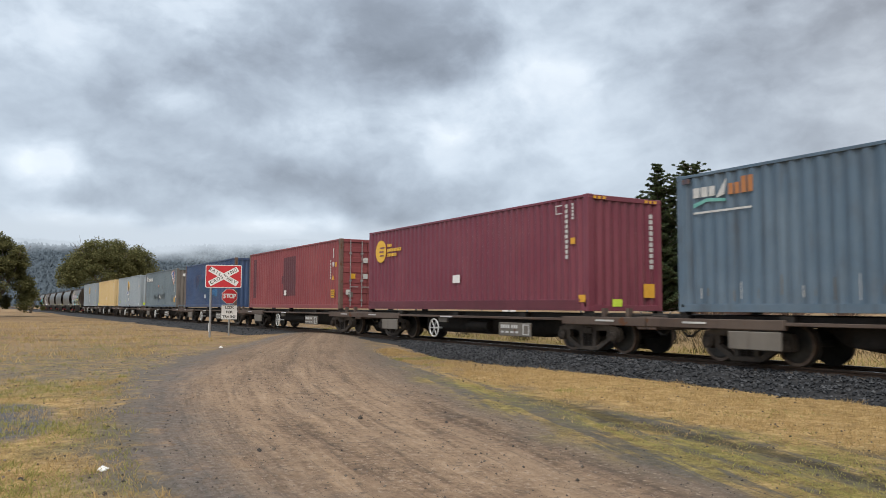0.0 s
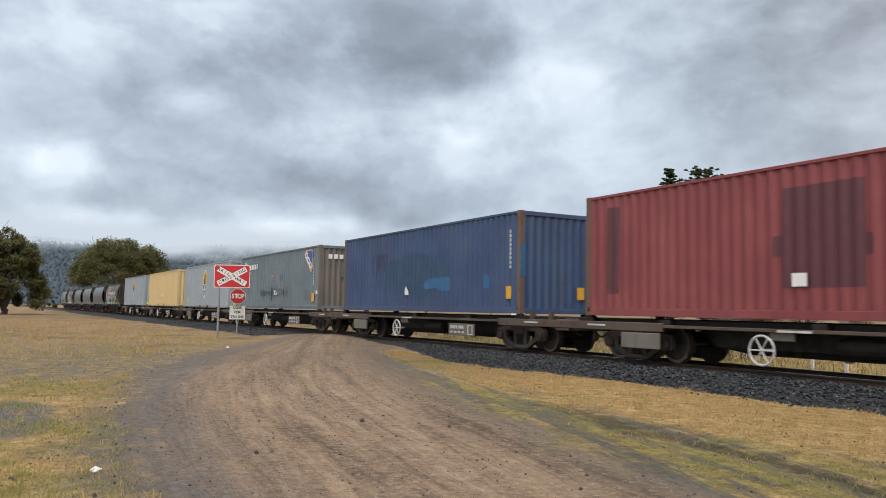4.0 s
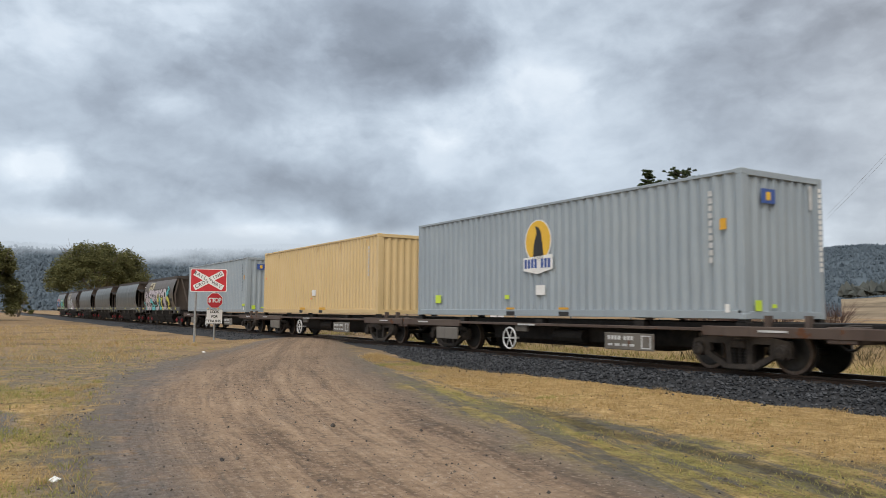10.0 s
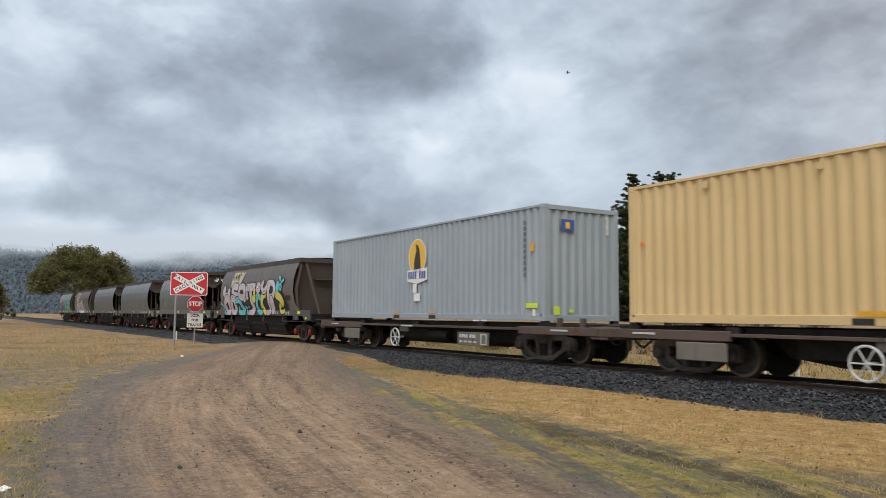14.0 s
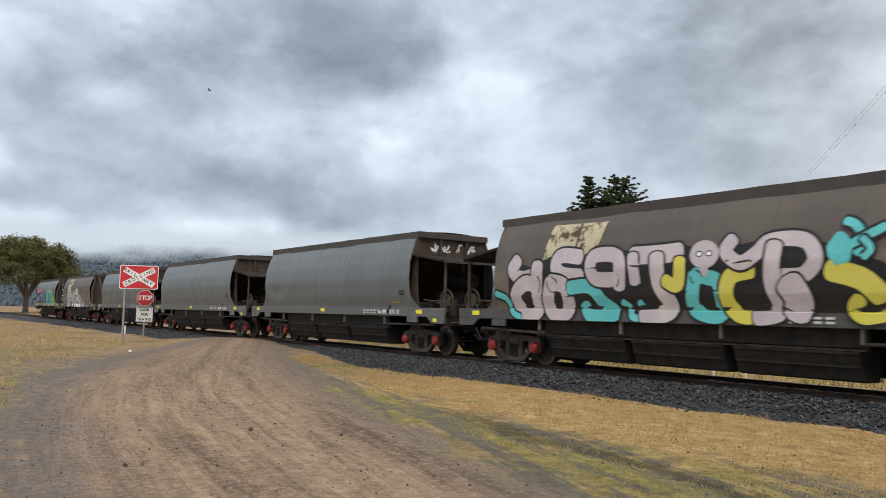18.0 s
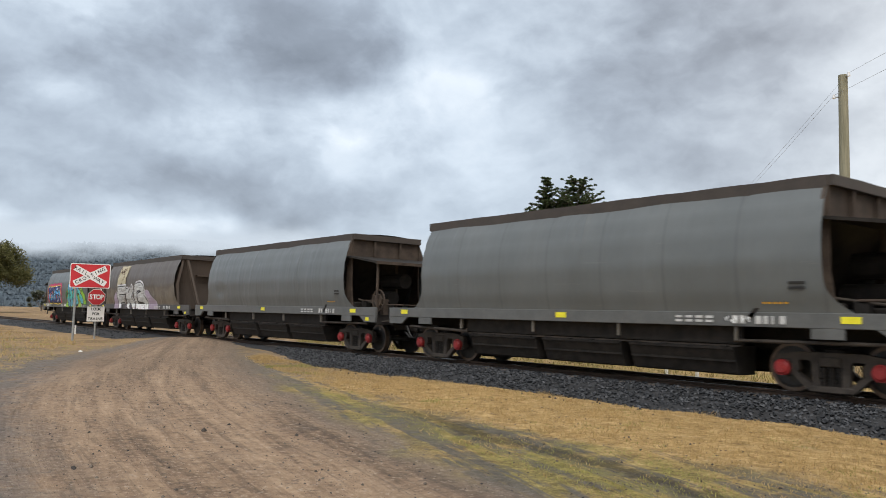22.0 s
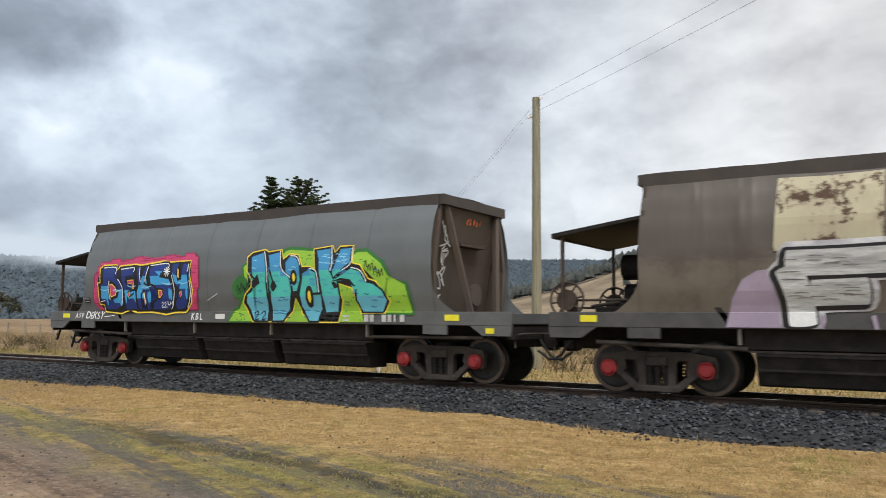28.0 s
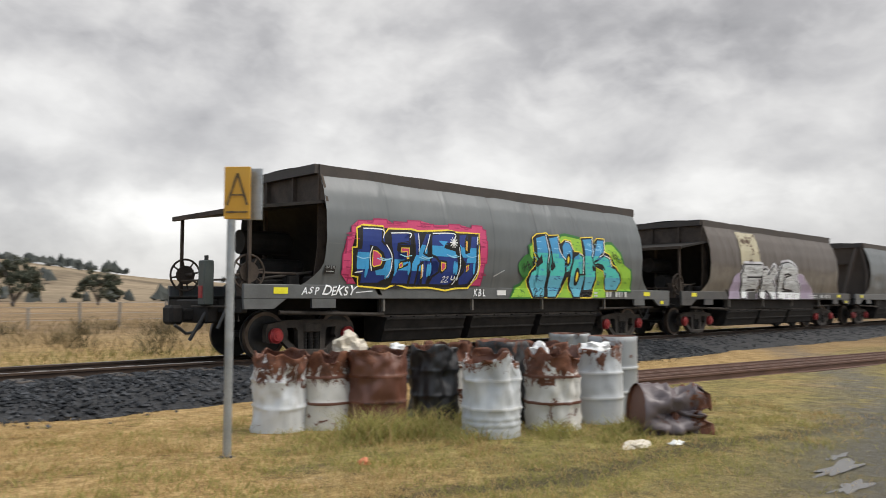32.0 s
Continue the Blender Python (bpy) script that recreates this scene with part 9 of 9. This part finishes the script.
def make_puddle():
    m, n = material("muddy_water")
    c = n.coords()
    n.surface(n.mix(n.noise(c, 3, 4), (0.035, 0.030, 0.022), (0.06, 0.05, 0.037)), 0.04, 0.0, n.bump(n.noise(c, 9, 3), 0.08, 0.01))
    for x, y, rx, ry, seed in ((7.6, 3.15, 0.42, 0.09, 1), (8.4, 2.8, 0.5, 0.08, 2), (6.9, 2.85, 0.28, 0.06, 3), (8.0, 3.35, 0.2, 0.05, 4)):
        ring = blob(x, y, rx, ry, 40, 1.3, seed)
        z = max(ground_height(a, b) for a, b in ring) + 0.002
        ob = new("puddle", mesh_of("puddle", [(a, b, z) for a, b in ring], [tuple(range(40))], [m]))
        tagged(ob, "shallow muddy puddle on the track", "water", kind="structure")


make_puddle()


def make_bird():
    e = tagged(new("bird"), "small dark bird flying under the clouds", "bird")
    bm = bmesh.new()
    bmesh.ops.create_icosphere(bm, subdivisions=2, radius=1)
    for v in bm.verts:
        v.co = Vector((v.co.x * 0.14 * (1 - 0.3 * v.co.x), v.co.y * 0.04, v.co.z * 0.04))
    part("body", bm, M["black"], e)
    for s in (-1, 1):
        part("wing", _prism([(-0.06, 0), (0.05, 0), (0.015, 0.2), (-0.035, 0.24)], -0.008, 0.008), M["black"], e).matrix_local = pose(0, 0, 0.02, -70 * s, 0, 0)
    return e


BIRD = make_bird()


# ---------------------------------------------------------------- what moves
def run_at(t):
    """How far the train has come at t seconds."""
    i = min(15, int(t // 2))
    f = t / 2 - i
    p = [run(max(0, min(16, i + k))) for k in (-1, 0, 1, 2)]
    return 0.5 * (2 * p[1] + (p[2] - p[0]) * f + (2 * p[0] - 5 * p[1] + 4 * p[2] - p[3]) * f * f + (3 * p[1] - p[0] - 3 * p[2] + p[3]) * f ** 3)


def motions():
    for thing, x in TRAIN:
        walk(thing, [(2 * i, pose(x + run(i), TRACK_Y, 0)) for i in range(17)])
    spins = [(k / 15, math.degrees(run_at(k / 15) / 0.40)) for k in range(481)]
    for ob in [o for o in bpy.data.objects if o.name.startswith("wheelset")]:
        x = ob.location.x
        walk(ob, [(t, pose(x, 0, 0.40, 0, a, 0)) for t, a in spins])
    walk(BIRD, [
        (0, pose(26.5, 95, 17, 0, 0, 223)),
        (11.5, pose(-26.44, 44.48, 17, 0, 0, 223)),
        (12.5, pose(-32, 40.35, 17, 0, 0, 223)),
        (13.5, pose(-36.5, 35.9, 17, 0, 0, 223)),
        (14.5, pose(-40.4, 31.4, 17, 0, 0, 223)),
        (18, pose(-56, 18.4, 17, 0, 0, 223)),
        (19, pose(-59.9, 14, 17, 0, 0, 223)),
        (32, pose(-111, -41, 17, 0, 0, 223)),
    ])


motions()
